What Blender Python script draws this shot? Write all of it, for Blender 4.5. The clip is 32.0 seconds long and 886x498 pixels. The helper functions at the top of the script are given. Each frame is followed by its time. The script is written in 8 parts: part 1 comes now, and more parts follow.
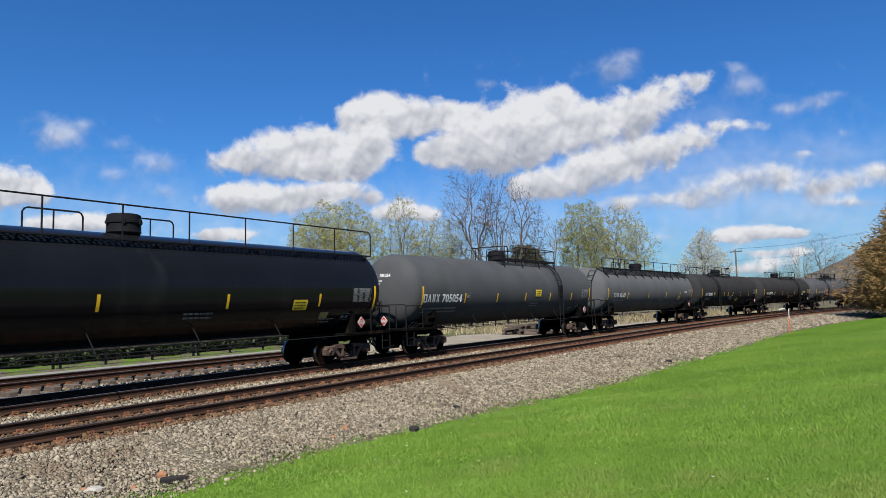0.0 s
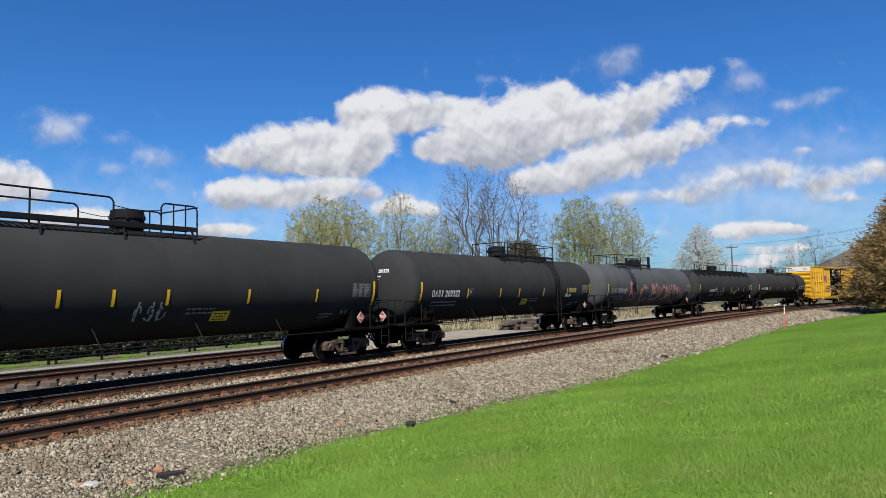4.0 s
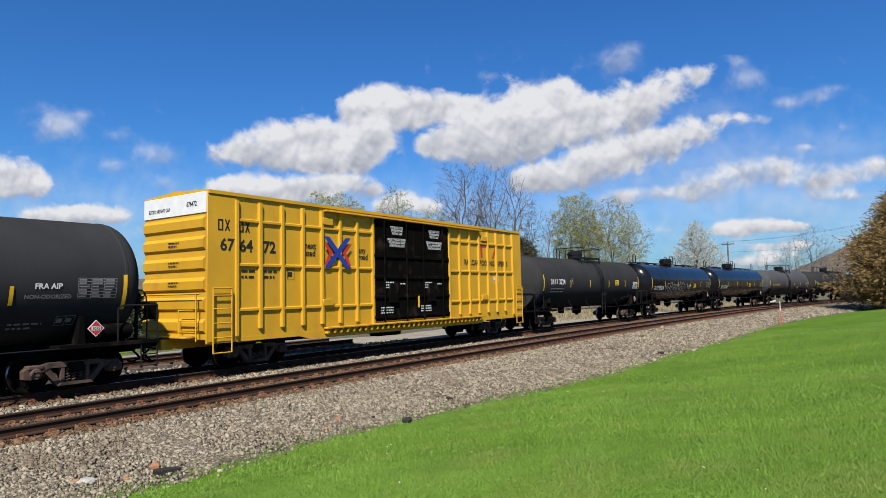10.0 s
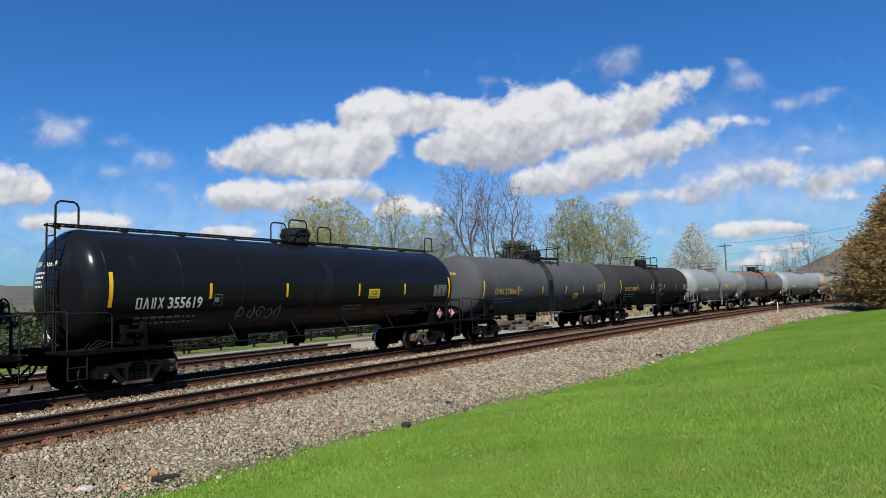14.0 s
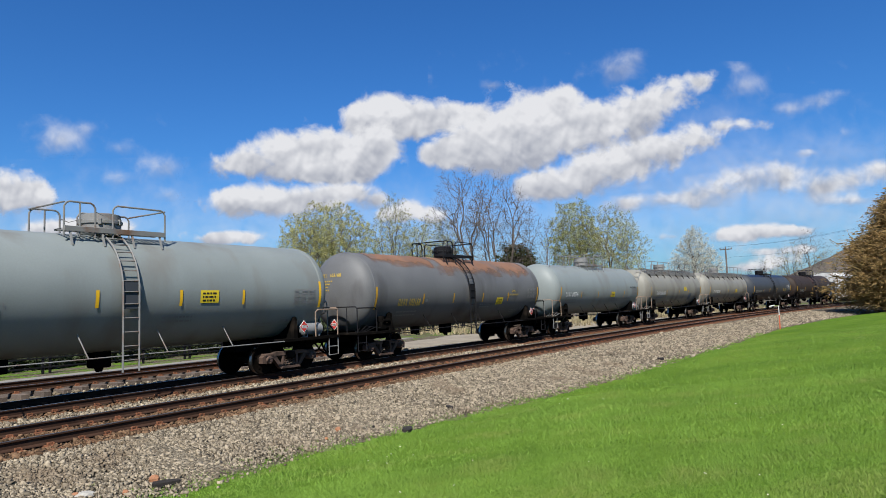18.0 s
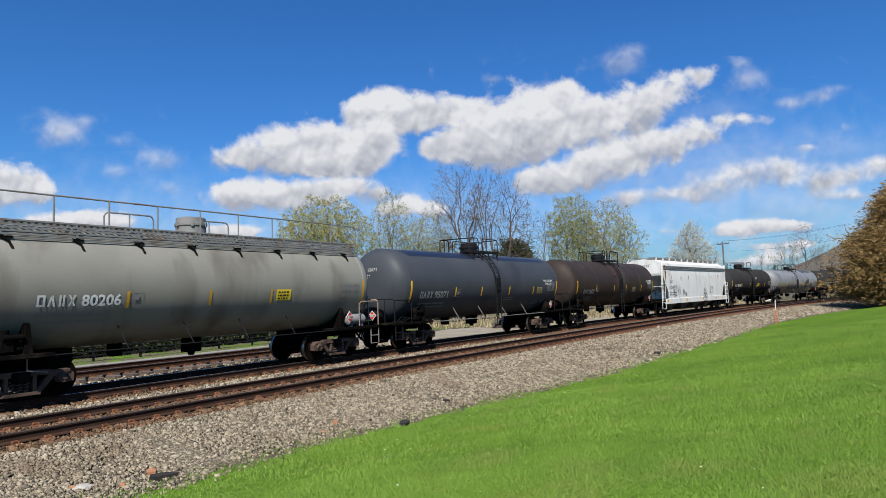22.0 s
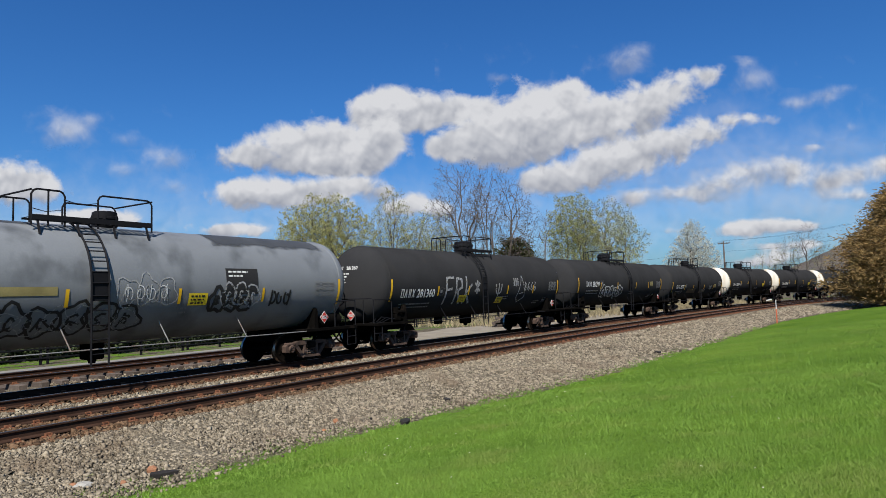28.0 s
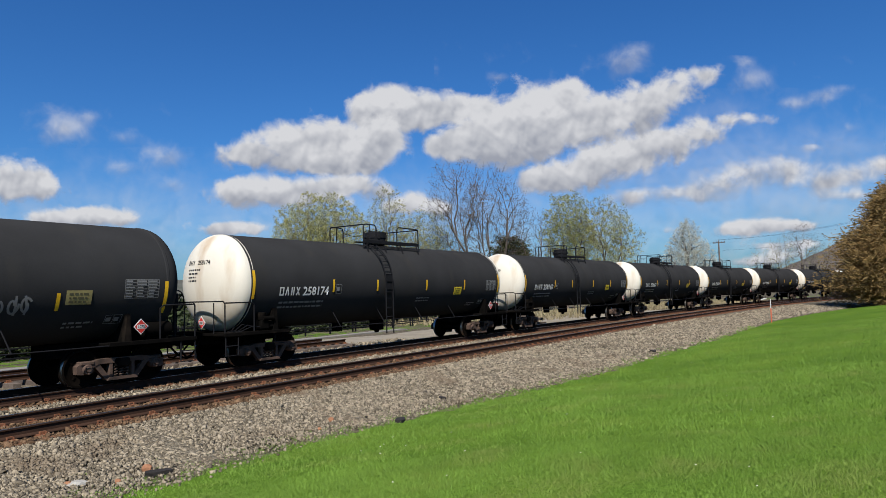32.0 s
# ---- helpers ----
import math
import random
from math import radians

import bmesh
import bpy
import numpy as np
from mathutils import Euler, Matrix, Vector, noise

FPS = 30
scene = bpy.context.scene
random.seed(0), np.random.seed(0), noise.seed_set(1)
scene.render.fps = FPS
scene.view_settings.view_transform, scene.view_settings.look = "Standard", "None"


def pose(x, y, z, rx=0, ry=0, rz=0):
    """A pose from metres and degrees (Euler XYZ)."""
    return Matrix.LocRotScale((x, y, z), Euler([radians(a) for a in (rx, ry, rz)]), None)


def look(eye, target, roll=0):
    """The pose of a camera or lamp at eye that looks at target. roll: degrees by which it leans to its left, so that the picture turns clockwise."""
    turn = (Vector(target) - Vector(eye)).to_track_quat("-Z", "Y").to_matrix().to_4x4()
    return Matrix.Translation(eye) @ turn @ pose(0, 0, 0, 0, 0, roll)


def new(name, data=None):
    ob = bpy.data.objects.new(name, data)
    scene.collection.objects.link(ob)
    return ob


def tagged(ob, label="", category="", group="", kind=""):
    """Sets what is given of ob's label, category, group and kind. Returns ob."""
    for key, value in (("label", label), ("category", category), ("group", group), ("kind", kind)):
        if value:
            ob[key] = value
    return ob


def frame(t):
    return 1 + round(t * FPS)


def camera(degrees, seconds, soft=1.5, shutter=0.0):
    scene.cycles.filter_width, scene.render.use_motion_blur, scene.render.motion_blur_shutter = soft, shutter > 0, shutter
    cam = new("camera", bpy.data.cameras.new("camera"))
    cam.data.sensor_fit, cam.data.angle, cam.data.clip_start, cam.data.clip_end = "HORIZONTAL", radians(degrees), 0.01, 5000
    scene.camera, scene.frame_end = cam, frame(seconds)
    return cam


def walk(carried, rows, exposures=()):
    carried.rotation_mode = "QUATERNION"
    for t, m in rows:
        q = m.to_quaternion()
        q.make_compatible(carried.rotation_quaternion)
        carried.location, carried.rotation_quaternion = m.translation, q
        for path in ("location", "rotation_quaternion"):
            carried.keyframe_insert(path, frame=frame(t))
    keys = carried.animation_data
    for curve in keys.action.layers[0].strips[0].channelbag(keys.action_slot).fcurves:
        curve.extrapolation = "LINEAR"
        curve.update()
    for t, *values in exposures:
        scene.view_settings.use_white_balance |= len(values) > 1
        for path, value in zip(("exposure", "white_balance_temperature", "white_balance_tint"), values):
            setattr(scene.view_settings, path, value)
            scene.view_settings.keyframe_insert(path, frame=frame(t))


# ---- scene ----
# World: x runs along the tracks away from the viewer, y across them, z = 0 at the rail heads.
EYE = Vector((0.0, 0.0, 2.06))
cam = camera(68.1, 32.0, soft=0.6)
# seconds, heading, upward tilt, lean (degrees)
WAY = [
    (0, 33.27, 4.62, 1.30), (0.5, 33.26, 4.60, 1.31), (1, 33.26, 4.60, 1.30), (1.5, 33.23, 4.61, 1.28), (2, 33.24, 4.57, 1.27),
    (2.5, 33.20, 4.53, 1.27), (3, 33.13, 4.35, 1.29), (3.5, 33.03, 4.27, 1.32), (5.5, 32.89, 4.08, 1.11), (6, 32.79, 4.07, 1.24),
    (6.5, 32.77, 4.07, 1.26), (7, 32.73, 4.05, 1.25), (7.5, 32.69, 4.05, 1.23), (8, 32.75, 4.08, 1.11), (8.5, 32.76, 4.03, 1.12),
    (9, 32.76, 4.00, 1.10), (9.5, 32.73, 3.96, 1.17), (10, 32.71, 3.91, 1.22), (10.5, 32.68, 3.86, 1.12), (11, 32.68, 3.82, 1.19),
    (11.5, 32.69, 3.83, 1.14), (12, 32.62, 3.86, 1.18), (12.5, 32.52, 3.92, 1.41), (13, 32.41, 4.00, 1.46), (13.5, 32.48, 4.10, 1.48),
    (14, 32.50, 4.26, 1.70), (14.5, 32.61, 4.37, 1.77), (16.5, 32.47, 4.64, 1.73), (17, 32.49, 4.67, 1.74), (17.5, 32.50, 4.65, 1.82),
    (18, 32.54, 4.62, 1.86), (18.5, 32.60, 4.54, 1.67), (19, 32.62, 4.46, 1.64), (19.5, 32.60, 4.34, 1.67), (20, 32.49, 4.28, 1.81),
    (20.5, 32.43, 4.28, 1.90), (21, 32.37, 4.20, 1.82), (21.5, 32.36, 4.13, 1.83), (22, 32.34, 4.08, 1.75), (22.5, 32.29, 4.06, 1.81),
    (23, 32.29, 4.07, 1.86), (23.5, 32.27, 4.12, 1.84), (24, 32.34, 4.14, 1.74), (24.5, 32.39, 4.15, 1.76), (25, 32.41, 4.16, 1.72),
    (25.5, 32.40, 4.15, 1.73), (27.5, 32.43, 3.98, 1.52), (28, 32.40, 3.98, 1.61), (28.5, 32.37, 3.95, 1.56), (29, 32.30, 3.89, 1.60),
    (29.5, 32.24, 3.87, 1.68), (30, 32.20, 3.88, 1.65), (30.5, 32.17, 3.89, 1.61), (31, 32.12, 3.89, 1.59), (31.5, 32.07, 3.87, 1.58),
    (32, 32.04, 3.85, 1.52),
]


def aim(heading, tilt, lean):
    a, b = radians(heading), radians(tilt)
    way = Vector((math.cos(a) * math.cos(b), math.sin(a) * math.cos(b), math.sin(b)))
    return look(EYE, EYE + way * 10, -lean)


walk(cam, [(t, aim(a, b, c)) for t, a, b, c in WAY], exposures=[(0, 0.80), (26, 0.80), (27.5, 0.62), (32, 0.58)])

# ---- daylight ----
SUN_WAY = Vector((-0.872 * math.cos(radians(48)), -0.49 * math.cos(radians(48)), math.sin(radians(48)))).normalized()
world = bpy.data.worlds.new("world")
scene.world = world
world.use_nodes = True
wn = world.node_tree
sky = wn.nodes.new("ShaderNodeTexSky")
sky.sky_type, sky.sun_disc = "NISHITA", False
sky.sun_elevation, sky.sun_rotation = radians(48), math.atan2(SUN_WAY.x, SUN_WAY.y) % (2 * math.pi)
sky.altitude, sky.air_density, sky.dust_density, sky.ozone_density = 300, 1.0, 1.3, 2.5
hue = wn.nodes.new("ShaderNodeHueSaturation")
hue.inputs["Saturation"].default_value = 1.22
wn.links.new(sky.outputs[0], hue.inputs["Color"])
tone = wn.nodes.new("ShaderNodeMix")
tone.data_type, tone.blend_type = "RGBA", "MULTIPLY"
tone.inputs[0].default_value = 1
tone.inputs[7].default_value = (0.405, 0.75, 1.10, 1)
wn.links.new(hue.outputs[0], tone.inputs[6])
wn.links.new(tone.outputs[2], wn.nodes["Background"].inputs[0])
wn.nodes["Background"].inputs[1].default_value = 0.0695
sun_data = bpy.data.lights.new("sun", "SUN")
sun_data.energy, sun_data.angle, sun_data.color = 5.0, radians(0.53), (1.0, 0.95, 0.87)
sun = new("sun", sun_data)
sun.matrix_world = look(SUN_WAY * 50, (0, 0, 0))

# ---- materials ----
def mat(name, color, rough=0.6, metal=0.0, vary=0.25, scale=3.0, grain=40.0, bump=0.15, tint=None, tint_scale=0.6,
        tint_amount=0.5, spec=0.25, streak=0.0, objrand=0.0, coat=0.0, islands=0.0, dist=0.02):
    """Base colour with two scales of variation, stains of a second colour, streaks, relief."""
    m = bpy.data.materials.new(name)
    m.use_nodes = True
    nt = m.node_tree
    n, ln = nt.nodes, nt.links
    b = n["Principled BSDF"]
    b.inputs["Metallic"].default_value = metal
    b.inputs["Specular IOR Level"].default_value = spec
    b.inputs["Coat Weight"].default_value = coat
    b.inputs["Coat Roughness"].default_value = 0.08
    tc = n.new("ShaderNodeTexCoord")
    big = n.new("ShaderNodeTexNoise")
    big.inputs["Scale"].default_value, big.inputs["Detail"].default_value = scale, 5
    fine = n.new("ShaderNodeTexNoise")
    fine.inputs["Scale"].default_value, fine.inputs["Detail"].default_value = grain, 4
    for t in (big, fine):
        ln.new(tc.outputs["Object"], t.inputs["Vector"])
    add = n.new("ShaderNodeMath")
    add.operation = "MULTIPLY_ADD"
    ln.new(fine.outputs[0], add.inputs[0])
    add.inputs[1].default_value = 0.5
    ln.new(big.outputs[0], add.inputs[2])
    val = n.new("ShaderNodeMapRange")
    ln.new(add.outputs[0], val.inputs[0])
    val.inputs[1].default_value, val.inputs[2].default_value = 0.4, 1.1
    val.inputs[3].default_value, val.inputs[4].default_value = 1 - vary, 1 + vary
    last = val.outputs[0]
    if objrand or islands:
        src = n.new("ShaderNodeObjectInfo").outputs["Random"] if objrand else n.new("ShaderNodeNewGeometry").outputs["Random Per Island"]
        mr = n.new("ShaderNodeMapRange")
        k = objrand or islands
        mr.inputs[3].default_value, mr.inputs[4].default_value = 1 - k, 1 + k
        ln.new(src, mr.inputs[0])
        mu = n.new("ShaderNodeMath")
        mu.operation = "MULTIPLY"
        ln.new(last, mu.inputs[0])
        ln.new(mr.outputs[0], mu.inputs[1])
        last = mu.outputs[0]
    col = n.new("ShaderNodeMix")
    col.data_type, col.blend_type = "RGBA", "MULTIPLY"
    col.inputs[0].default_value = 1
    col.inputs[6].default_value = (*color, 1)
    comb = n.new("ShaderNodeCombineColor")
    for i in range(3):
        ln.new(last, comb.inputs[i])
    ln.new(comb.outputs[0], col.inputs[7])
    out = col.outputs[2]
    if tint:
        st = n.new("ShaderNodeTexNoise")
        st.inputs["Scale"].default_value, st.inputs["Detail"].default_value = tint_scale, 6
        mp = n.new("ShaderNodeMapping")
        mp.inputs["Scale"].default_value = (1, 1, 1 - 0.85 * streak)
        mp.inputs["Location"].default_value = (3.1, 1.7, 0.4)
        ln.new(tc.outputs["Object"], mp.inputs["Vector"])
        ln.new(mp.outputs[0], st.inputs["Vector"])
        rr = n.new("ShaderNodeMapRange")
        rr.inputs[1].default_value, rr.inputs[2].default_value = 0.62 - 0.3 * tint_amount, 0.82 - 0.2 * tint_amount
        ln.new(st.outputs[0], rr.inputs[0])
        mx = n.new("ShaderNodeMix")
        mx.data_type = "RGBA"
        ln.new(rr.outputs[0], mx.inputs[0])
        ln.new(out, mx.inputs[6])
        mx.inputs[7].default_value = (*tint, 1)
        out = mx.outputs[2]
    ln.new(out, b.inputs["Base Color"])
    ro = n.new("ShaderNodeMapRange")
    ro.inputs[3].default_value, ro.inputs[4].default_value = max(0.02, rough - 0.1), min(1, rough + 0.12)
    ln.new(big.outputs[0], ro.inputs[0])
    ln.new(ro.outputs[0], b.inputs["Roughness"])
    if bump:
        bp = n.new("ShaderNodeBump")
        bp.inputs["Strength"].default_value, bp.inputs["Distance"].default_value = bump, dist
        ln.new(fine.outputs[0], bp.inputs["Height"])
        ln.new(bp.outputs[0], b.inputs["Normal"])
    return m


M = {}
M["black"] = mat("black_tank_paint", (0.0262, 0.0262, 0.0272), 0.55, vary=0.22, scale=0.7, grain=30, bump=0.05, tint=(0.031, 0.0295, 0.028), tint_scale=1.3, streak=0.8, tint_amount=0.25, spec=0.0)
M["gloss"] = mat("glossy_black_tank_paint", (0.0064, 0.0068, 0.0079), 0.16, vary=0.2, scale=0.8, grain=25, bump=0.02, coat=0.03, spec=0.16, tint=(0.0143, 0.0143, 0.0143), tint_scale=1.5, streak=0.9, tint_amount=0.1)
M["dusty"] = mat("dusty_grey_black_tank_paint", (0.050, 0.0515, 0.054), 0.52, vary=0.25, scale=0.6, grain=20, bump=0.04, tint=(0.060, 0.060, 0.060), tint_scale=0.9, streak=0.9, tint_amount=0.4, spec=0.01)
M["paledust"] = mat("pale_dust_grey_tank_paint", (0.070, 0.0715, 0.0735), 0.52, vary=0.25, scale=0.6, grain=20, bump=0.04, tint=(0.082, 0.081, 0.080), tint_scale=0.9, streak=0.9, tint_amount=0.4, spec=0.01)
M["lightgrey"] = mat("light_grey_green_tank_paint", (0.1536, 0.1729, 0.17), 0.5, vary=0.12, scale=0.8, grain=25, bump=0.04, tint=(0.1286, 0.1286, 0.1179), tint_scale=1.2, streak=0.9, tint_amount=0.35)
M["greygreen"] = mat("grey_green_tank_paint", (0.168, 0.163, 0.140), 0.5, vary=0.14, scale=0.8, grain=25, bump=0.04, tint=(0.0929, 0.0821, 0.0679), tint_scale=1.1, streak=0.9, tint_amount=0.4)
M["midgrey"] = mat("mid_grey_tank_paint", (0.1429, 0.1514, 0.1607), 0.5, vary=0.14, scale=0.8, grain=25, bump=0.04, tint=(0.0571, 0.0607, 0.0643), tint_scale=1.0, streak=0.3, tint_amount=0.3)
M["slate"] = mat("slate_grey_tank_paint", (0.0371, 0.0414, 0.0486), 0.45, vary=0.2, scale=0.7, grain=25, bump=0.04, tint=(0.0257, 0.0279, 0.0321), tint_scale=0.9, streak=0.7, tint_amount=0.4, spec=0.10)
M["brown"] = mat("dark_brown_tank_paint", (0.0260, 0.0195, 0.0165), 0.55, vary=0.22, scale=0.8, grain=25, bump=0.05, tint=(0.050, 0.037, 0.0305), tint_scale=1.2, streak=0.8, tint_amount=0.4, spec=0.10)
M["rusty"] = mat("rust_stained_grey_tank_paint", (0.0929, 0.0943, 0.0964), 0.55, vary=0.18, scale=0.9, grain=25, bump=0.06, tint=(0.0357, 0.0321, 0.0321), tint_scale=0.9, streak=0.8, tint_amount=0.3)
M["rusttop"] = mat("brown_rust_layer", (0.150, 0.080, 0.050), 0.75, vary=0.25, scale=1.0, grain=25, bump=0.1, tint=(0.0786, 0.0714, 0.0714), tint_scale=0.8, streak=0.6, tint_amount=0.35)


def ragged(m, scale):
    """Lets a layer of paint or rust end in worn, patchy edges."""
    n, ln = m.node_tree.nodes, m.node_tree.links
    at, tx, tc = n.new("ShaderNodeAttribute"), n.new("ShaderNodeTexNoise"), n.new("ShaderNodeTexCoord")
    at.attribute_name = "fade"
    tx.inputs["Scale"].default_value, tx.inputs["Detail"].default_value = scale, 7
    ln.new(tc.outputs["Object"], tx.inputs["Vector"])
    k, r = n.new("ShaderNodeMath"), n.new("ShaderNodeMapRange")
    k.operation = "MULTIPLY_ADD"
    ln.new(tx.outputs[0], k.inputs[0])
    k.inputs[1].default_value = 1.3
    ln.new(at.outputs["Fac"], k.inputs[2])
    r.inputs[1].default_value, r.inputs[2].default_value = 0.68, 1.15
    ln.new(k.outputs[0], r.inputs[0])
    ln.new(r.outputs[0], n["Principled BSDF"].inputs["Alpha"])


ragged(M["rusttop"], 1.2)
M["bluetop"] = mat("worn_blue_black_paint", (0.0114, 0.0143, 0.0257), 0.35, vary=0.25, scale=0.8, grain=25, bump=0.03)
M["whitehead"] = mat("cream_white_tank_head_paint", (0.5286, 0.4929, 0.4214), 0.55, vary=0.06, scale=1.2, grain=30, bump=0.03, tint=(0.3, 0.1929, 0.1), tint_scale=1.0, streak=0.9, tint_amount=0.36)
M["whitecar"] = mat("dirty_white_hopper_paint", (0.4857, 0.4857, 0.4714), 0.55, vary=0.08, scale=0.9, grain=25, bump=0.04, tint=(0.3429, 0.3286, 0.3071), tint_scale=1.3, streak=0.9, tint_amount=0.32)
M["yellow"] = mat("yellow_boxcar_paint", (0.45, 0.2429, 0.0143), 0.45, vary=0.1, scale=0.8, grain=30, bump=0.03, tint=(0.3571, 0.1929, 0.0214), tint_scale=1.4, streak=0.8, tint_amount=0.25)
M["frameblack"] = mat("grimy_black_underframe_paint", (0.0043, 0.0039, 0.0036), 0.7, vary=0.3, scale=2, grain=30, bump=0.15, tint=(0.0214, 0.0164, 0.0129), tint_scale=2, tint_amount=0.28, spec=0.0)
M["railing"] = mat("black_railing_paint", (0.0114, 0.0114, 0.0129), 0.5, vary=0.2, scale=3, grain=30, bump=0.05, spec=0.03)
M["railgrey"] = mat("grey_railing_paint", (0.1429, 0.1429, 0.1393), 0.55, vary=0.2, scale=2, grain=30, bump=0.06, tint=(0.1143, 0.0643, 0.0393), tint_scale=2, tint_amount=0.3)
M["railrust"] = mat("rusty_railing_paint", (0.1857, 0.1357, 0.1), 0.7, vary=0.25, scale=3, grain=30, bump=0.1)
M["caststeel"] = mat("dusty_brown_cast_steel", (0.075, 0.05, 0.0393), 0.8, vary=0.35, scale=3, grain=35, bump=0.3, tint=(0.025, 0.02, 0.0171), tint_scale=2.5, tint_amount=0.45, spec=0.08)
M["wheel"] = mat("dark_greasy_wheel_steel", (0.0054, 0.0043, 0.0036), 0.65, metal=0.0, spec=0.0, vary=0.35, scale=4, grain=30, bump=0.15)
M["tread"] = mat("bright_worn_wheel_tread", (0.3214, 0.3071, 0.2929), 0.3, metal=1.0, vary=0.15, scale=4, grain=60, bump=0.05)
M["strip"] = mat("yellow_reflective_strip", (0.5714, 0.3286, 0.0143), 0.4, vary=0.08, scale=5, grain=60, bump=0.02)
M["oldstrip"] = mat("faded_orange_reflective_strip", (0.3571, 0.2, 0.0214), 0.5, vary=0.15, scale=5, grain=60, bump=0.02)
M["label"] = mat("yellow_warning_panel", (0.5357, 0.3929, 0.0214), 0.5, vary=0.1, scale=5, grain=60, bump=0.02)
M["white"] = mat("white_stencil_paint", (0.5143, 0.5143, 0.5), 0.6, vary=0.1, scale=4, grain=60, bump=0.02)
M["mark"] = mat("worn_white_mark_paint", (0.4429, 0.4429, 0.4286), 0.6, vary=0.2, scale=4, grain=60, bump=0.02)
M["reservoir"] = mat("grey_reservoir_paint", (0.1571, 0.1607, 0.1643), 0.5, vary=0.2, scale=3, grain=40, bump=0.05)
M["bluepatch"] = mat("blue_grey_touch_up_paint", (0.0714, 0.0929, 0.1143), 0.5, vary=0.15, scale=2, grain=40, bump=0.03)
M["redbrown"] = mat("red_brown_stain", (0.0393, 0.0214, 0.0164), 0.6, vary=0.3, scale=1.5, grain=25, bump=0.04)
M["worn"] = mat("worn_white_number_paint", (0.2286, 0.2357, 0.2143), 0.6, vary=0.25, scale=4, grain=60, bump=0.02)
# dark colour puts the shade below the hopper's sill into the outlets
M["outlet_shade"] = mat("shade_dark_hopper_underside_paint", (0.0786, 0.0714, 0.0643), 0.75, vary=0.3, scale=2, grain=30, bump=0.1)
M["tanpatch"] = mat("faded_tan_label", (0.2143, 0.1786, 0.0714), 0.6, vary=0.25, scale=3, grain=40, bump=0.02)
ragged(M["redbrown"], 1.6)
M["faint"] = mat("faded_grey_stencil_paint", (0.1429, 0.1429, 0.1429), 0.6, vary=0.15, scale=4, grain=60, bump=0.02)
M["ochre"] = mat("ochre_stencil_paint", (0.3286, 0.2357, 0.0429), 0.6, vary=0.15, scale=4, grain=60, bump=0.02)
M["tanprint"] = mat("faded_dark_print", (0.0714, 0.0643, 0.0357), 0.6, vary=0.2, scale=4, grain=60, bump=0)
M["brownpatch"] = mat("brown_stained_paint_patch", (0.0286, 0.0214, 0.0143), 0.6, vary=0.3, scale=2, grain=25, bump=0.03, spec=0.3)
M["slatetop"] = mat("flaking_dark_slate_paint", (0.0443, 0.0471, 0.0514), 0.6, vary=0.25, scale=1.2, grain=25, bump=0.04)
ragged(M["slatetop"], 1.5)
M["inkblack"] = mat("black_stencil_paint", (0.0143, 0.0143, 0.0143), 0.6, vary=0.15, scale=4, grain=60, bump=0.02)
M["red"] = mat("red_placard_print", (0.3929, 0.0286, 0.0214), 0.5, vary=0.1, scale=5, grain=60, bump=0.02)
M["blue"] = mat("blue_paint", (0.0143, 0.0357, 0.2286), 0.5, vary=0.1, scale=5, grain=60, bump=0.02)
M["pink"] = mat("pink_spray_paint", (0.36, 0.175, 0.18), 0.7, vary=0.25, scale=4, grain=40, bump=0.02)
M["pinkhaze"] = mat("thin_pink_overspray", (0.26, 0.14, 0.145), 0.7, vary=0.2, scale=4, grain=40, bump=0)
M["spray"] = mat("silver_grey_spray_paint", (0.2429, 0.2429, 0.2429), 0.6, vary=0.2, scale=4, grain=40, bump=0.02)


def patchy(m, scale, lo, hi, least=0.12, most=1.0):
    """Thin uneven spray through which the wall shows."""
    n, ln = m.node_tree.nodes, m.node_tree.links
    tx, tc, r = n.new("ShaderNodeTexNoise"), n.new("ShaderNodeTexCoord"), n.new("ShaderNodeMapRange")
    tx.inputs["Scale"].default_value, tx.inputs["Detail"].default_value = scale, 6
    ln.new(tc.outputs["Object"], tx.inputs["Vector"])
    r.inputs[1].default_value, r.inputs[2].default_value = lo, hi
    r.inputs[3].default_value, r.inputs[4].default_value = least, most
    ln.new(tx.outputs[0], r.inputs[0])
    ln.new(r.outputs[0], n["Principled BSDF"].inputs["Alpha"])


patchy(M["pink"], 3.0, 0.30, 0.62, 0.25, 0.85)
patchy(M["pinkhaze"], 2.0, 0.30, 0.70, 0.10, 0.42)
patchy(M["spray"], 14.0, 0.30, 0.52)
M["rust"] = mat("orange_rust", (0.24, 0.095, 0.035), 0.85, vary=0.35, scale=5, grain=40, bump=0.2)
M["railsteel"] = mat("rusty_rail_steel", (0.0357, 0.0193, 0.0129), 0.8, vary=0.3, scale=2, grain=40, bump=0.15, spec=0.08)
M["railhead"] = mat("worn_rail_head_steel", (0.2143, 0.1929, 0.1786), 0.35, metal=0.9, vary=0.15, scale=2, grain=50, bump=0.05)
M["plate"] = mat("red_brown_tie_plate_rust", (0.1357, 0.0586, 0.0321), 0.85, vary=0.35, scale=5, grain=40, bump=0.2, objrand=0.2, spec=0.08)
M["tie"] = mat("weathered_brown_railway_tie", (0.0893, 0.05, 0.03), 0.9, vary=0.4, scale=4, grain=35, bump=0.5, tint=(0.1357, 0.0607, 0.0321), tint_scale=3, tint_amount=0.45, objrand=0.3, spec=0.08)
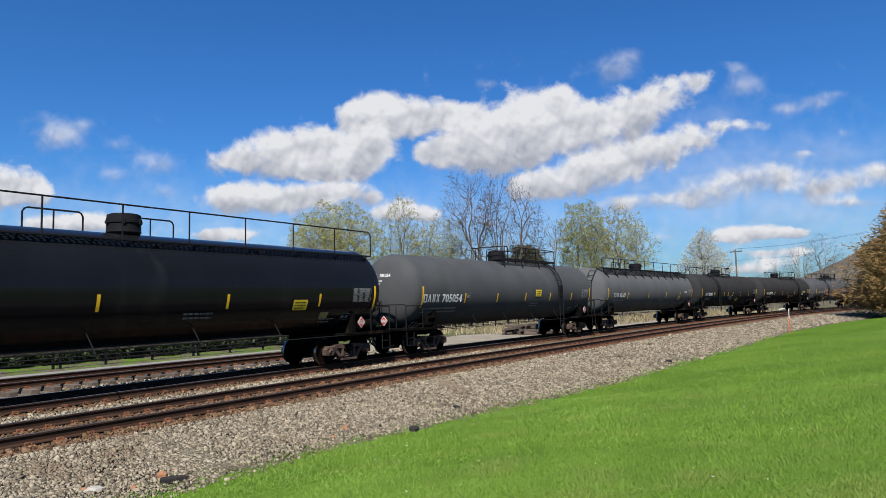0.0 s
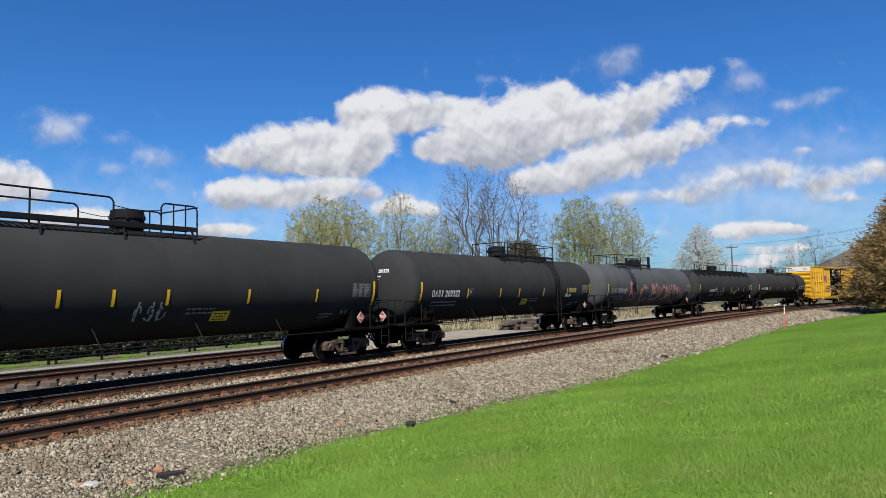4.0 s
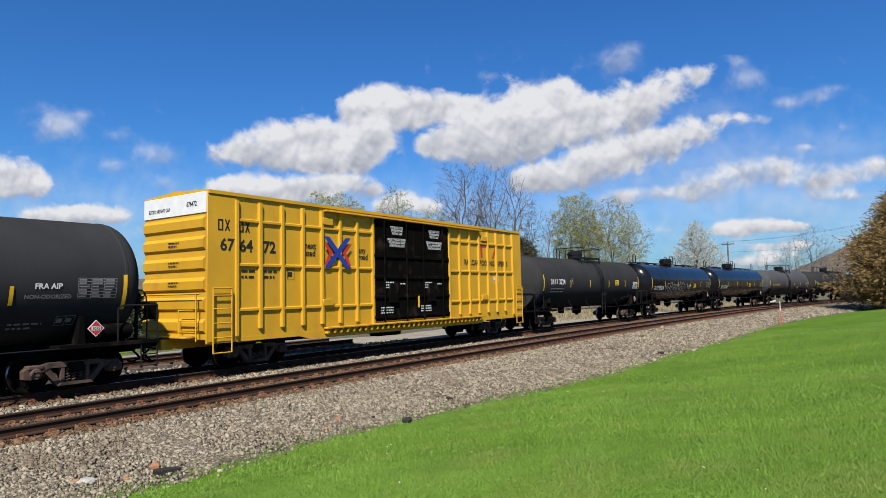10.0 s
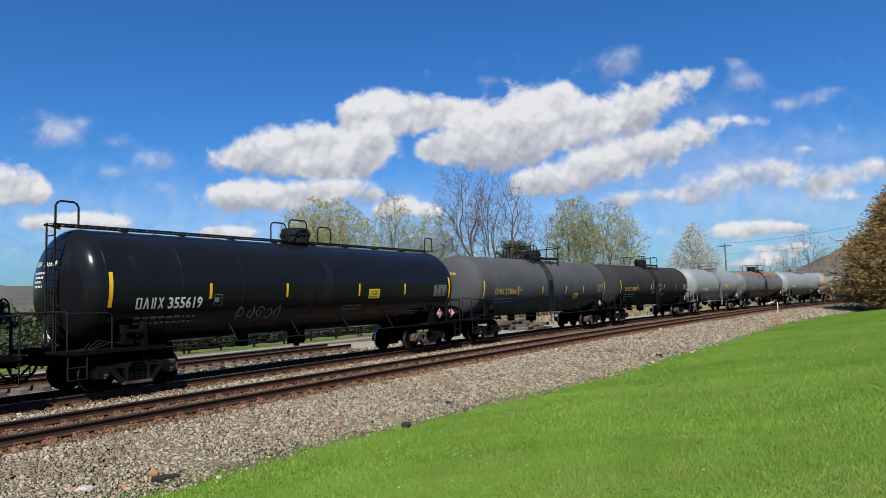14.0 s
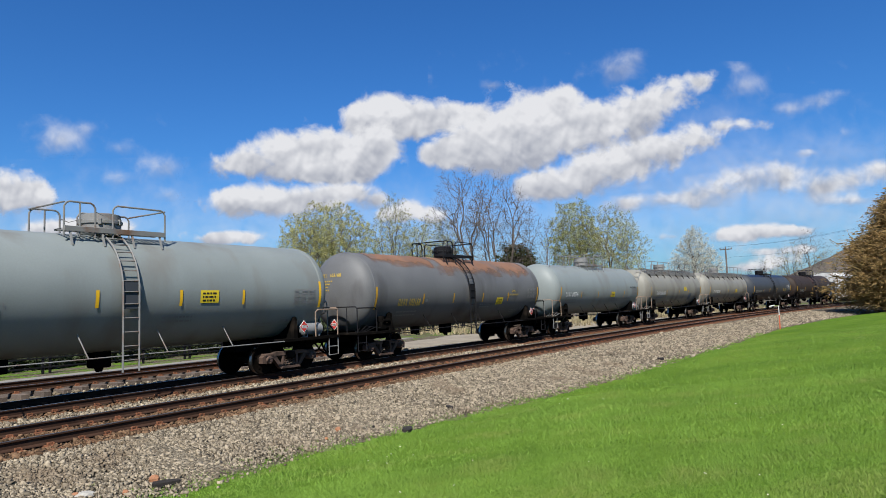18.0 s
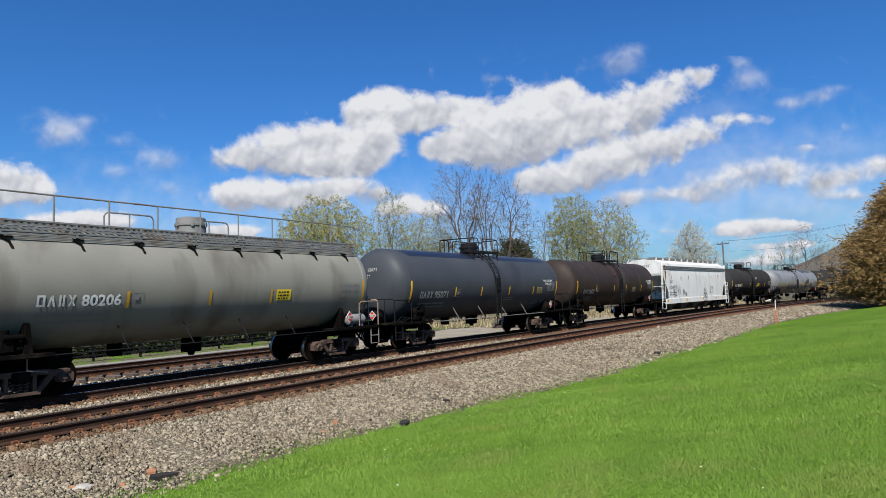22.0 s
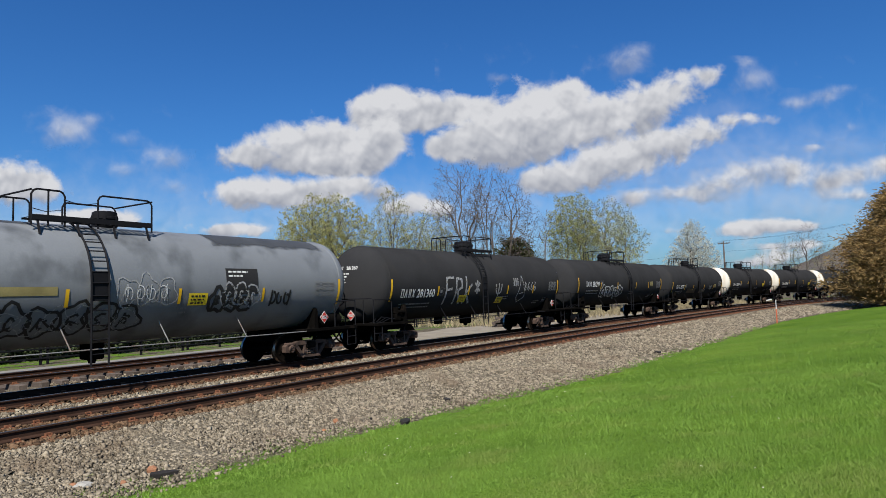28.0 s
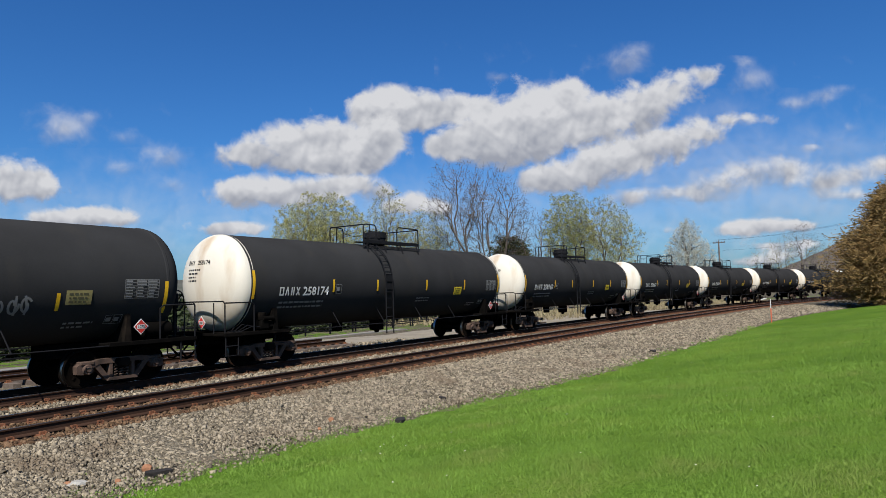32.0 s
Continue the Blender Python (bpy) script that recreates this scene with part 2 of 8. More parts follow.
M["greytie"] = mat("grey_brown_wooden_tie", (0.0929, 0.075, 0.0643), 0.9, vary=0.35, scale=4, grain=35, bump=0.5, objrand=0.3, spec=0.08)


# ---- mesh building ----
class Build:
    """Collects vertices and faces of one mesh."""

    def __init__(self):
        self.v, self.f = [], []

    def quad(self, a, b, c, d):
        k = len(self.v)
        self.v += [a, b, c, d]
        self.f.append((k, k + 1, k + 2, k + 3))
        return self

    def box(self, x0, x1, y0, y1, z0, z1, ch=0.0, m=None):
        """A box, its edges chamfered by ch."""
        bm = bmesh.new()
        bmesh.ops.create_cube(bm, size=1)
        for v in bm.verts:
            v.co = Vector(((x0 + x1) / 2 + v.co.x * (x1 - x0), (y0 + y1) / 2 + v.co.y * (y1 - y0), (z0 + z1) / 2 + v.co.z * (z1 - z0)))
        if ch:
            bmesh.ops.bevel(bm, geom=bm.edges[:], offset=ch, segments=1, affect="EDGES", profile=0.5)
        if m is not None:
            bm.transform(m)
        self.take(bm)
        return self

    def take(self, bm):
        bm.verts.ensure_lookup_table()
        k = len(self.v)
        self.v += [tuple(v.co) for v in bm.verts]
        self.f += [tuple(k + v.index for v in f.verts) for f in bm.faces]
        bm.free()

    def tube(self, pts, r=0.02, seg=6, cap=True):
        """A round bar along the points."""
        pts = [Vector(p) for p in pts]
        k0 = len(self.v)
        side = None
        for i, p in enumerate(pts):
            a = (pts[min(i + 1, len(pts) - 1)] - pts[max(i - 1, 0)]).normalized()
            if side is None:
                side = a.orthogonal().normalized()
            side = (side - a * side.dot(a)).normalized()
            up = a.cross(side)
            for j in range(seg):
                w = 2 * math.pi * j / seg
                self.v.append(tuple(p + (side * math.cos(w) + up * math.sin(w)) * r))
        for i in range(len(pts) - 1):
            for j in range(seg):
                a, b = k0 + i * seg + j, k0 + i * seg + (j + 1) % seg
                self.f.append((a, b, b + seg, a + seg))
        if cap:
            self.f.append(tuple(k0 + j for j in reversed(range(seg))))
            self.f.append(tuple(k0 + (len(pts) - 1) * seg + j for j in range(seg)))
        return self

    def spin(self, prof, seg=24, axis="x", at=(0, 0, 0)):
        """A body of revolution: prof holds (along, radius)."""
        k0 = len(self.v)
        for u, r in prof:
            for j in range(seg):
                w = 2 * math.pi * j / seg
                c, s = r * math.cos(w), r * math.sin(w)
                p = {"x": (u, c, s), "y": (s, u, c), "z": (c, s, u)}[axis]
                self.v.append((p[0] + at[0], p[1] + at[1], p[2] + at[2]))
        for i in range(len(prof) - 1):
            for j in range(seg):
                a, b = k0 + i * seg + j, k0 + i * seg + (j + 1) % seg
                self.f.append((a, b, b + seg, a + seg))
        self.f.append(tuple(k0 + j for j in reversed(range(seg))))
        self.f.append(tuple(k0 + (len(prof) - 1) * seg + j for j in range(seg)))
        return self

    def prism(self, outline, y0, y1, axis="y"):
        """An outline in the x-z plane (or y-z for axis x), given depth."""
        k, n = len(self.v), len(outline)
        for w in (y0, y1):
            for a, b in outline:
                self.v.append((a, w, b) if axis == "y" else (w, a, b) if axis == "x" else (a, b, w))
        self.f.append(tuple(range(k, k + n)))
        self.f.append(tuple(reversed(range(k + n, k + 2 * n))))
        for i in range(n):
            j = (i + 1) % n
            self.f.append((k + i, k + n + i, k + n + j, k + j))
        return self

    def mesh(self, name, material=None, smooth=40):
        me = bpy.data.meshes.new(name)
        me.from_pydata(self.v, [], self.f)
        bm = bmesh.new()
        bm.from_mesh(me)
        bmesh.ops.recalc_face_normals(bm, faces=bm.faces[:])
        bm.to_mesh(me)
        bm.free()
        if smooth:
            me.polygons.foreach_set("use_smooth", [True] * len(me.polygons))
            me.set_sharp_from_angle(angle=radians(smooth))
        if material:
            me.materials.append(material)
        return me


def bulk(name, verts, tris, material):
    """A large triangle mesh from arrays."""
    me = bpy.data.meshes.new(name)
    verts, tris = np.asarray(verts, np.float32), np.asarray(tris, np.int32)
    me.vertices.add(len(verts))
    me.vertices.foreach_set("co", verts.ravel())
    me.loops.add(tris.size)
    me.loops.foreach_set("vertex_index", tris.ravel())
    me.polygons.add(len(tris))
    me.polygons.foreach_set("loop_start", np.arange(len(tris), dtype=np.int32) * 3)
    me.update(calc_edges=True)
    me.materials.append(material)
    return me


def part(name, mesh, material, parent, label="", m=None):
    """Links a mesh (or a Build) as one object under its thing or part."""
    if isinstance(mesh, Build):
        mesh = mesh.mesh(name, material)
    ob = new(name, mesh)
    if parent is not None:
        ob.parent = parent
    if m is not None:
        ob.matrix_basis = m
    if label:
        ob["label"] = label
    return ob


MESHES = {}


def kept(key, make):
    """The mesh made once for a key."""
    if key not in MESHES:
        MESHES[key] = make()
    return MESHES[key]


# ---- the line of the tracks ----
NEAR_Y, TRAIN_Y = 12.86, 16.84


def bend(s):
    """Sideways shift of the tracks and its slope at s metres along them."""
    s1 = min(max(s, 0.0), 140.0)
    d = max(0.0, s1 - 65.3)
    y = -0.00077 * s1 * s1 - 0.001185 * d * d
    k = -0.00154 * s1 - 0.00237 * d
    return y + k * max(0.0, s - 140.0), k


def along_table():
    xs = np.arange(0.0, 700.0, 0.5)
    ds = np.array([math.sqrt(1 + bend(float(x) + 0.25)[1] ** 2) * 0.5 for x in xs])
    return np.concatenate([[0], np.cumsum(ds)]), np.concatenate([xs, [700.0]])


ALONG = along_table()


def along(a):
    """The x of the place a metres along the bent track."""
    return a if a <= 0 else float(np.interp(a, ALONG[0], ALONG[1]))


def on_track(s, base_y, off=0.0, z=0.0):
    y, k = bend(s)
    a = math.atan(k)
    return Vector((s - math.sin(a) * off, base_y + y + math.cos(a) * off, z))

# ---- ground ----
EDGE = [(-40, 4.4), (4, 4.5), (9, 4.5), (14, 5.2), (20, 5.85), (35, 6.2), (51, 5.8), (65, 6.6), (84, 8.2), (120, 10), (400, 12)]


def edge_off(x):
    """How far the lawn begins from the middle of the near track."""
    return float(np.interp(x, [e[0] for e in EDGE], [e[1] for e in EDGE]))


def near_mid(x):
    return NEAR_Y + bend(x)[0]


def ground_z(x, y):
    d = near_mid(x) - y
    e = edge_off(x)
    if d < -9.5:
        return -0.32
    if d < 1.5:
        return -0.2 - 0.012 * max(0.0, -d - 1.5)
    if d < e:
        return -0.2 - 0.32 * ((d - 1.5) / (e - 1.5)) ** 1.25
    return min(-0.52 + 0.115 * (d - e), 0.62)


def ground_material():
    """Crushed stone by the tracks, earth at its foot, lawn and field beyond: split along the real borders."""
    m = bpy.data.materials.new("ground_surface")
    m.use_nodes = True
    n, ln = m.node_tree.nodes, m.node_tree.links
    b = n["Principled BSDF"]
    b.inputs["Roughness"].default_value = 0.95
    b.inputs["Specular IOR Level"].default_value = 0.06
    tc = n.new("ShaderNodeTexCoord")

    def tex(kind, scale, detail=4):
        t = n.new(kind)
        t.inputs["Scale"].default_value = scale
        if kind == "ShaderNodeTexNoise":
            t.inputs["Detail"].default_value = detail
        ln.new(tc.outputs["Object"], t.inputs["Vector"])
        return t

    def ramp(src, stops):
        r = n.new("ShaderNodeValToRGB")
        while len(r.color_ramp.elements) < len(stops):
            r.color_ramp.elements.new(0.5)
        for e, (p, c) in zip(r.color_ramp.elements, stops):
            e.position, e.color = p, (*c, 1)
        ln.new(src, r.inputs[0])
        return r.outputs[0]

    def mix(f, a, b2, kind="MIX"):
        x = n.new("ShaderNodeMix")
        x.data_type, x.blend_type = "RGBA", kind
        if isinstance(f, float):
            x.inputs[0].default_value = f
        else:
            ln.new(f, x.inputs[0])
        ln.new(a, x.inputs[6])
        ln.new(b2, x.inputs[7])
        return x.outputs[2]

    cells = tex("ShaderNodeTexVoronoi", 24)
    stones = ramp(cells.outputs["Color"], [(0.0, (0.0590, 0.0503, 0.0370)), (0.45, (0.1297, 0.1115, 0.0817)), (0.8, (0.1965, 0.1728, 0.1320)), (1.0, (0.2907, 0.2617, 0.2105))])
    big = tex("ShaderNodeTexNoise", 0.9, 6)
    stones = mix(0.6, stones, ramp(big.outputs[0], [(0.3, (0.55, 0.50, 0.46)), (0.7, (1, 1, 1))]), "MULTIPLY")
    g1 = tex("ShaderNodeTexNoise", 0.35, 5)
    g2 = tex("ShaderNodeTexNoise", 60, 5)
    lawn = ramp(g1.outputs[0], [(0.3, (0.0643, 0.1250, 0.0137)), (0.55, (0.0908, 0.1628, 0.0181)), (0.72, (0.1250, 0.1855, 0.0265))])
    lawn = mix(0.7, lawn, ramp(g2.outputs[0], [(0.3, (0.45, 0.5, 0.4)), (0.7, (1.25, 1.2, 1.1))]), "MULTIPLY")
    soil = ramp(tex("ShaderNodeTexNoise", 9, 6).outputs[0], [(0.3, (0.0429, 0.0343, 0.0243)), (0.55, (0.1071, 0.0893, 0.0657)), (0.75, (0.1857, 0.1607, 0.1214))])
    at = n.new("ShaderNodeAttribute")
    at.attribute_name = "cover"
    wob = tex("ShaderNodeTexNoise", 1.5, 9)
    k = n.new("ShaderNodeMath")
    k.operation = "MULTIPLY_ADD"
    ln.new(wob.outputs[0], k.inputs[0])
    k.inputs[1].default_value = 1.3
    ln.new(at.outputs["Fac"], k.inputs[2])

    def step(lo, hi):
        r = n.new("ShaderNodeMapRange")
        r.inputs[1].default_value, r.inputs[2].default_value = lo, hi
        ln.new(k.outputs[0], r.inputs[0])
        return r.outputs[0]

    sn = n.new("ShaderNodeAttribute")
    sn.attribute_name = "stain_and_shade"
    # rust-brown staining of the bed, darkened further for the shade under the train
    rusty = ramp(tex("ShaderNodeTexNoise", 14, 6).outputs[0], [(0.3, (0.0157, 0.01, 0.0071)), (0.6, (0.0443, 0.0271, 0.0179)), (0.8, (0.0929, 0.0629, 0.0429))])
    stones = mix(sn.outputs["Fac"], stones, rusty)
    out = mix(step(1.02, 1.35), stones, soil)
    out = mix(step(1.60, 1.78), out, lawn)
    ln.new(out, b.inputs["Base Color"])
    bp = n.new("ShaderNodeBump")
    bp.inputs["Strength"].default_value, bp.inputs["Distance"].default_value = 0.9, 0.035
    dist = n.new("ShaderNodeMath")
    dist.operation = "SUBTRACT"
    dist.inputs[0].default_value = 1
    ln.new(cells.outputs["Distance"], dist.inputs[1])
    ln.new(dist.outputs[0], bp.inputs["Height"])
    ln.new(bp.outputs[0], b.inputs["Normal"])
    return m


def build_ground():
    xs = np.concatenate([np.linspace(-1500, -40, 12), np.linspace(-30, 0, 13), np.arange(1, 45, 0.5), np.arange(45, 100, 1.5), np.arange(100, 200, 6), np.linspace(210, 4500, 30)])
    ds = np.concatenate([np.linspace(-4200, -60, 24), np.linspace(-50, -12, 16), np.arange(-10, 14, 0.25), np.arange(14, 30, 1.0), np.linspace(32, 3000, 20)])
    verts, cover, stain_and_shade = [], [], []
    for x in xs:
        mid, e = near_mid(min(x, 400.0)), edge_off(x)
        for d in ds:
            y = mid - d
            z = ground_z(min(x, 400.0), y)
            if 1.5 < d < e - 0.1 and -5 < x < 60:
                z += 0.05 * noise.noise((x * 0.8, y * 0.8, 1.0)) * min(1, d - 1.5)
            verts.append((x, y, z))
            q = min(abs(d), abs(d + 3.98))
            # band along both tracks: rust stain plus painted shade
            stain_and_shade.append(float(np.clip((1.55 - q) / 0.5, 0, 0.85)))
            if d > -9:
                cover.append(float(np.clip((d - e) * 1.1 + 1.0, 0, 2.0)))
            else:
                cover.append(1.02 if -17.6 < d < -13.5 else float(np.clip((-10.2 - d) * 0.4, 0.0, 0.86)))
    nx, nd = len(xs), len(ds)
    i = np.arange(nx - 1)[:, None] * nd + np.arange(nd - 1)[None, :]
    a = i.ravel()
    tris = np.concatenate([np.stack([a, a + 1, a + nd + 1], 1), np.stack([a, a + nd + 1, a + nd], 1)])
    me = bulk("ground", verts, tris[:, ::-1], ground_material())
    at = me.attributes.new("cover", "FLOAT", "POINT")
    at.data.foreach_set("value", np.array(cover, np.float32))
    me.attributes.new("stain_and_shade", "FLOAT", "POINT").data.foreach_set("value", np.array(stain_and_shade, np.float32))
    me.polygons.foreach_set("use_smooth", [True] * len(me.polygons))
    me.update()
    ob = new("ground", me)
    return tagged(ob, "green lawn, grey crushed stone bed and fields", "ground", kind="structure")


build_ground()


# ---- tracks ----
RAIL_PROFILE = [(-0.07, -0.17), (0.07, -0.17), (0.065, -0.155), (0.012, -0.13), (0.012, -0.045), (0.036, -0.03), (0.036, -0.004), (0.028, 0.0),
                (-0.028, 0.0), (-0.036, -0.004), (-0.036, -0.03), (-0.012, -0.045), (-0.012, -0.13), (-0.065, -0.155)]


def rail_mesh(base_y, off, stations, z=0.0):
    """One rail along its line, the worn running surface in a second material."""
    v, f, mi = [], [], []
    n = len(RAIL_PROFILE)
    for s in stations:
        for a, b in RAIL_PROFILE:
            v.append(on_track(s, base_y, off + a, z + b))
    for i in range(len(stations) - 1):
        for j in range(n):
            a, b = i * n + j, i * n + (j + 1) % n
            f.append((a, b, b + n, a + n))
            mi.append(1 if j in (6, 7, 8) else 0)
    f += [tuple(range(n)), tuple(reversed(range((len(stations) - 1) * n, len(stations) * n)))]
    mi += [0, 0]
    me = bpy.data.meshes.new("rail")
    me.from_pydata([tuple(q) for q in v], [], f)
    me.materials.append(M["railsteel"])
    me.materials.append(M["railhead"])
    me.polygons.foreach_set("material_index", mi)
    bm = bmesh.new()
    bm.from_mesh(me)
    bmesh.ops.recalc_face_normals(bm, faces=bm.faces[:])
    bm.to_mesh(me)
    bm.free()
    return me


def tie_mesh(k, grey=False):
    """A wooden tie with its plates and spikes."""
    rnd = random.Random(k)
    b = Build().box(-0.115, 0.115, -1.3 - rnd.uniform(0, 0.06), 1.3 + rnd.uniform(0, 0.06), -0.36, -0.185, 0.012)
    n = len(b.f)
    for s in (-1, 1):
        b.box(-0.09, 0.09, s * 0.753 - 0.19, s * 0.753 + 0.19, -0.186, -0.168, 0.004)
        for e in (-1, 1):
            for h in (-0.05, 0.05):
                b.box(h - 0.012, h + 0.012, s * 0.753 + e * 0.11 - 0.014, s * 0.753 + e * 0.11 + 0.014, -0.17, -0.13, 0.003)
            b.box(-0.055, 0.055, s * 0.753 + e * 0.075 - 0.012, s * 0.753 + e * 0.075 + 0.012, -0.17, -0.12, 0.004)
    me = b.mesh("tie", None, 0)
    me.materials.append(M["greytie" if grey else "tie"])
    me.materials.append(M["plate"])
    me.polygons.foreach_set("material_index", [0] * n + [1] * (len(b.f) - n))
    return me


def build_track(name, base_y, s0, s1, step, label, ties_to, z=0.0, grey=False):
    track = tagged(new(name), label, "railway track", kind="structure")
    stations = [s0 + (s1 - s0) * i / 160 for i in range(161)]
    for off in (-0.753, 0.753):
        part("rail", rail_mesh(base_y, off, stations, z), None, track)
    kinds = [tie_mesh(k, grey) for k in range(5)]
    rnd = random.Random(7)
    s = s0 + 0.1
    while s < ties_to:
        p = on_track(s, base_y, rnd.uniform(-0.04, 0.04), z + rnd.uniform(-0.012, 0.004))
        a = math.degrees(math.atan(bend(s)[1])) + rnd.uniform(-1.0, 1.0)
        part("tie", rnd.choice(kinds), None, track, m=pose(p.x, p.y, p.z, 0, 0, a))
        s += step + rnd.uniform(-0.04, 0.04)
    return track


build_track("near_track", NEAR_Y, -30, 300, 0.52, "rusty railway track on wooden ties in stone ballast", 120)
build_track("train_track", TRAIN_Y, -30, 300, 0.52, "railway track in shade beneath the moving train", 90)
build_track("panel_track", 21.35, -25, 23.5, 0.56, "dismantled rusty track panel lying on the ballast", 23.4, z=0.06, grey=True)

# ---- writing on the cars ----
def text_mesh(s, size, material, width=0.0):
    """Lettering as a flat mesh in the x-y plane, starting at the origin."""
    cu = bpy.data.curves.new("lettering", "FONT")
    cu.body, cu.size, cu.resolution_u = s, size / 0.7, 2
    cu.offset = size * 0.034
    ob = new("lettering", cu)
    dg = bpy.context.evaluated_depsgraph_get()
    me = bpy.data.meshes.new_from_object(ob.evaluated_get(dg))
    bpy.data.objects.remove(ob)
    bpy.data.curves.remove(cu)
    if width and len(me.vertices):
        k = width / max(v.co.x for v in me.vertices)
        for v in me.vertices:
            v.co.x *= k
    return me


def bars_build(rows, h, gap, seed=0):
    """Rows of short bars that stand for small print: rows of total widths."""
    rnd = random.Random(seed)
    b = Build()
    for i, w in enumerate(rows):
        x, z = 0.0, -i * (h + gap)
        while x < w:
            k = rnd.uniform(0.5, 1.6) * h * 2
            b.quad((x, z - h, 0), (min(w, x + k), z - h, 0), (min(w, x + k), z, 0), (x, z, 0))
            x += k + h * 0.7
    return b


def mark_build(n, h, u=0.0):
    """Owner's mark as plain shapes of letter height: frame, chevron, twin bars, crossed bars."""
    b = Build()
    u = u or h
    w, t = 0.56 * u, 0.15 * u

    def bar(x0, z0, x1, z1, r):
        b.quad((x0 - r / 2, z0, 0), (x0 + r / 2, z0, 0), (x1 + r / 2, z1, 0), (x1 - r / 2, z1, 0))
    for i in range(n):
        x, kind = i * u * 0.72, i if n == 4 else i * 3
        if kind == 0:
            for x0 in (x + t / 2, x + w - t / 2):
                bar(x0, 0, x0, h, t)
            bar(x + w / 2, 0, x + w / 2, t * 0.9, w - 2 * t)
            bar(x + w / 2, h - t * 0.9, x + w / 2, h, w - 2 * t)
        elif kind == 1:
            bar(x + t / 2, 0, x + w / 2, h, t)
            bar(x + w - t / 2, 0, x + w / 2, h, t)
        elif kind == 2:
            for x0 in (x + t, x + w - t):
                bar(x0, 0, x0, h, t)
        else:
            bar(x + t / 2, 0, x + w - t / 2, h, t)
            bar(x + w - t / 2, 0, x + t / 2, h, t)
    return b


def panel_build(w, h, rows, cols):
    """A ruled data panel: outlines and lines of bars."""
    b = Build()
    t = 0.012

    def rect(x0, z0, x1, z1):
        b.quad((x0, z0, 0), (x1, z0, 0), (x1, z1, 0), (x0, z1, 0))
    for i in range(rows + 1):
        z = h * i / rows
        rect(0, z - t / 2, w, z + t / 2)
    for j in range(cols + 1):
        x = w * j / cols
        rect(x - t / 2, 0, x + t / 2, h)
    rnd = random.Random(rows * 7 + cols)
    for i in range(rows):
        for j in range(cols):
            x0, z0 = w * j / cols + 0.02, h * (i + 0.28) / rows
            rect(x0, z0, x0 + (w / cols - 0.04) * rnd.uniform(0.55, 1), h * (i + 0.74) / rows)
    return b


def flat_mesh(b, material):
    if isinstance(b, Build):
        me = bpy.data.meshes.new("print")
        me.from_pydata(b.v, [], b.f)
    else:
        me = b.copy()
        me.materials.clear()
    me.materials.append(material)
    return me


def cut(me, step):
    """Splits long edges, so that print can follow a curved wall."""
    bm = bmesh.new()
    bm.from_mesh(me)
    bmesh.ops.remove_doubles(bm, verts=bm.verts[:], dist=0.0005)
    ys = [v.co.y for v in bm.verts]
    y = min(ys) + step
    while y < max(ys):
        bmesh.ops.bisect_plane(bm, geom=bm.verts[:] + bm.edges[:] + bm.faces[:], plane_co=(0, y, 0), plane_no=(0, 1, 0))
        y += step
    bm.to_mesh(me)
    bm.free()


def print_part(name, me, car, label=""):
    ob = part(name, me, None, car, label)
    if name.endswith("_stencil") or name == "graffiti":
        ob["kind"] = "stuff"
    return ob


def on_tank(name, b, material, car, x, arc, R, zc, lift=0.016, label=""):
    """Lays a flat print round the camera's side of a tank: arc metres above its mid line."""
    me = flat_mesh(b, material)
    cut(me, 0.12)
    for v in me.vertices:
        a = (arc + v.co.y) / R
        v.co = Vector((x + v.co.x, -(R + lift) * math.cos(a), zc + (R + lift) * math.sin(a)))
    me.update()
    return print_part(name, me, car, label)


def on_head(name, b, material, car, y, z, xh, R, zc, depth, lift=0.012, label=""):
    """Lays a flat print on the leading head."""
    me = flat_mesh(b, material)
    cut(me, 0.15)
    for v in me.vertices:
        yy, zz = y - v.co.x, z + v.co.y
        q = min(0.98, (yy * yy + (zz - zc) ** 2) / R / R)
        v.co = Vector((xh + depth * (1 - math.sqrt(1 - q)) - lift, yy, zz))
    me.update()
    return print_part(name, me, car, label)


def on_wall(name, b, material, car, x, z, y, label=""):
    me = flat_mesh(b, material)
    for v in me.vertices:
        v.co = Vector((x + v.co.x, y, z + v.co.y))
    me.update()
    return print_part(name, me, car, label)


def strip_build(w, h):
    b = Build()
    for i in range(6):
        z0, z1 = -h / 2 + h * i / 6, -h / 2 + h * (i + 1) / 6
        b.quad((0, z0, 0), (w, z0, 0), (w, z1, 0), (0, z1, 0))
    return b


# ---- running gear ----
WHEEL_R = 0.457
WHEELSETS = []


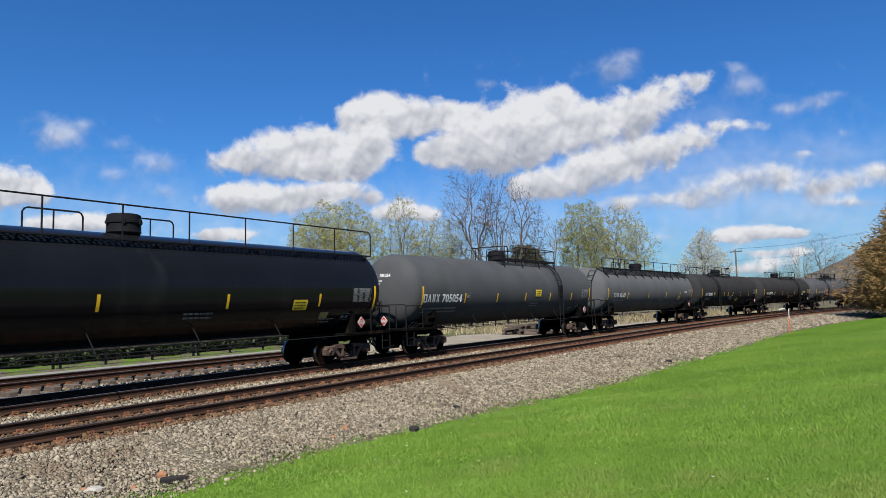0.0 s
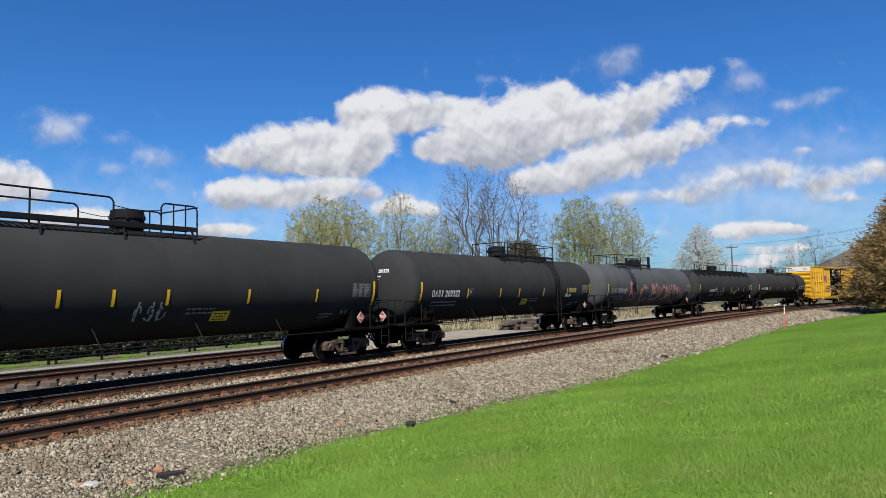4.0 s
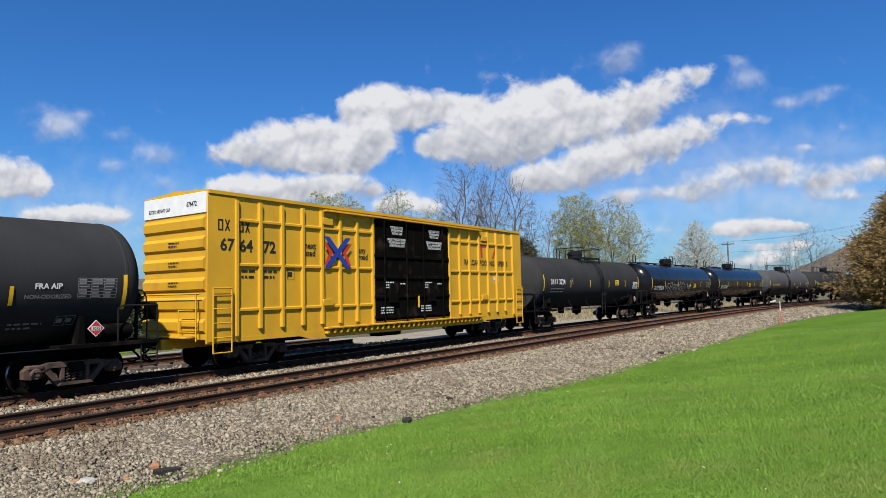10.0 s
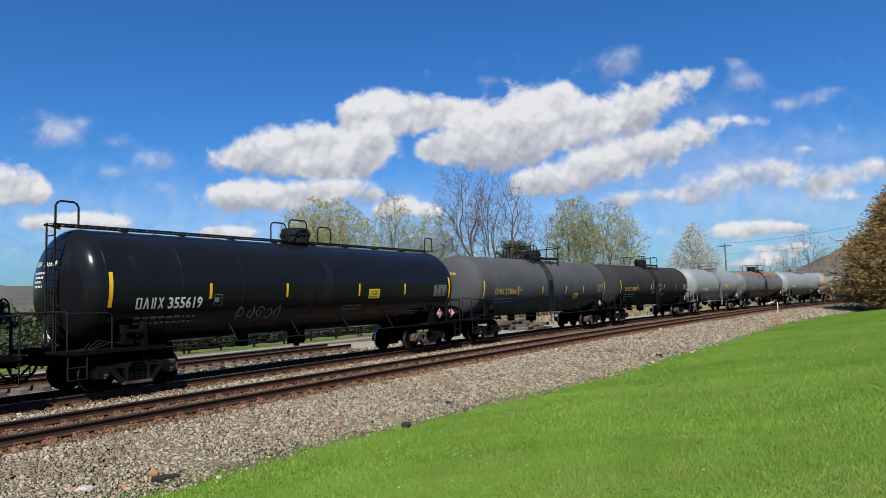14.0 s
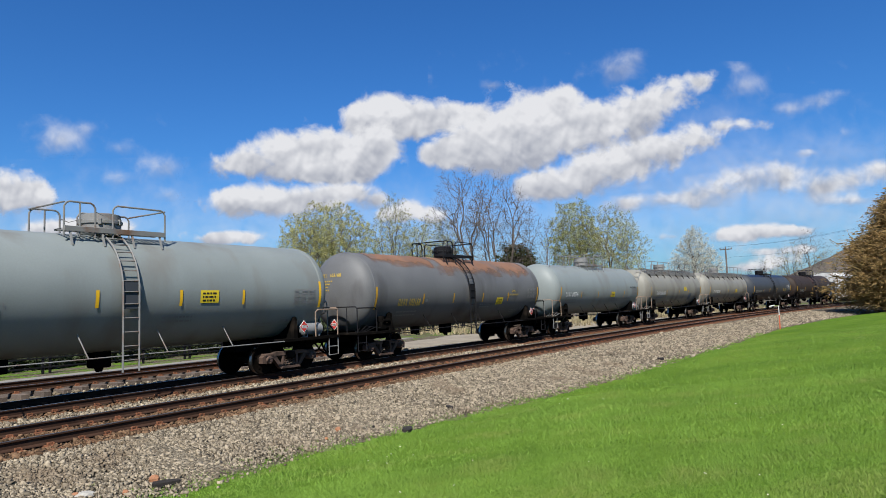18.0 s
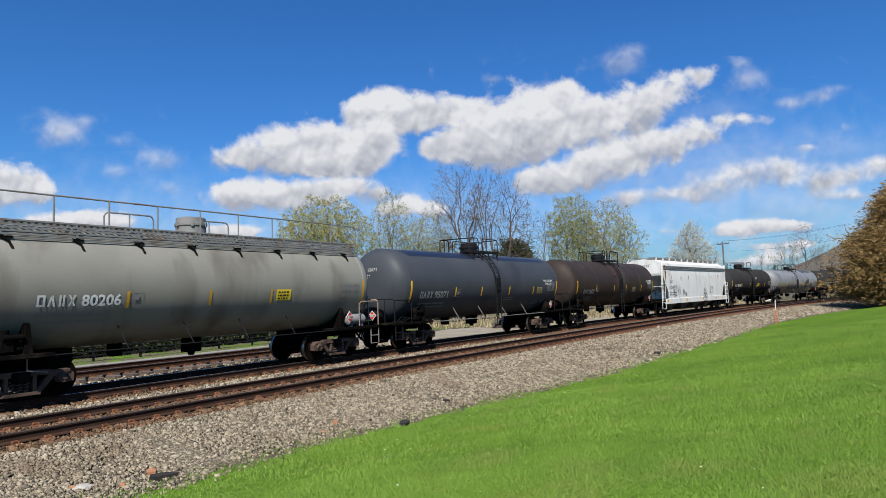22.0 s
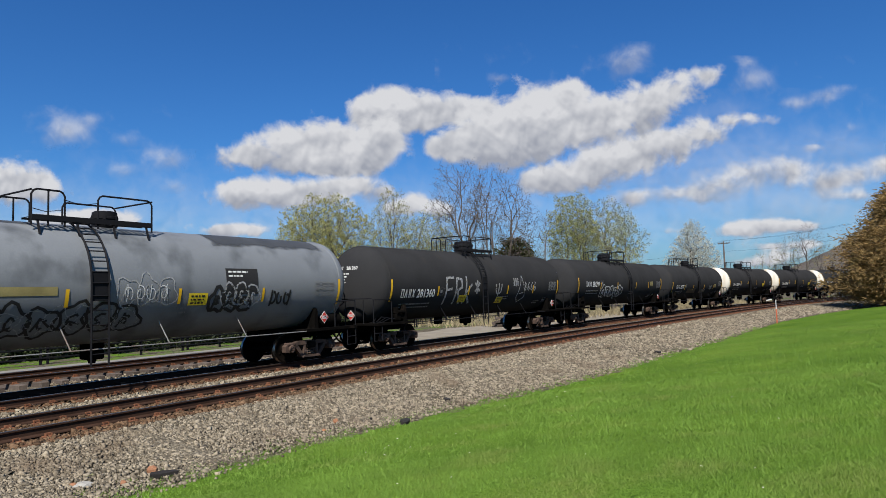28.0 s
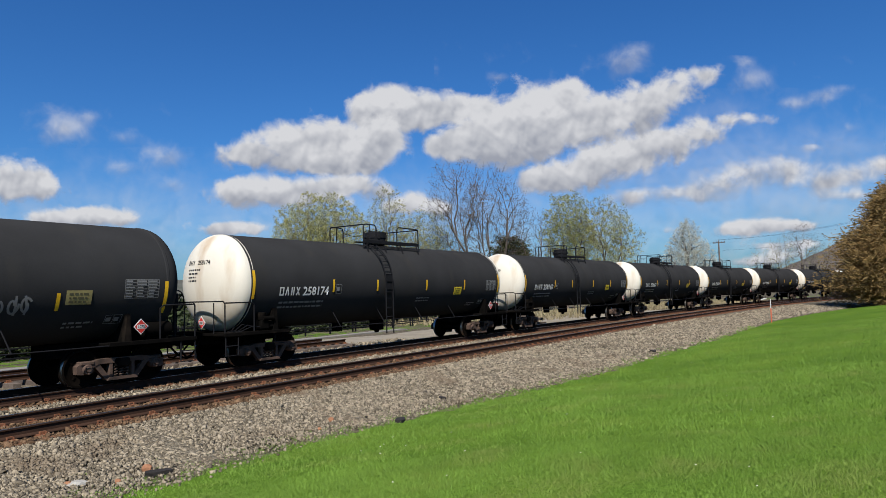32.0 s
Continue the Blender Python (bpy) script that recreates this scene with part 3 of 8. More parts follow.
def wheelset_mesh():
    b = Build()
    b.spin([(-1.0, 0.07), (-0.98, 0.08), (-0.7, 0.085), (0.7, 0.085), (0.98, 0.08), (1.0, 0.07)], 10, "y")
    n0 = len(b.f)
    for s in (-1, 1):
        o = s * 0.75
        b.spin([(o - s * 0.075, WHEEL_R + 0.026), (o - s * 0.05, WHEEL_R + 0.026), (o - s * 0.04, WHEEL_R + 0.002), (o + s * 0.065, WHEEL_R - 0.004), (o + s * 0.07, WHEEL_R - 0.05),
                (o + s * 0.05, WHEEL_R - 0.07), (o + s * 0.012, WHEEL_R - 0.13), (o + s * 0.012, 0.19), (o + s * 0.06, 0.16), (o + s * 0.075, 0.10)], 28, "y")
    n1 = len(b.f)
    for s in (-1, 1):
        for k in range(4):
            a = math.pi / 2 * k + 0.4
            b.box(-0.02, 0.02, s * 0.77 - 0.01, s * 0.77 + 0.015, 0.22, 0.30, 0.004, Matrix.Rotation(a, 4, "Y"))
    me = b.mesh("wheelset", None, 35)
    me.materials.append(M["wheel"])
    me.materials.append(M["tread"])
    mi = [0] * len(me.polygons)
    per = 28
    for w in range(2):
        base = n0 + w * (9 * per + 2)
        for j in range(2 * per, 3 * per):
            mi[base + j] = 1
    me.polygons.foreach_set("material_index", mi)
    return me


def side_frame_mesh():
    """Cast three-piece side frame: arched top chord, drop to the spring seat, two windows."""
    b = Build()
    zj = WHEEL_R
    top = [(-1.13, zj - 0.10), (-1.14, zj + 0.08), (-1.02, zj + 0.17), (-0.78, zj + 0.17), (-0.55, zj + 0.22), (0.55, zj + 0.22), (0.78, zj + 0.17), (1.02, zj + 0.17), (1.14, zj + 0.08), (1.13, zj - 0.10)]
    low = [(0.98, zj - 0.12), (0.72, zj + 0.04), (0.60, zj + 0.10), (-0.60, zj + 0.10), (-0.72, zj + 0.04), (-0.98, zj - 0.12)]
    b.prism(top + low, -0.09, 0.09)
    for s in (-1, 1):
        b.prism([(s * 0.74, zj + 0.08), (s * 0.60, zj + 0.12), (s * 0.30, 0.20), (s * 0.40, 0.14)], -0.075, 0.075)
        b.prism([(s * 0.33, 0.2), (s * 0.25, 0.2), (s * 0.25, zj + 0.14), (s * 0.33, zj + 0.14)], -0.08, 0.08)
        b.spin([(-0.16, 0.11), (-0.13, 0.125), (0.1, 0.125)], 14, "y", (s * 0.889, 0, zj))
        b.spin([(-0.20, 0.05), (-0.155, 0.075)], 10, "y", (s * 0.889, 0, zj))
        for k in range(3):
            w = 2 * math.pi * k / 3 + 0.5
            b.box(s * 0.889 + 0.085 * math.cos(w) - 0.018, s * 0.889 + 0.085 * math.cos(w) + 0.018, -0.185, -0.15, zj + 0.085 * math.sin(w) - 0.018, zj + 0.085 * math.sin(w) + 0.018)
        b.box(s * 0.889 - 0.17, s * 0.889 + 0.17, -0.115, 0.1, zj + 0.10, zj + 0.19, 0.02)
    b.prism([(-0.40, 0.14), (0.40, 0.14), (0.34, 0.21), (-0.34, 0.21)], -0.12, 0.12)
    return b.mesh("side_frame", M["caststeel"], 30)


def spring_mesh():
    b = Build()
    for cx in (-0.15, 0.0, 0.15):
        pts = [(cx + 0.062 * math.cos(w), 0.062 * math.sin(w), 0.21 + 0.27 * i / 22) for i in range(23) for w in (2 * math.pi * i / 5.5,)]
        b.tube(pts, 0.018, 4)
    return b.mesh("spring", M["caststeel"], 40)


def truck_mesh():
    b = Build().box(-0.2, 0.2, -1.12, 1.12, 0.44, 0.66, 0.03)
    b.spin([(0.64, 0.28), (0.76, 0.28)], 16, "z")
    for s in (-1, 1):
        b.box(s * 0.42 - 0.05, s * 0.42 + 0.05, -0.7, 0.7, 0.32, 0.46, 0.015)
        for t in (-0.75, 0.75):
            b.box(s * 0.44 - 0.03, s * 0.44 + 0.05, t - 0.08, t + 0.08, 0.26, 0.5, 0.01)
    return b.mesh("truck", M["frameblack"], 30)


def add_truck(car, x):
    tr = part("truck", kept("truck", truck_mesh), None, car, m=pose(x, 0, 0))
    for s in (-1, 1):
        part("side_frame", kept("side_frame", side_frame_mesh), None, tr, m=pose(0, s * 1.0, 0, 0, 0, 0 if s < 0 else 180))
        part("spring", kept("spring", spring_mesh), None, tr, m=pose(0, s * 1.0, 0))
    for dx in (-0.889, 0.889):
        w = part("wheelset", kept("wheelset", wheelset_mesh), None, tr, m=pose(dx, 0, WHEEL_R))
        WHEELSETS.append((w, dx, car))
    return tr


def coupler_mesh():
    b = Build().box(-0.55, 0.02, -0.09, 0.09, 0.78, 0.98, 0.02)
    b.box(-0.02, 0.16, -0.17, 0.06, 0.74, 1.0, 0.03)
    b.box(0.1, 0.2, -0.2, -0.08, 0.76, 0.98, 0.03)
    b.tube([(-0.5, -0.35, 0.8), (-0.2, -0.35, 0.5), (0.1, -0.3, 0.38), (0.3, -0.25, 0.42)], 0.028, 6)
    b.tube([(-0.6, -0.2, 0.85), (-0.5, -0.75, 0.82), (-0.5, -1.25, 0.84), (-0.42, -1.36, 0.80)], 0.016, 5)
    return b.mesh("coupler", M["frameblack"], 35)


def add_placard(car, x, z, y, number, side=True):
    """Red diamond hazard sign with its number, facing the side or the leading end."""
    turn = pose(x, y, z, 90, 0, 0) if side else pose(x, y, z, 90, 0, -90)
    board = kept("placard", lambda: Build().prism([(0, -0.20), (0.20, 0), (0, 0.20), (-0.20, 0)], -0.012, 0.0, "z").mesh("placard", M["white"], 0))
    pl = part("placard", board, None, car, "red diamond hazard placard", turn)
    part("placard_face", kept("placard_face", lambda: flat_mesh(Build().quad((0, -0.175, 0.004), (0.175, 0, 0.004), (0, 0.175, 0.004), (-0.175, 0, 0.004)), M["red"])), None, pl)
    part("number_field", kept("number_field", lambda: flat_mesh(Build().quad((-0.11, -0.05, 0.008), (0.11, -0.05, 0.008), (0.11, 0.05, 0.008), (-0.11, 0.05, 0.008)), M["white"])), None, pl)
    if number:
        def digits():
            me = text_mesh(number, 0.075, None, 0.19)
            for v in me.vertices:
                v.co = Vector((v.co.x - 0.095, v.co.y - 0.036, 0.012))
            return flat_mesh(me, M["inkblack"])
        part("number", kept("placard_number" + number, digits), None, pl)


# ---- tank cars ----
HEAD = 0.72


def tank_mesh(half, R, zc, head=HEAD, seams=()):
    left = [(-half + head * (1 - math.cos(math.pi / 2 * i / 12)), max(0.02, R * math.sin(math.pi / 2 * i / 12))) for i in range(13)]
    mid = []
    for s in sorted(seams):
        mid += [(s - 0.05, R), (s - 0.03, R + 0.012), (s + 0.03, R + 0.012), (s + 0.05, R)]
    right = [(-u, r) for u, r in reversed(left)]
    b = Build().spin(left + mid + right, 56, "x", (0, 0, zc))
    return b.mesh("tank", None, 18)


def head_shell_mesh(half, R, zc, head=HEAD, skirt=0.25):
    prof = [(-half - 0.006 + head * (1 - math.cos(math.pi / 2 * i / 12)), max(0.02, (R + 0.006) * math.sin(math.pi / 2 * i / 12))) for i in range(13)]
    prof.append((-half + head + skirt, R + 0.006))
    b = Build()
    b.spin(prof, 56, "x", (0, 0, zc))
    b.f.pop()
    return b.mesh("tank_head", None, 50)


def top_shell_mesh(half, R, zc, x0, x1, a0, a1, lift=0.006):
    """A thin layer on the tank's upper shell between two angles (degrees from the camera's side)."""
    b = Build()
    n, m = 24, 14
    for i in range(n + 1):
        for j in range(m + 1):
            a = radians(a0 + (a1 - a0) * j / m)
            b.v.append((x0 + (x1 - x0) * i / n, -(R + lift) * math.cos(a), zc + (R + lift) * math.sin(a)))
    for i in range(n):
        for j in range(m):
            k = i * (m + 1) + j
            b.f.append((k, k + 1, k + m + 2, k + m + 1))
    me = b.mesh("paint_band", None, 60)
    fade = [min(i / 3, (n - i) / 3, j / 4.5, (m - j) / 4.5, 1.0) for i in range(n + 1) for j in range(m + 1)]
    if len(me.vertices) == len(fade):
        me.attributes.new("fade", "FLOAT", "POINT").data.foreach_set("value", fade)
    return me


def ladder_build(x, R, zc, z_low, w=0.42):
    """Side ladder bent over the tank, dropping straight below its middle, with a step."""
    stiles = []
    for dx in (-w / 2, w / 2):
        pts = []
        for i in range(9):
            a = radians(72 - 72 * i / 8)
            pts.append((x + dx, -(R + 0.12) * math.cos(a), zc + (R + 0.12) * math.sin(a)))
        pts.append((x + dx, -(R + 0.12), z_low))
        stiles.append(pts)
    rungs = []
    for i in range(8):
        a = radians(66 - 66 * i / 7)
        rungs.append((-(R + 0.12) * math.cos(a), zc + (R + 0.12) * math.sin(a)))
    z = zc - 0.3
    while z > z_low + 0.05:
        rungs.append((-(R + 0.12), z))
        z -= 0.34
    return stiles, rungs


def add_ladder(car, x, R, zc, z_low, material):
    stiles, rungs = ladder_build(x, R, zc, z_low)
    b = Build()
    for s in stiles:
        b.tube(s, 0.026, 5)
    lad = part("ladder", b, material, car)
    for y, z in rungs:
        part("rung", kept(("rung", material.name), lambda: Build().tube([(-0.21, 0, 0), (0.21, 0, 0)], 0.016, 5).mesh("rung", material)), None, lad, m=pose(x, y, z))
    return lad


def rail_frame(b, x0, x1, y, z0, z1, r=0.024, posts=2, bow=0.12):
    """A bent-pipe handrail frame from x0 to x1."""
    b.tube([(x0, y, z0), (x0, y, z1 - bow), (x0 + bow * 0.4, y, z1 - bow * 0.3), (x0 + bow, y, z1), (x1 - bow, y, z1), (x1 - bow * 0.4, y, z1 - bow * 0.3), (x1, y, z1 - bow), (x1, y, z0)], r, 6)
    for i in range(1, posts):
        x = x0 + (x1 - x0) * i / posts
        b.tube([(x, y, z0), (x, y, z1)], r * 0.9, 6)


def valve_housing_mesh(r, h, squat):
    b = Build()
    b.spin([(0.0, r * 0.9), (0.06, r * 1.02), (0.1, r), (h * 0.55, r), (h * 0.58, r * 1.07), (h * 0.7, r * 1.07), (h * 0.72, r * 1.0), (h, r * 0.97), (h + 0.03, r * 0.8), (h + 0.035, 0.02)], 26, "z")
    for k in range(6):
        a = math.pi / 3 * k
        b.box(r * 0.98, r * 1.12, -0.04, 0.04, h * 0.5, h * 0.78, 0.01, Matrix.Rotation(a, 4, "Z"))
    return b.mesh("valve_housing", None, 35)


def grating_mesh(x0, x1, y0, y1, z):
    """Open walkway grating: frame bars and cross bars."""
    b = Build()
    for y in (y0, y1):
        b.box(x0, x1, y - 0.02, y + 0.02, z - 0.045, z, 0.004)
    n = max(2, int((x1 - x0) / 0.16))
    for i in range(n + 1):
        x = x0 + (x1 - x0) * i / n
        b.quad((x - 0.035, y0, z - 0.01), (x + 0.035, y0, z - 0.01), (x + 0.035, y1, z - 0.01), (x - 0.035, y1, z - 0.01))
    for k in range(1, 5):
        y = y0 + (y1 - y0) * k / 5
        b.quad((x0, y - 0.01, z - 0.004), (x1, y - 0.01, z - 0.004), (x1, y + 0.01, z - 0.004), (x0, y + 0.01, z - 0.004))
    return b


def add_tank_ends(car, L, R, zc, half, railmat, framemat):
    """Stub sill, end platform, bolster saddle, end handrails, brake gear, trucks and couplers."""
    tcx = L / 2 - 2.42
    for s in (-1, 1):
        def sx(x):
            return s * x
        lo, hi = sorted((s * (L / 2 - 0.45), s * (tcx - 1.5)))
        part("stub_sill", Build().box(lo, hi, -0.33, 0.33, 0.72, 1.06, 0.02), framemat, car)
        lo, hi = sorted((s * (L / 2 - 0.48), s * (tcx - 0.55)))
        part("end_platform", Build().box(lo, hi, -1.42, 1.42, 0.98, 1.06, 0.015).box(lo, hi, -1.44, -1.38, 0.97, 1.075, 0.01).box(lo, hi, 1.38, 1.44, 0.97, 1.075, 0.01), framemat, car)
        sb = Build()
        for y in (-1, 1):
            sb.prism([(sx(tcx - 0.12), 1.02), (sx(tcx + 0.08), 1.02), (sx(tcx + 0.03), 1.72), (sx(tcx - 0.05), 1.72)], y * 1.30 - 0.06, y * 1.30 + 0.06)
        sb.prism([(-1.25, 1.02), (1.25, 1.02), (1.28, 1.75), (0.9, 1.35), (0.4, 1.12), (-0.4, 1.12), (-0.9, 1.35), (-1.28, 1.75)], s * tcx - 0.06, s * tcx + 0.06, "x")
        part("saddle", sb, framemat, car)
        hr = Build()
        xe = s * (L / 2 - 0.52)
        hr.tube([(xe, -1.38, 1.05), (xe, -1.38, 1.92), (xe, -1.3, 1.99), (xe, 1.3, 1.99), (xe, 1.38, 1.92), (xe, 1.38, 1.05)], 0.022, 6)
        for y in (-1.38, 1.38):
            hr.tube([(xe, y, 1.94), (xe - s * 0.95, y, 1.94), (xe - s * 1.05, y, 1.86), (xe - s * 1.05, y, 1.05)], 0.022, 6)
        part("end_handrail", hr, M["railrust"] if railmat is M["railgrey"] else railmat, car)
        for y in (-1.4, 1.4):
            part("sill_step", kept(("sill step", railmat.name), lambda: Build().tube([(-0.22, 0, 1.0), (-0.22, 0, 0.42), (0.22, 0, 0.42), (0.22, 0, 1.0)], 0.02, 5).tube([(-0.22, 0, 0.7), (0.22, 0, 0.7)], 0.018, 5).mesh("sill_step", railmat)), None, car, m=pose(s * (L / 2 - 0.75), y, 0))
        part("coupler", kept("coupler", coupler_mesh), None, car, m=pose(s * (L / 2 - 0.1), 0, 0, 0, 0, 0 if s > 0 else 180))
        add_truck(car, s * tcx)
    # brake gear on the trailing end
    x = L / 2 - 1.55
    res = Build().spin([(-0.46, 0.02), (-0.45, 0.12), (-0.38, 0.2), (0.38, 0.2), (0.45, 0.12), (0.46, 0.02)], 16, "x", (x, -1.12, 1.32))
    res.box(x - 0.3, x - 0.24, -1.25, -1.0, 1.06, 1.2).box(x + 0.24, x + 0.3, -1.25, -1.0, 1.06, 1.2)
    part("air_reservoir", res, M["reservoir"] if railmat is M["railgrey"] else framemat, car)
    bw = Build()
    cx, cz = L / 2 - 0.62, 2.05
    ring = [(cx + 0.1, -0.62 + 0.28 * math.cos(a), cz + 0.28 * math.sin(a)) for a in [2 * math.pi * i / 18 for i in range(19)]]
    bw.tube(ring, 0.02, 5)
    for k in range(5):
        a = 2 * math.pi * k / 5
        bw.tube([(cx + 0.08, -0.62, cz), (cx + 0.1, -0.62 + 0.28 * math.cos(a), cz + 0.28 * math.sin(a))], 0.013, 4)
    bw.tube([(cx, -0.62, 1.0), (cx, -0.62, cz + 0.1)], 0.05, 6).box(cx - 0.1, cx + 0.06, -0.76, -0.48, cz - 0.22, cz + 0.2, 0.03)
    part("brake_wheel", bw, railmat, car)
    mess = Build()
    rnd = random.Random(3)
    for k in range(6):
        a, c = rnd.uniform(-1.2, 1.2), rnd.uniform(1.1, 1.9)
        mess.tube([(L / 2 - 0.6, a, 1.05), (L / 2 - 0.7 + rnd.uniform(-0.1, 0.1), a, c), (L / 2 - 0.95, a + rnd.uniform(-0.3, 0.3), c + 0.1), (L / 2 - 1.1, a + 0.2, 1.1)], 0.018, 4)
    part("brake_pipe", mess, railmat, car)["kind"] = "stuff"
    # control valve, pipe bracket and release rod on the leading end
    x = -L / 2 + 2.02
    cv = Build().box(x - 0.16, x + 0.16, -1.36, -1.10, 1.10, 1.40, 0.04).box(x + 0.16, x + 0.36, -1.34, -1.14, 1.14, 1.34, 0.04)
    cv.spin([(-0.12, 0.10), (-0.10, 0.13), (0.10, 0.13), (0.12, 0.10)], 12, "z", (x - 0.05, -1.24, 1.50)).spin([(-0.2, 0.07), (0.2, 0.07)], 10, "x", (x + 0.1, -1.36, 1.44))
    part("control_valve", cv, framemat, car)
    pb = Build()
    for k in range(4):
        y = -1.30 + 0.16 * k
        pb.tube([(x - 0.1, y, 1.18), (x - 0.45 - 0.06 * k, y, 1.22 + 0.03 * k), (x - 0.75, y + 0.1, 1.10), (x - 1.15, y + 0.25, 0.98)], 0.016, 4)
    pb.tube([(x + 0.3, -1.28, 1.25), (x + 0.42, -1.3, 1.1), (x + 0.42, -1.3, 0.7), (x + 0.9, -1.2, 0.62)], 0.02, 5)
    part("air_pipe", pb, railmat, car)
    for sgn in (-1, 1):
        hose = Build().tube([(sgn * (L / 2 - 0.35), -0.42, 0.86), (sgn * (L / 2 - 0.25), -0.42, 0.62), (sgn * (L / 2 - 0.08), -0.38, 0.45), (sgn * (L / 2 + 0.02), -0.34, 0.42)], 0.03, 6)
        part("brake_hose", hose, M["frameblack"], car)
        for yy in (-0.9, 0.9):
            part("rail_post", Build().tube([(sgn * (L / 2 - 0.5), yy, 1.05), (sgn * (L / 2 - 0.5), yy, 1.95)], 0.018, 5), railmat, car)


def tank_car(spec):
    """spec: see CARS below."""
    L, R, zc = spec["L"], spec.get("R", 1.5), spec.get("zc", 2.56)
    half = L / 2 - 0.64
    body = M[spec["paint"]]
    railm = M[spec.get("rail", "railing")]
    frm = M[spec.get("frame", "frameblack")]
    car = tagged(new("tank_car"), spec["label"], "tank car", "railway cars of the train")
    weld = half - HEAD - 0.055
    seams = (-weld, *spec.get("seams", ()), weld)
    tank = part("tank", tank_mesh(half, R, zc, HEAD, seams), None, car, "")
    tank.data.materials.append(body)
    if spec.get("head"):
        for s in (1, -1):
            h = part("tank_head", kept(("head", half, R, zc, spec["head"]), lambda: head_shell_mesh(half, R, zc, HEAD, 0.12)), None, car, "cream white tank head", pose(0, 0, 0, 0, 0, 0 if s > 0 else 180))
            if not h.data.materials:
                h.data.materials.append(M[spec["head"]])
    for x0, x1, a0, a1, mm in spec.get("bands", ()):
        p = part("paint_band", top_shell_mesh(half, R, zc, x0, x1, a0, a1), None, car)
        p.data.materials.append(M[mm])
    add_tank_ends(car, L, R, zc, half, railm, frm)
    top = zc + R
    # top fittings
    mx = spec.get("mx", 0.0)
    r, h = spec.get("house", (0.43, 0.53))
    vh = part("valve_housing", kept(("vh", r, h, spec["paint"]), lambda: valve_housing_mesh(r, h, False)), None, car, m=pose(mx, 0, top - 0.02))
    if not vh.data.materials:
        vh.data.materials.append(M[spec.get("housemat", spec.get("rail", "railing"))])
    style = spec.get("top", "short")

    def handrail(x0, x1, y, z0, z1, r=0.024, posts=2):
        h = Build()
        rail_frame(h, x0, x1, y, z0, z1, r, posts)
        part("handrail", h, railm, car)

    def rod(name, pts, r, seg=6):
        part(name, Build().tube(pts, r, seg), railm, car)
    zw = top + 0.06
    if style == "short":
        a, b2 = spec.get("plat", (-1.5, 1.9))
        part("walkway", grating_mesh(mx + a, mx + b2, -0.85, -0.42, zw).box(mx + a, mx + b2, -0.9, -0.86, zw - 0.08, zw + 0.05, 0.005), railm, car)
        part("walkway", grating_mesh(mx + a, mx + b2, 0.42, 0.85, zw), railm, car)
        zr = zw + spec.get("railhigh", 0.64)
        for y in (-0.86, 0.86):
            gap0 = mx + (a * 0.15 - 0.15 if b2 > 2.5 or a < -3 else a + 0.75)
            gap1 = mx + (0.45 if b2 > 2.5 or a < -3 else b2 - 1.45)
            handrail(mx + a, gap0, y, zw - 0.2, zr)
            handrail(gap1, mx + b2, y, zw - 0.2, zr, posts=spec.get("posts", 1))
            rod("safety_chain", [(gap0, y, zr - 0.2), ((gap0 + gap1) / 2, y, zr - 0.28), (gap1, y, zr - 0.2)], 0.012, 4)
        for x in (mx + a, mx + b2):
            rod("cross_rail", [(x, -0.86, zr - 0.02), (x, 0.86, zr - 0.02)], 0.022)
        for x in np.linspace(mx + a + 0.15, mx + b2 - 0.15, 4):
            rod("walkway_strut", [(x, -0.84, zw - 0.05), (x, -0.98, zc + math.sqrt(R * R - 0.98 * 0.98))], 0.03, 5)
        if spec.get("longrail"):
            x0, x1 = -half + 0.9, half - 0.9
            lr = Build().tube([(x0, -0.8, top - 0.2), (x0, -0.8, zr - 0.3), (x0 + 0.1, -0.8, zr - 0.2), (x1 - 0.1, -0.8, zr - 0.2), (x1, -0.8, zr - 0.3), (x1, -0.8, top - 0.2)], 0.016, 5)
            for k in range(1, 6):
                x = x0 + (x1 - x0) * k / 6
                lr.tube([(x, -0.8, top - 0.25), (x, -0.8, zr - 0.2)], 0.016, 5)
            part("top_railing", lr, railm, car)
        if spec.get("ladder", True):
            add_ladder(car, mx + spec.get("lx", 0.9), R, zc, 0.62, railm)
            lx = mx + spec.get("lx", 0.9)
            part("ladder_plate", Build().box(lx - 0.2, lx + 0.2, -R - 0.10, -R - 0.085, zc - 0.42, zc + 0.26, 0.004), M["slate" if railm is M["railgrey"] else "railing"], car)
    else:
        # full-length walkway on the camera's side, ladder at the leading end
        x0, x1 = (-half + 1.15, half - 0.6) if style == "long" else (-half + 0.02, half - 0.35)
        zw = top + 0.0 if style == "long" else top + 0.1
        y0, y1 = (-0.98, -0.55) if style == "long" else (-0.35, 0.1)
        if spec.get("bare"):
            zw, y0, y1 = top - 0.24, -1.12, -0.78
        part("walkway", grating_mesh(x0, x1, y0, y1, zw), railm, car)
        n = int((x1 - x0) / 1.7)
        for i in range(n + 1):
            x = x0 + 0.2 + (x1 - x0 - 0.4) * i / n
            sup = Build()
            if style == "long":
                sup.tube([(x, y0, zw - 0.04), (x, -1.0, zc + math.sqrt(R * R - 1.0) + 0.01)], 0.03, 5)
            sup.tube([(x, y1, zw - 0.04), (x, y0 + 0.1, zc + math.sqrt(max(0, R * R - (y0 + 0.1) ** 2)))], 0.03, 5)
            part("walkway_bracket", sup, railm, car)
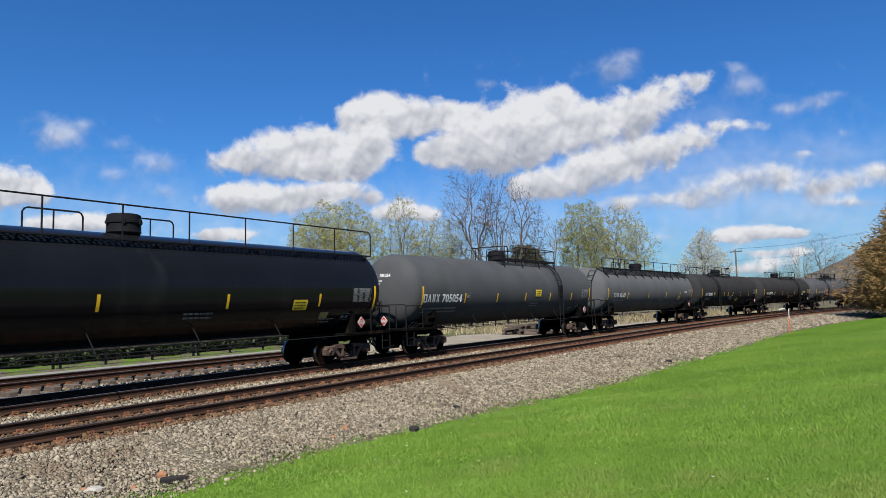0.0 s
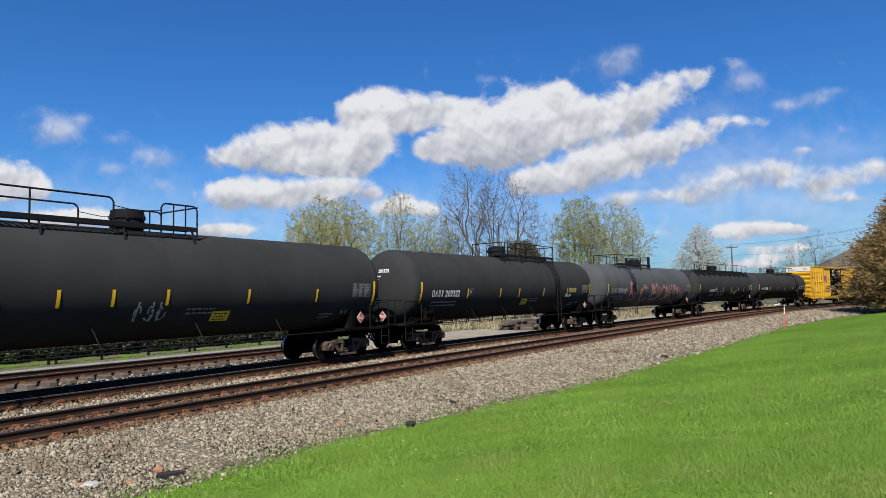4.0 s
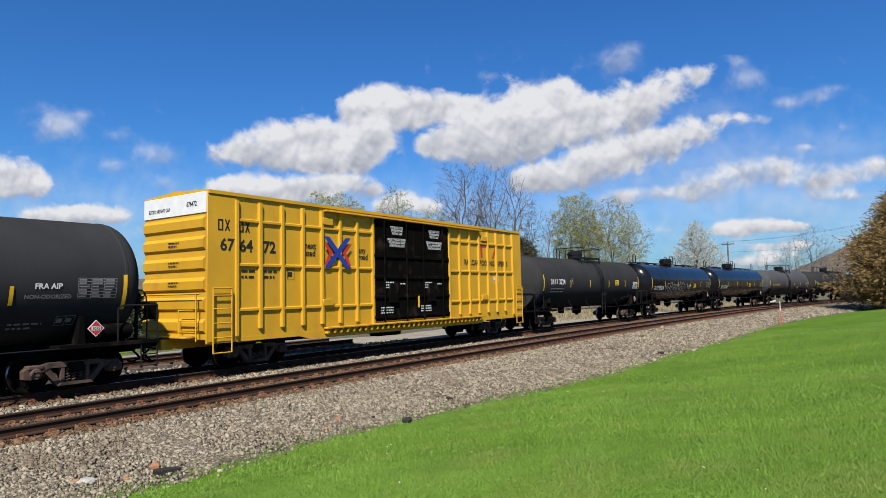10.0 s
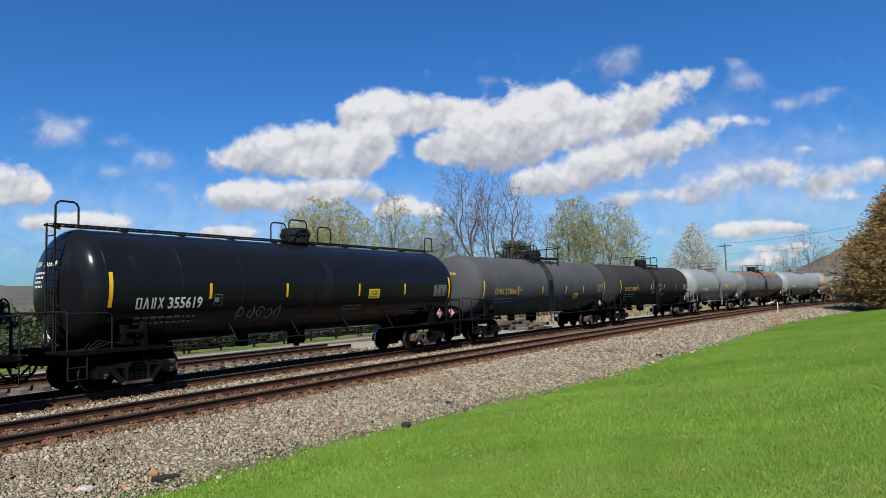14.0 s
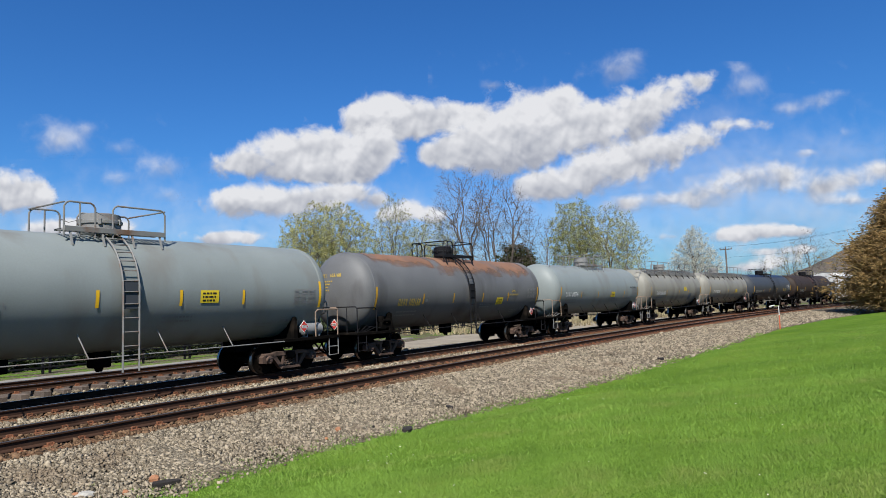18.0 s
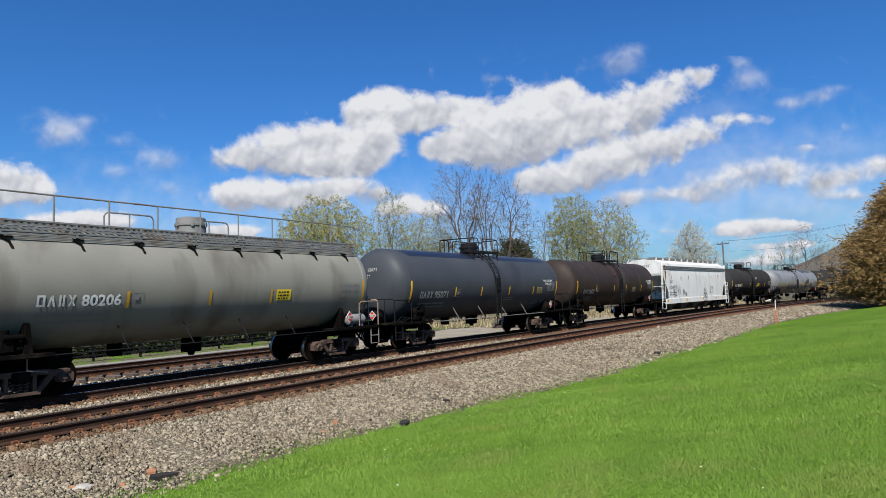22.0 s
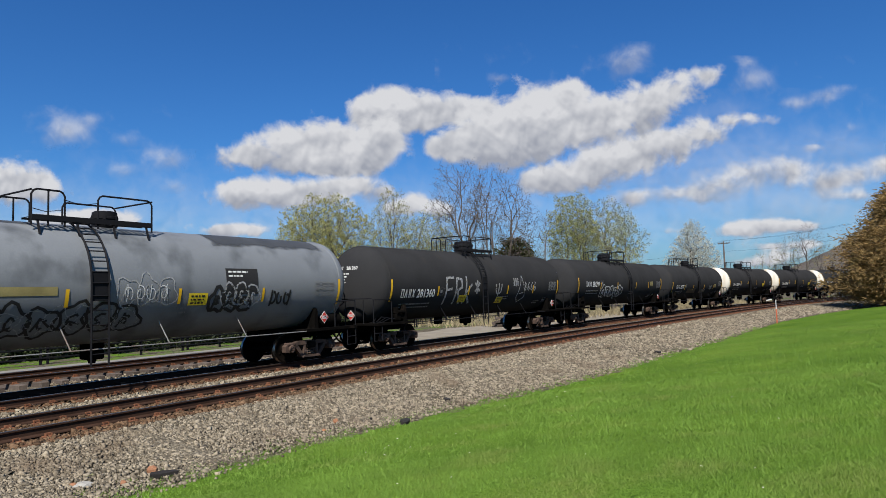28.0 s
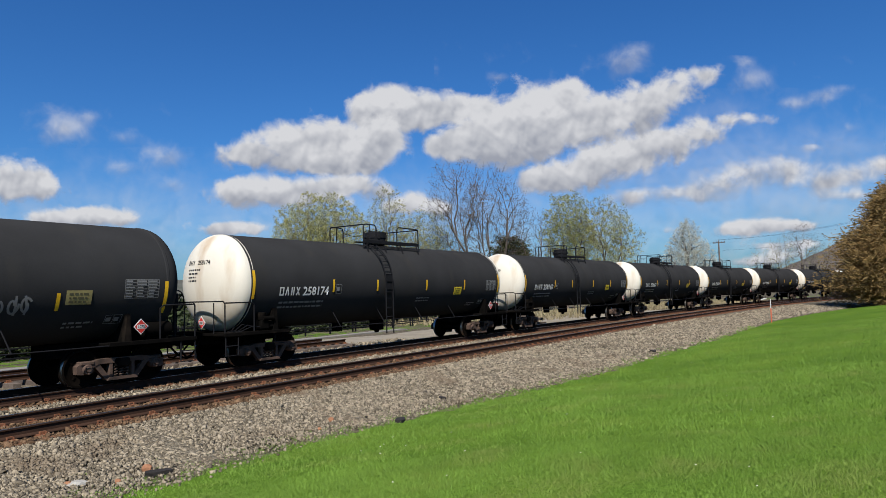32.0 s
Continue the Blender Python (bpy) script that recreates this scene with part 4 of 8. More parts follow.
        if style == "long":
            zr = top + 0.62
            rails = Build()
            rails.tube([(x0, y0, zw), (x0, y0, zr - 0.1), (x0 + 0.1, y0, zr), (x1 - 0.1, y0, zr), (x1, y0, zr - 0.1), (x1, y0, zw)], 0.022, 6)
            n = 9
            for i in range(1, n):
                x = x0 + (x1 - x0) * i / n
                rails.tube([(x, y0, zw - 0.1), (x, y0, zr)], 0.022, 6)
            part("top_railing", rails, railm, car)
            part("walkway", grating_mesh(mx - 2.2, mx + 2.2, 0.55, 0.98, zw), railm, car)
            # sloping grating of long bars between walkway edge and tank shoulder
            lat = Build()
            for k in range(6):
                y, z = y0 - 0.028 * k, zw - 0.03 - 0.078 * k
                if spec.get("bare") and k:
                    break
                lat.box(x0 + 0.1, x1 - 0.1, y - 0.012, y + 0.012, z - 0.024, z + 0.016)
            part("side_grating", lat, railm, car)
            for i in range(int((x1 - x0) / 1.55) + 1):
                x = x0 + 0.3 + 1.55 * i
                if x < x1 - 0.1:
                    part("bracket", kept(("shoulder bracket", R, zc, zw), lambda: Build().tube([(-0.16, -1.08, zw - 0.40), (0.0, -1.20, zw - 0.52), (0.05, -1.26, zc + math.sqrt(R * R - 1.26 * 1.26))], 0.03, 5).box(-0.16, 0.10, -1.14, -1.08, zw - 0.44, zw - 0.39).mesh("bracket", frm, 0)), None, car, m=pose(x, 0, 0))
            handrail(mx - 2.1, mx - 0.6, 0.95, zw, zr)
            handrail(mx + 0.6, mx + 2.1, 0.95, zw, zr)
        else:
            for xa, xb in ((x0 + 0.05, x0 + 0.6), (x1 - 0.6, x1 - 0.05), (mx - 1.4, mx - 0.75), (mx + 0.75, mx + 1.4)):
                handrail(xa, xb, -0.36, zw - 0.06, zw + 0.55, 0.026, 1)
            handrail(mx - 0.85, mx - 0.05, -0.62, zw - 0.1, zw + 0.66, 0.026, 1)
        if spec.get("ladder", True):
            lad = Build()
            xl = -half - 0.02
            for y in (-0.75, -0.35):
                if style == "center":
                    lad.tube([(xl - 0.06, y + 0.1, 1.06), (xl - 0.06, y + 0.1, zw)], 0.025, 5)
                    continue
                lad.tube([(xl + 0.62, y - 0.12, top - 0.1), (xl + 0.25, y - 0.12, top - 0.35), (xl + 0.0, y, zc + 0.6), (xl - 0.12, y, zc - 0.2), (xl - 0.12, y, 1.06)], 0.025, 5)
            for z in np.arange(1.35, top - 0.2, 0.31):
                xx = float(np.interp(z, [1.06, zc - 0.2, zc + 0.6, top - 0.35, top - 0.1], [xl - 0.12, xl - 0.12, xl, xl + 0.25, xl + 0.62]))
                dy = float(np.interp(z, [zc + 0.6, top - 0.35], [0, -0.12]))
                if style == "center":
                    xx, dy = xl - 0.06, 0.1
                lad.tube([(xx, -0.75 + dy, z), (xx, -0.35 + dy, z)], 0.016, 5)
            part("end_ladder", lad, railm, car)
    # low side rail and its brackets
    if spec.get("lowrail", True):
        lr = Build()
        tcx = L / 2 - 2.42
        for y in (-1, 1):
            lr.tube([(-tcx + 0.45, y * 1.42, 1.0), (tcx - 0.45, y * 1.42, 1.0)], 0.018, 5)
            for i in range(1, 5):
                x = -tcx + 0.45 + (2 * tcx - 0.9) * i / 5
                lr.tube([(x, y * 1.42, 1.0), (x - 0.12, y * 1.12, zc - math.sqrt(R * R - 1.12 * 1.12) + 0.02)], 0.017, 5)
        part("side_rail", lr, M[spec.get("lowmat", "railing")], car)
    if L < 18.6 and spec.get("outlet", True):
        ob = Build().box(-0.22, 0.22, -0.22, 0.22, 0.66, zc - R + 0.12, 0.04)
        ob.spin([(0.56, 0.08), (0.70, 0.13)], 10, "z", (0, 0, 0))
        part("bottom_outlet", ob, frm, car)
        part("drain_box", Build().box(-2.5, -2.2, -0.2, 0.1, 0.74, zc - R + 0.1, 0.03), frm, car)
    # reflective strips
    sm = M[spec.get("stripmat", "strip")]
    arc0 = spec.get("sarc", -0.35)
    xs = spec.get("strips", (-5.0, -2.2, 0.3, 2.6, 5.0))
    for x in xs:
        on_tank("reflector_strip", strip_build(0.085, 0.42), sm, car, x, arc0, R, zc)
    for x in (-half + HEAD + 0.06, half - HEAD - 0.16):
        on_tank("reflector_strip", strip_build(0.10, 0.86), sm, car, x, arc0 + 0.05, R, zc)
    # marks
    ink = M[spec.get("ink", "white")]
    hm = spec.get("hm", 0.26)
    num = spec["num"]
    marc = spec.get("marc", -0.42)
    wide = spec.get("wide", 1.0)
    total = (4 * 0.72 + 0.25 + len(num) * 0.58 * wide) * hm
    mark_x = max(xs[0] - total - 0.2, -half + HEAD + 0.3)
    if "nx" in spec:
        mark_x, total = spec["nx"][0], spec["nx"][1] - spec["nx"][0]
    unit = total / (4 * 0.72 + 0.25 + len(num) * 0.62)
    on_tank("owner_mark", mark_build(4, hm, unit), M["mark"] if ink is M["white"] else ink, car, mark_x, marc - hm / 2, R, zc)
    t = text_mesh(num, hm, None, len(num) * unit * 0.62)
    on_tank("car_number", t, ink, car, mark_x + (4 * 0.72 + 0.25) * unit, marc - hm / 2, R, zc, label=num)
    fa = M[spec.get("fine", "faint")]
    on_tank("weight_stencil", bars_build((total * 0.9, total * 0.9), 0.065, 0.10, 5), fa, car, mark_x + 0.05, marc - hm * 1.25, R, zc)
    on_tank("plate_box", panel_build(0.26, 0.30, 1, 1), M["faint"], car, xs[0] + 0.17, marc - 0.1, R, zc)
    on_tank("data_panel", panel_build(0.92, 0.46, 6, 3), M[spec.get("panelink", "faint")], car, half - HEAD - 1.25, -0.42, R, zc)
    if spec.get("warn", True):
        wx, warc = spec.get("wx", 2.7 if L < 18.6 else 6.2), spec.get("warc", -0.62)
        for x, arc, mm, lean in ((wx, warc, spec.get("warnmat", "label"), 0.0), *spec.get("warns", ())):
            wp = strip_build(0.60, 0.34)
            wp.v = [(p[0] + lean * p[1] / 0.34, p[1], p[2]) for p in wp.v]
            on_tank("warning_panel", wp, M[mm], car, x, arc, R, zc)
            on_tank("warning_print", bars_build((0.44, 0.46, 0.4), 0.045, 0.05, 9), M["inkblack" if mm == "label" else "tanprint"], car, x + 0.07, arc + 0.11, R, zc, 0.021)
    on_tank("service_stencil", bars_build((0.9, 0.9), 0.055, 0.07, 12), fa, car, 0.9, -0.66, R, zc)
    on_tank("service_stencil", bars_build((0.7, 0.5), 0.055, 0.07, 13), fa, car, half - 3.3, -1.02, R, zc)
    on_tank("inspection_box", panel_build(0.42, 0.26, 1, 2), fa, car, half - HEAD - 1.6, -1.12, R, zc)
    if spec.get("words"):
        for s, x, arc, hh, mm in spec["words"]:
            on_tank("lettering", text_mesh(s, hh, None), M[mm], car, x, arc, R, zc, label=s)
    for x, arc, w, hgt, mm in spec.get("panels", ()):
        on_tank("paint_patch", strip_build(w, hgt), M[mm], car, x, arc, R, zc, 0.010)
        if mm == "black":
            on_tank("panel_stencil", bars_build((0.7, 0.5), 0.05, 0.07, 5), M["white"], car, x + 0.08, arc + 0.3, R, zc, 0.016)
    if spec.get("shield"):
        rim = [(R * 0.99 * math.cos(a), zc + R * 0.99 * math.sin(a)) for a in np.linspace(math.pi * 1.02, math.pi * 1.98, 24)]
        part("head_shield", Build().prism(rim, -half - 0.06, -half - 0.035, "x"), body, car, "half-height black steel head shield")
    # head marks
    hi = M[spec.get("headink", spec.get("ink", "white"))]
    on_head("owner_mark", mark_build(4, 0.13), hi, car, 0.62, zc + 0.55, -half, R, zc, HEAD)
    on_head("car_number", text_mesh(num, 0.13, None, len(num) * 0.09), hi, car, 0.10, zc + 0.55, -half, R, zc, HEAD)
    on_head("capacity_stencil", bars_build((0.6, 0.5, 0.4, 0.45), 0.05, 0.06, 4), hi, car, 0.55, zc + 0.42, -half, R, zc, HEAD)
    plc = spec.get("placard", "1075")
    if plc:
        add_placard(car, L / 2 - 2.15, 1.42, -1.44, plc)
        add_placard(car, -L / 2 + 0.62, 1.36, -0.15, plc, side=False)
    # spray painting
    for mm, x, arc, w, hgt, seed, thick in spec.get("graffiti", ()):
        if isinstance(seed, str):
            sp = strokes_build(seed, w, hgt, thick)
        else:
            sp = scribble_build(w, hgt, seed, thick, "bubble" if hgt >= 0.7 and mm != "pink" else "tag")
        on_tank("graffiti", sp, M[mm], car, x, arc, R, zc, 0.008 if mm == "pinkhaze" else 0.014, "spray-painted graffiti")
    return car


def ribbon(b, pts, thick):
    for i in range(len(pts) - 1):
        p, q = Vector(pts[i]), Vector(pts[i + 1])
        d = q - p
        if d.length < 1e-4:
            continue
        o = Vector((-d.y, d.x)).normalized() * thick / 2
        e = d.normalized() * thick * 0.3
        b.quad((*(p - o - e), 0), (*(q - o + e), 0), (*(q + o + e), 0), (*(p + o - e), 0))


STROKES = {}
STROKES["F"] = [[(0, 0), (0.05, 1), (0.75, 1.02)], [(0, 0.55), (0.6, 0.6)]]
STROKES["R"] = [[(0, 0), (0.05, 1), (0.6, 0.95), (0.65, 0.65), (0.05, 0.5)], [(0.2, 0.5), (0.7, -0.02)]]
STROKES["K"] = [[(0.05, 0), (0.1, 1.05)], [(0.7, 0.75), (0.1, 0.42), (0.75, 0)]]
STROKES["*"] = [[(0.1, 0.5), (0.6, 0.8)], [(0.1, 0.8), (0.6, 0.5)], [(0.35, 0.4), (0.35, 0.9)]]
STROKES["Y"] = [[(0.05, 0.95), (0.1, 0.5), (0.4, 0.38), (0.7, 0.5), (0.75, 0.95)], [(0.4, 1.0), (0.38, -0.05)]]
STROKES["8"] = [[(0.3, 0.5), (0.05, 0.75), (0.3, 1), (0.55, 0.75), (0.3, 0.5), (0.02, 0.25), (0.3, 0), (0.6, 0.25), (0.3, 0.5)]]
STROKES["6"] = [[(0.5, 1), (0.1, 0.6), (0.05, 0.2), (0.3, 0), (0.55, 0.2), (0.4, 0.45), (0.1, 0.35)]]
STROKES["|"] = [[(0.2, 0.4), (0.25, 1)]]
STROKES["B"] = [[(0.1, 0), (0.05, 0.5), (0.15, 1.0)], [(0.1, 0.95), (0.75, 1.0), (0.7, 0.6), (0.2, 0.5), (0.8, 0.4), (0.85, 0.1), (0.1, 0.0)]]
STROKES["C"] = [[(0.85, 0.85), (0.55, 1.0), (0.15, 0.75), (0.1, 0.3), (0.4, 0.02), (0.8, 0.08), (0.95, 0.3)]]
STROKES["E"] = [[(0.05, 0.98), (0.3, 0.8), (0.9, 0.98)], [(0.12, 0.95), (0.15, 0.5), (0.1, 0.02)], [(0.15, 0.48), (0.8, 0.55)], [(0.1, 0.03), (0.92, 0.1)]]
STROKES["U"] = [[(0.1, 1.0), (0.08, 0.3), (0.4, 0.02), (0.75, 0.3), (0.85, 0.98)]]
STROKES["N"] = [[(0.1, 0.0), (0.15, 0.95), (0.7, 0.1), (0.85, 1.05)]]
STROKES["W"] = [[(0.05, 0.95), (0.25, 0.05), (0.45, 0.6), (0.65, 0.05), (0.95, 1.0)]]
STROKES["A"] = [[(0, 0), (0.35, 1.3), (0.8, 0), (0.3, -0.35), (0, 0)], [(0.2, 0.2), (0.6, 0.3)]]
STROKES["S"] = [[(0.7, 0.9), (0.3, 1.0), (0.1, 0.75), (0.6, 0.4), (0.55, 0.1), (0.05, 0.0)]]
STROKES["O"] = [[(0.4, 1), (0.1, 0.7), (0.15, 0.2), (0.5, 0.05), (0.75, 0.4), (0.65, 0.85), (0.4, 1)]]


def strokes_build(text, w, h, thick):
    """Hand-sprayed characters."""
    b = Build()
    for i, c in enumerate(text):
        for line in STROKES.get(c, ()):
            ribbon(b, [(w * (i + 0.1) / len(text) + x * w / len(text) * 0.95, y * h) for x, y in line], thick)
    return b


def scribble_build(w, h, seed, thick, kind="tag"):
    """Sprayed strokes: rounded bubble outlines, or running loops."""
    rnd = random.Random(seed)
    b = Build()
    n = max(3, int(w / (h * 0.75)))
    for k in range(n):
        cx, hw = w * (k + 0.5) / n, w / n * 0.56
        a0 = rnd.uniform(0, 6.28)
        if kind == "bubble":
            m = 22
            p1, p2 = rnd.uniform(0, 6), rnd.uniform(0, 6)
            hh = h * rnd.uniform(0.42, 0.52)

            def rim(f, q):
                a = 2 * math.pi * q / m
                r = 1 + 0.16 * math.sin(3 * a + p1) + 0.10 * math.sin(5 * a + p2)
                return (cx + f * hw * r * math.cos(a), h * 0.5 + f * hh * r * math.sin(a) + 0.06 * h * math.sin(k * 1.7))
            ribbon(b, [rim(1.0, q) for q in range(m + 1)], thick)
            ribbon(b, [rim(0.3, q) for q in range(3, m - 4)], thick * 0.8)
            ribbon(b, [(cx - hw * 0.5, h * 0.2), (cx - hw * 0.2, h * rnd.uniform(0.3, 0.7)), (cx + hw * rnd.uniform(0, 0.5), h * rnd.uniform(0.15, 0.4))], thick * 0.8)
        else:
            m = 16
            turn = rnd.uniform(4.0, 6.6) * rnd.choice((-1, 1))
            ribbon(b, [(cx + hw * (0.25 + 0.6 * q / m) * math.cos(a0 + turn * q / m), h * 0.5 + h * 0.5 * (0.5 + 0.5 * q / m) * math.sin(a0 + turn * q / m)) for q in range(m + 1)], thick)
            if rnd.random() < 0.6:
                x = cx + rnd.uniform(-0.5, 0.5) * hw
                ribbon(b, [(x, 0), (x + hw * 0.1, h * 0.5), (x + hw * rnd.uniform(-0.2, 0.3), h * 1.05)], thick)
    return b


# ---- boxcar ----
def box_car(L):
    car = tagged(new("box_car"), "yellow ribbed boxcar with black double doors and white end band", "boxcar", "railway cars of the train")
    hl, hw = 9.18, 1.52
    z0, z1 = 0.92, 5.06
    Y = M["yellow"]
    part("body", Build().box(-hl, hl, -hw, hw, z0, z1, 0.02), Y, car)
    part("roof", Build().prism([(-hw - 0.06, z1 - 0.06), (hw + 0.06, z1 - 0.06), (hw + 0.06, z1 + 0.04), (0, z1 + 0.14), (-hw - 0.06, z1 + 0.04)], -hl + 0.03, hl - 0.03, "x"), Y, car, "yellow-edged roof with raised eave")
    d0, d1 = -hl + 6.94, -hl + 11.81
    xs = [-hl + 0.97 + 0.853 * i for i in range(8)] + [d1 + 0.08 + 0.80 * i for i in range(8)]
    for i, x in enumerate(xs):
        full = i in (0, 7, 8, 15)
        rib = kept(("rib", full), lambda: Build().prism([(-0.075, 0), (0.075, 0), (0.045, -0.085), (-0.045, -0.085)], (0.98 if full else 1.16) , 4.9, "z").mesh("side_rib", Y, 20))
        part("side_rib", rib, None, car, m=pose(x, -hw, 0))
    for x0, x1 in ((xs[0], xs[7]), (xs[8], xs[15])):
        for z in (4.32, 3.02, 1.72):
            part("side_rail_rib", Build().prism([(-hw, z - 0.06), (-hw, z + 0.06), (-hw - 0.06, z + 0.03), (-hw - 0.06, z - 0.03)], x0, x1, "x"), Y, car)
        for k, zz in ((3.4 if x0 < 0 else 2.6, 4.55), (3.4 if x0 < 0 else 2.6, 1.86)):
            part("jack_bracket", Build().box(x0 + k, x0 + k + 0.5, -hw - 0.10, -hw, zz - 0.12, zz + 0.12, 0.02), Y, car)
    for x in (-hl, hl - 0.95):
        part("corner_panel", Build().box(x - 0.01, x + 0.96, -hw - 0.03, -hw + 0.02, 0.86, 4.95, 0.01), Y, car)
    # ends with deep corrugations
    for s in (-1, 1):
        for k, z in enumerate((1.35, 1.95, 2.5, 3.08, 3.66, 4.22)):
            prof = [(s * hl, z - 0.24), (s * (hl + 0.07), z - 0.17), (s * (hl + 0.09), z + 0.06), (s * hl, z + 0.16)]
            part("end_corrugation", Build().prism(prof, -hw + 0.05, hw - 0.05), Y, car)
        part("end_band", Build().box(min(s * hl, s * (hl + 0.03)), max(s * hl, s * (hl + 0.03)), -hw, hw, 4.46, 5.05, 0.006), M["white"], car, "white painted end band")
    on_e = [("EXCESS HEIGHT CAR", 0.10, 1.25, 4.62), ("676472", 0.14, -0.62, 4.68)]
    for s, h, y, z in on_e:
        me = text_mesh(s, h, None)
        me = flat_mesh(me, M["inkblack"])
        for v in me.vertices:
            v.co = Vector((-hl - 0.036, y - v.co.x * 0.8, z + v.co.y))
        part("lettering", me, None, car, s.lower())
    for i in range(3):
        b = bars_build((0.5, 0.4), 0.04, 0.05, i)
        me = flat_mesh(b, M["inkblack"])
        for v in me.vertices:
            v.co = Vector((-hl - 0.10, 0.15 - v.co.x, 2.55 + 0.57 * i + v.co.y))
        part("print_stencil", me, None, car)
    # doors
    dark = M["frameblack"]
    for k in (0, 1):
        a = d0 + (d1 - d0) / 2 * k
        b2 = a + (d1 - d0) / 2
        dr = part("door", Build().box(a + 0.01, b2 - 0.01, -hw - 0.05, -hw, 1.12, 4.86, 0.01), dark, car, "black plug door")
        for z in (1.25, 2.0, 2.72, 3.5, 4.72):
            part("door_rib", Build().box(a + 0.02, b2 - 0.02, -hw - 0.10, -hw - 0.045, z - 0.06, z + 0.06, 0.015), dark, dr)
        for x in (a + 0.55, b2 - 0.55):
            part("lock_bar", Build().tube([(x, -hw - 0.14, 1.05), (x, -hw - 0.14, 4.82)], 0.032, 6), dark, dr)
        part("lock_box", Build().box(a + 0.85, a + 1.35, -hw - 0.15, -hw - 0.05, 1.75, 2.5, 0.02), dark, dr)
        for k2, (line, w) in enumerate((("CLOSE AND LOCK", 0.78), ("DOORS BEFORE", 0.68), ("MOVING CAR", 0.6), ("", 0), ("CIERRE Y PONGA EL SEGURO", 1.15), ("EN LAS PUERTAS ANTES", 1.0), ("DE MOVER EL CARRO", 0.9))):
            if line:
                on_wall("lettering", text_mesh(line, 0.085, None, w), M["white"], car, a + 1.33 - w / 2, 4.56 - 0.115 * k2, -hw - 0.112, line.lower())
        for x, z, w, n in ((a + 0.6, 2.55, 0.5, 3), (a + 0.35, 1.62, 0.7, 3), (a + 1.5, 2.5, 0.3, 1)):
            on_wall("print_stencil", bars_build([w] * n, 0.045, 0.05, int(x * 7)), M["white"], car, x, z, -hw - 0.112)
    part("reflector_strip", Build().box(d0 + 2.6, d0 + 2.7, -hw - 0.12, -hw - 0.105, 1.55, 2.0), M["strip"], car)
    rl = Build()
    for z in (1.02, 4.9):
        rl.box(d0 - 2.5, d1 + 2.6, -hw - 0.2, -hw - 0.02, z - 0.03, z + 0.03, 0.01)
    part("door_rail", rl, Y, car)
    for i in range(32):
        x = d0 - 2.4 + i * 0.31
        part("rail_bracket", kept("rbr", lambda: Build().prism([(0, 1.0), (0.10, 1.0), (0.02, 0.84), (-0.05, 0.84)], -hw - 0.16, -hw - 0.02).mesh("rail_bracket", Y, 0)), None, car, m=pose(x, 0, 0))
    # bottom sill profile deepens to the middle
    part("side_sill", Build().prism([(-hl, 0.95), (hl, 0.95), (hl, 0.82), (hl - 3.4, 0.82), (hl - 3.9, 0.70), (-hl + 3.9, 0.70), (-hl + 3.4, 0.82), (-hl, 0.82)], -hw - 0.01, -hw + 0.06), Y, car)
    # lettering
    P = -hw - 0.012
    put = [("67", 0.34, 0.40, 3.42), ("64", 0.34, 1.08, 3.42), ("72", 0.34, 1.95, 3.42), ("next", 0.2, 3.62, 3.62), ("load", 0.2, 3.62, 3.38), ("any", 0.19, 6.2, 3.58), ("road", 0.19, 6.18, 3.34)]
    for s, h, x, z in put:
        on_wall("lettering", text_mesh(s, h, None), M["inkblack"], car, -hl + x, z, P - (0.024 if x < 0.9 else 0), s)
    for k, x in ((2, 0.33), (2, 1.05)):
        on_wall("owner_mark", mark_build(k, 0.32), M["inkblack"], car, -hl + x, 3.98, P - (0.024 if x < 0.9 else 0))
    cx, w, hgt = -hl + 4.42, 1.3, 1.05
    b, r = Build(), Build()
    b.quad((0, hgt, 0), (0.26, hgt, 0), (w, 0, 0), (w - 0.26, 0, 0))
    b.quad((w - 0.26, hgt, 0.002), (w, hgt, 0.002), (0.26, 0, 0.002), (0, 0, 0.002))
    for px, pz, q in ((0, 0.08, 1), (w, 0.08, -1)):
        r.quad((px, pz, 0), (px + q * 0.12, pz, 0), (px + q * 0.42, 0.5 * hgt, 0), (px + q * 0.24, 0.5 * hgt, 0))
        r.quad((px, hgt - 0.25, 0), (px + q * 0.24, 0.5 * hgt, 0), (px + q * 0.42, 0.5 * hgt, 0), (px + q * 0.1, hgt - 0.2, 0))
    for q, ink, lift in ((b, "blue", 0.09), (r, "red", 0.096)):
        for k in range(len(q.f)):
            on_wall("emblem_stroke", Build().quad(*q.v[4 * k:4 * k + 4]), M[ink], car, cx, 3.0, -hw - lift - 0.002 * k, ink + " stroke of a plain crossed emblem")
    for k, (x, w, lean) in enumerate(((0.20, 0.17, 0.0), (0.74, 0.17, 0.0), (1.22, 0.16, 0.34))):
        on_wall("owner_sign", Build().quad((x, 0, 0), (x + w, 0, 0), (x + w + lean, 0.62, 0), (x + lean, 0.62, 0)), M["red"], car, -hl + 14.3, 3.68, -hw - 0.014 - 0.002 * k, "plain red upright stroke")
    on_wall("owner_sign", Build().quad((0, 0, 0), (1.06, 0, 0), (1.06, 0.11, 0), (0, 0.11, 0)), M["red"], car, -hl + 14.3, 4.19, -hw - 0.022, "plain red bar")
    on_wall("lettering", text_mesh("RAILCAR POOLING EXPERTS", 0.24, None, 3.9), M["inkblack"], car, -hl + 13.1, 3.32, -hw - 0.016, "railcar pooling experts")
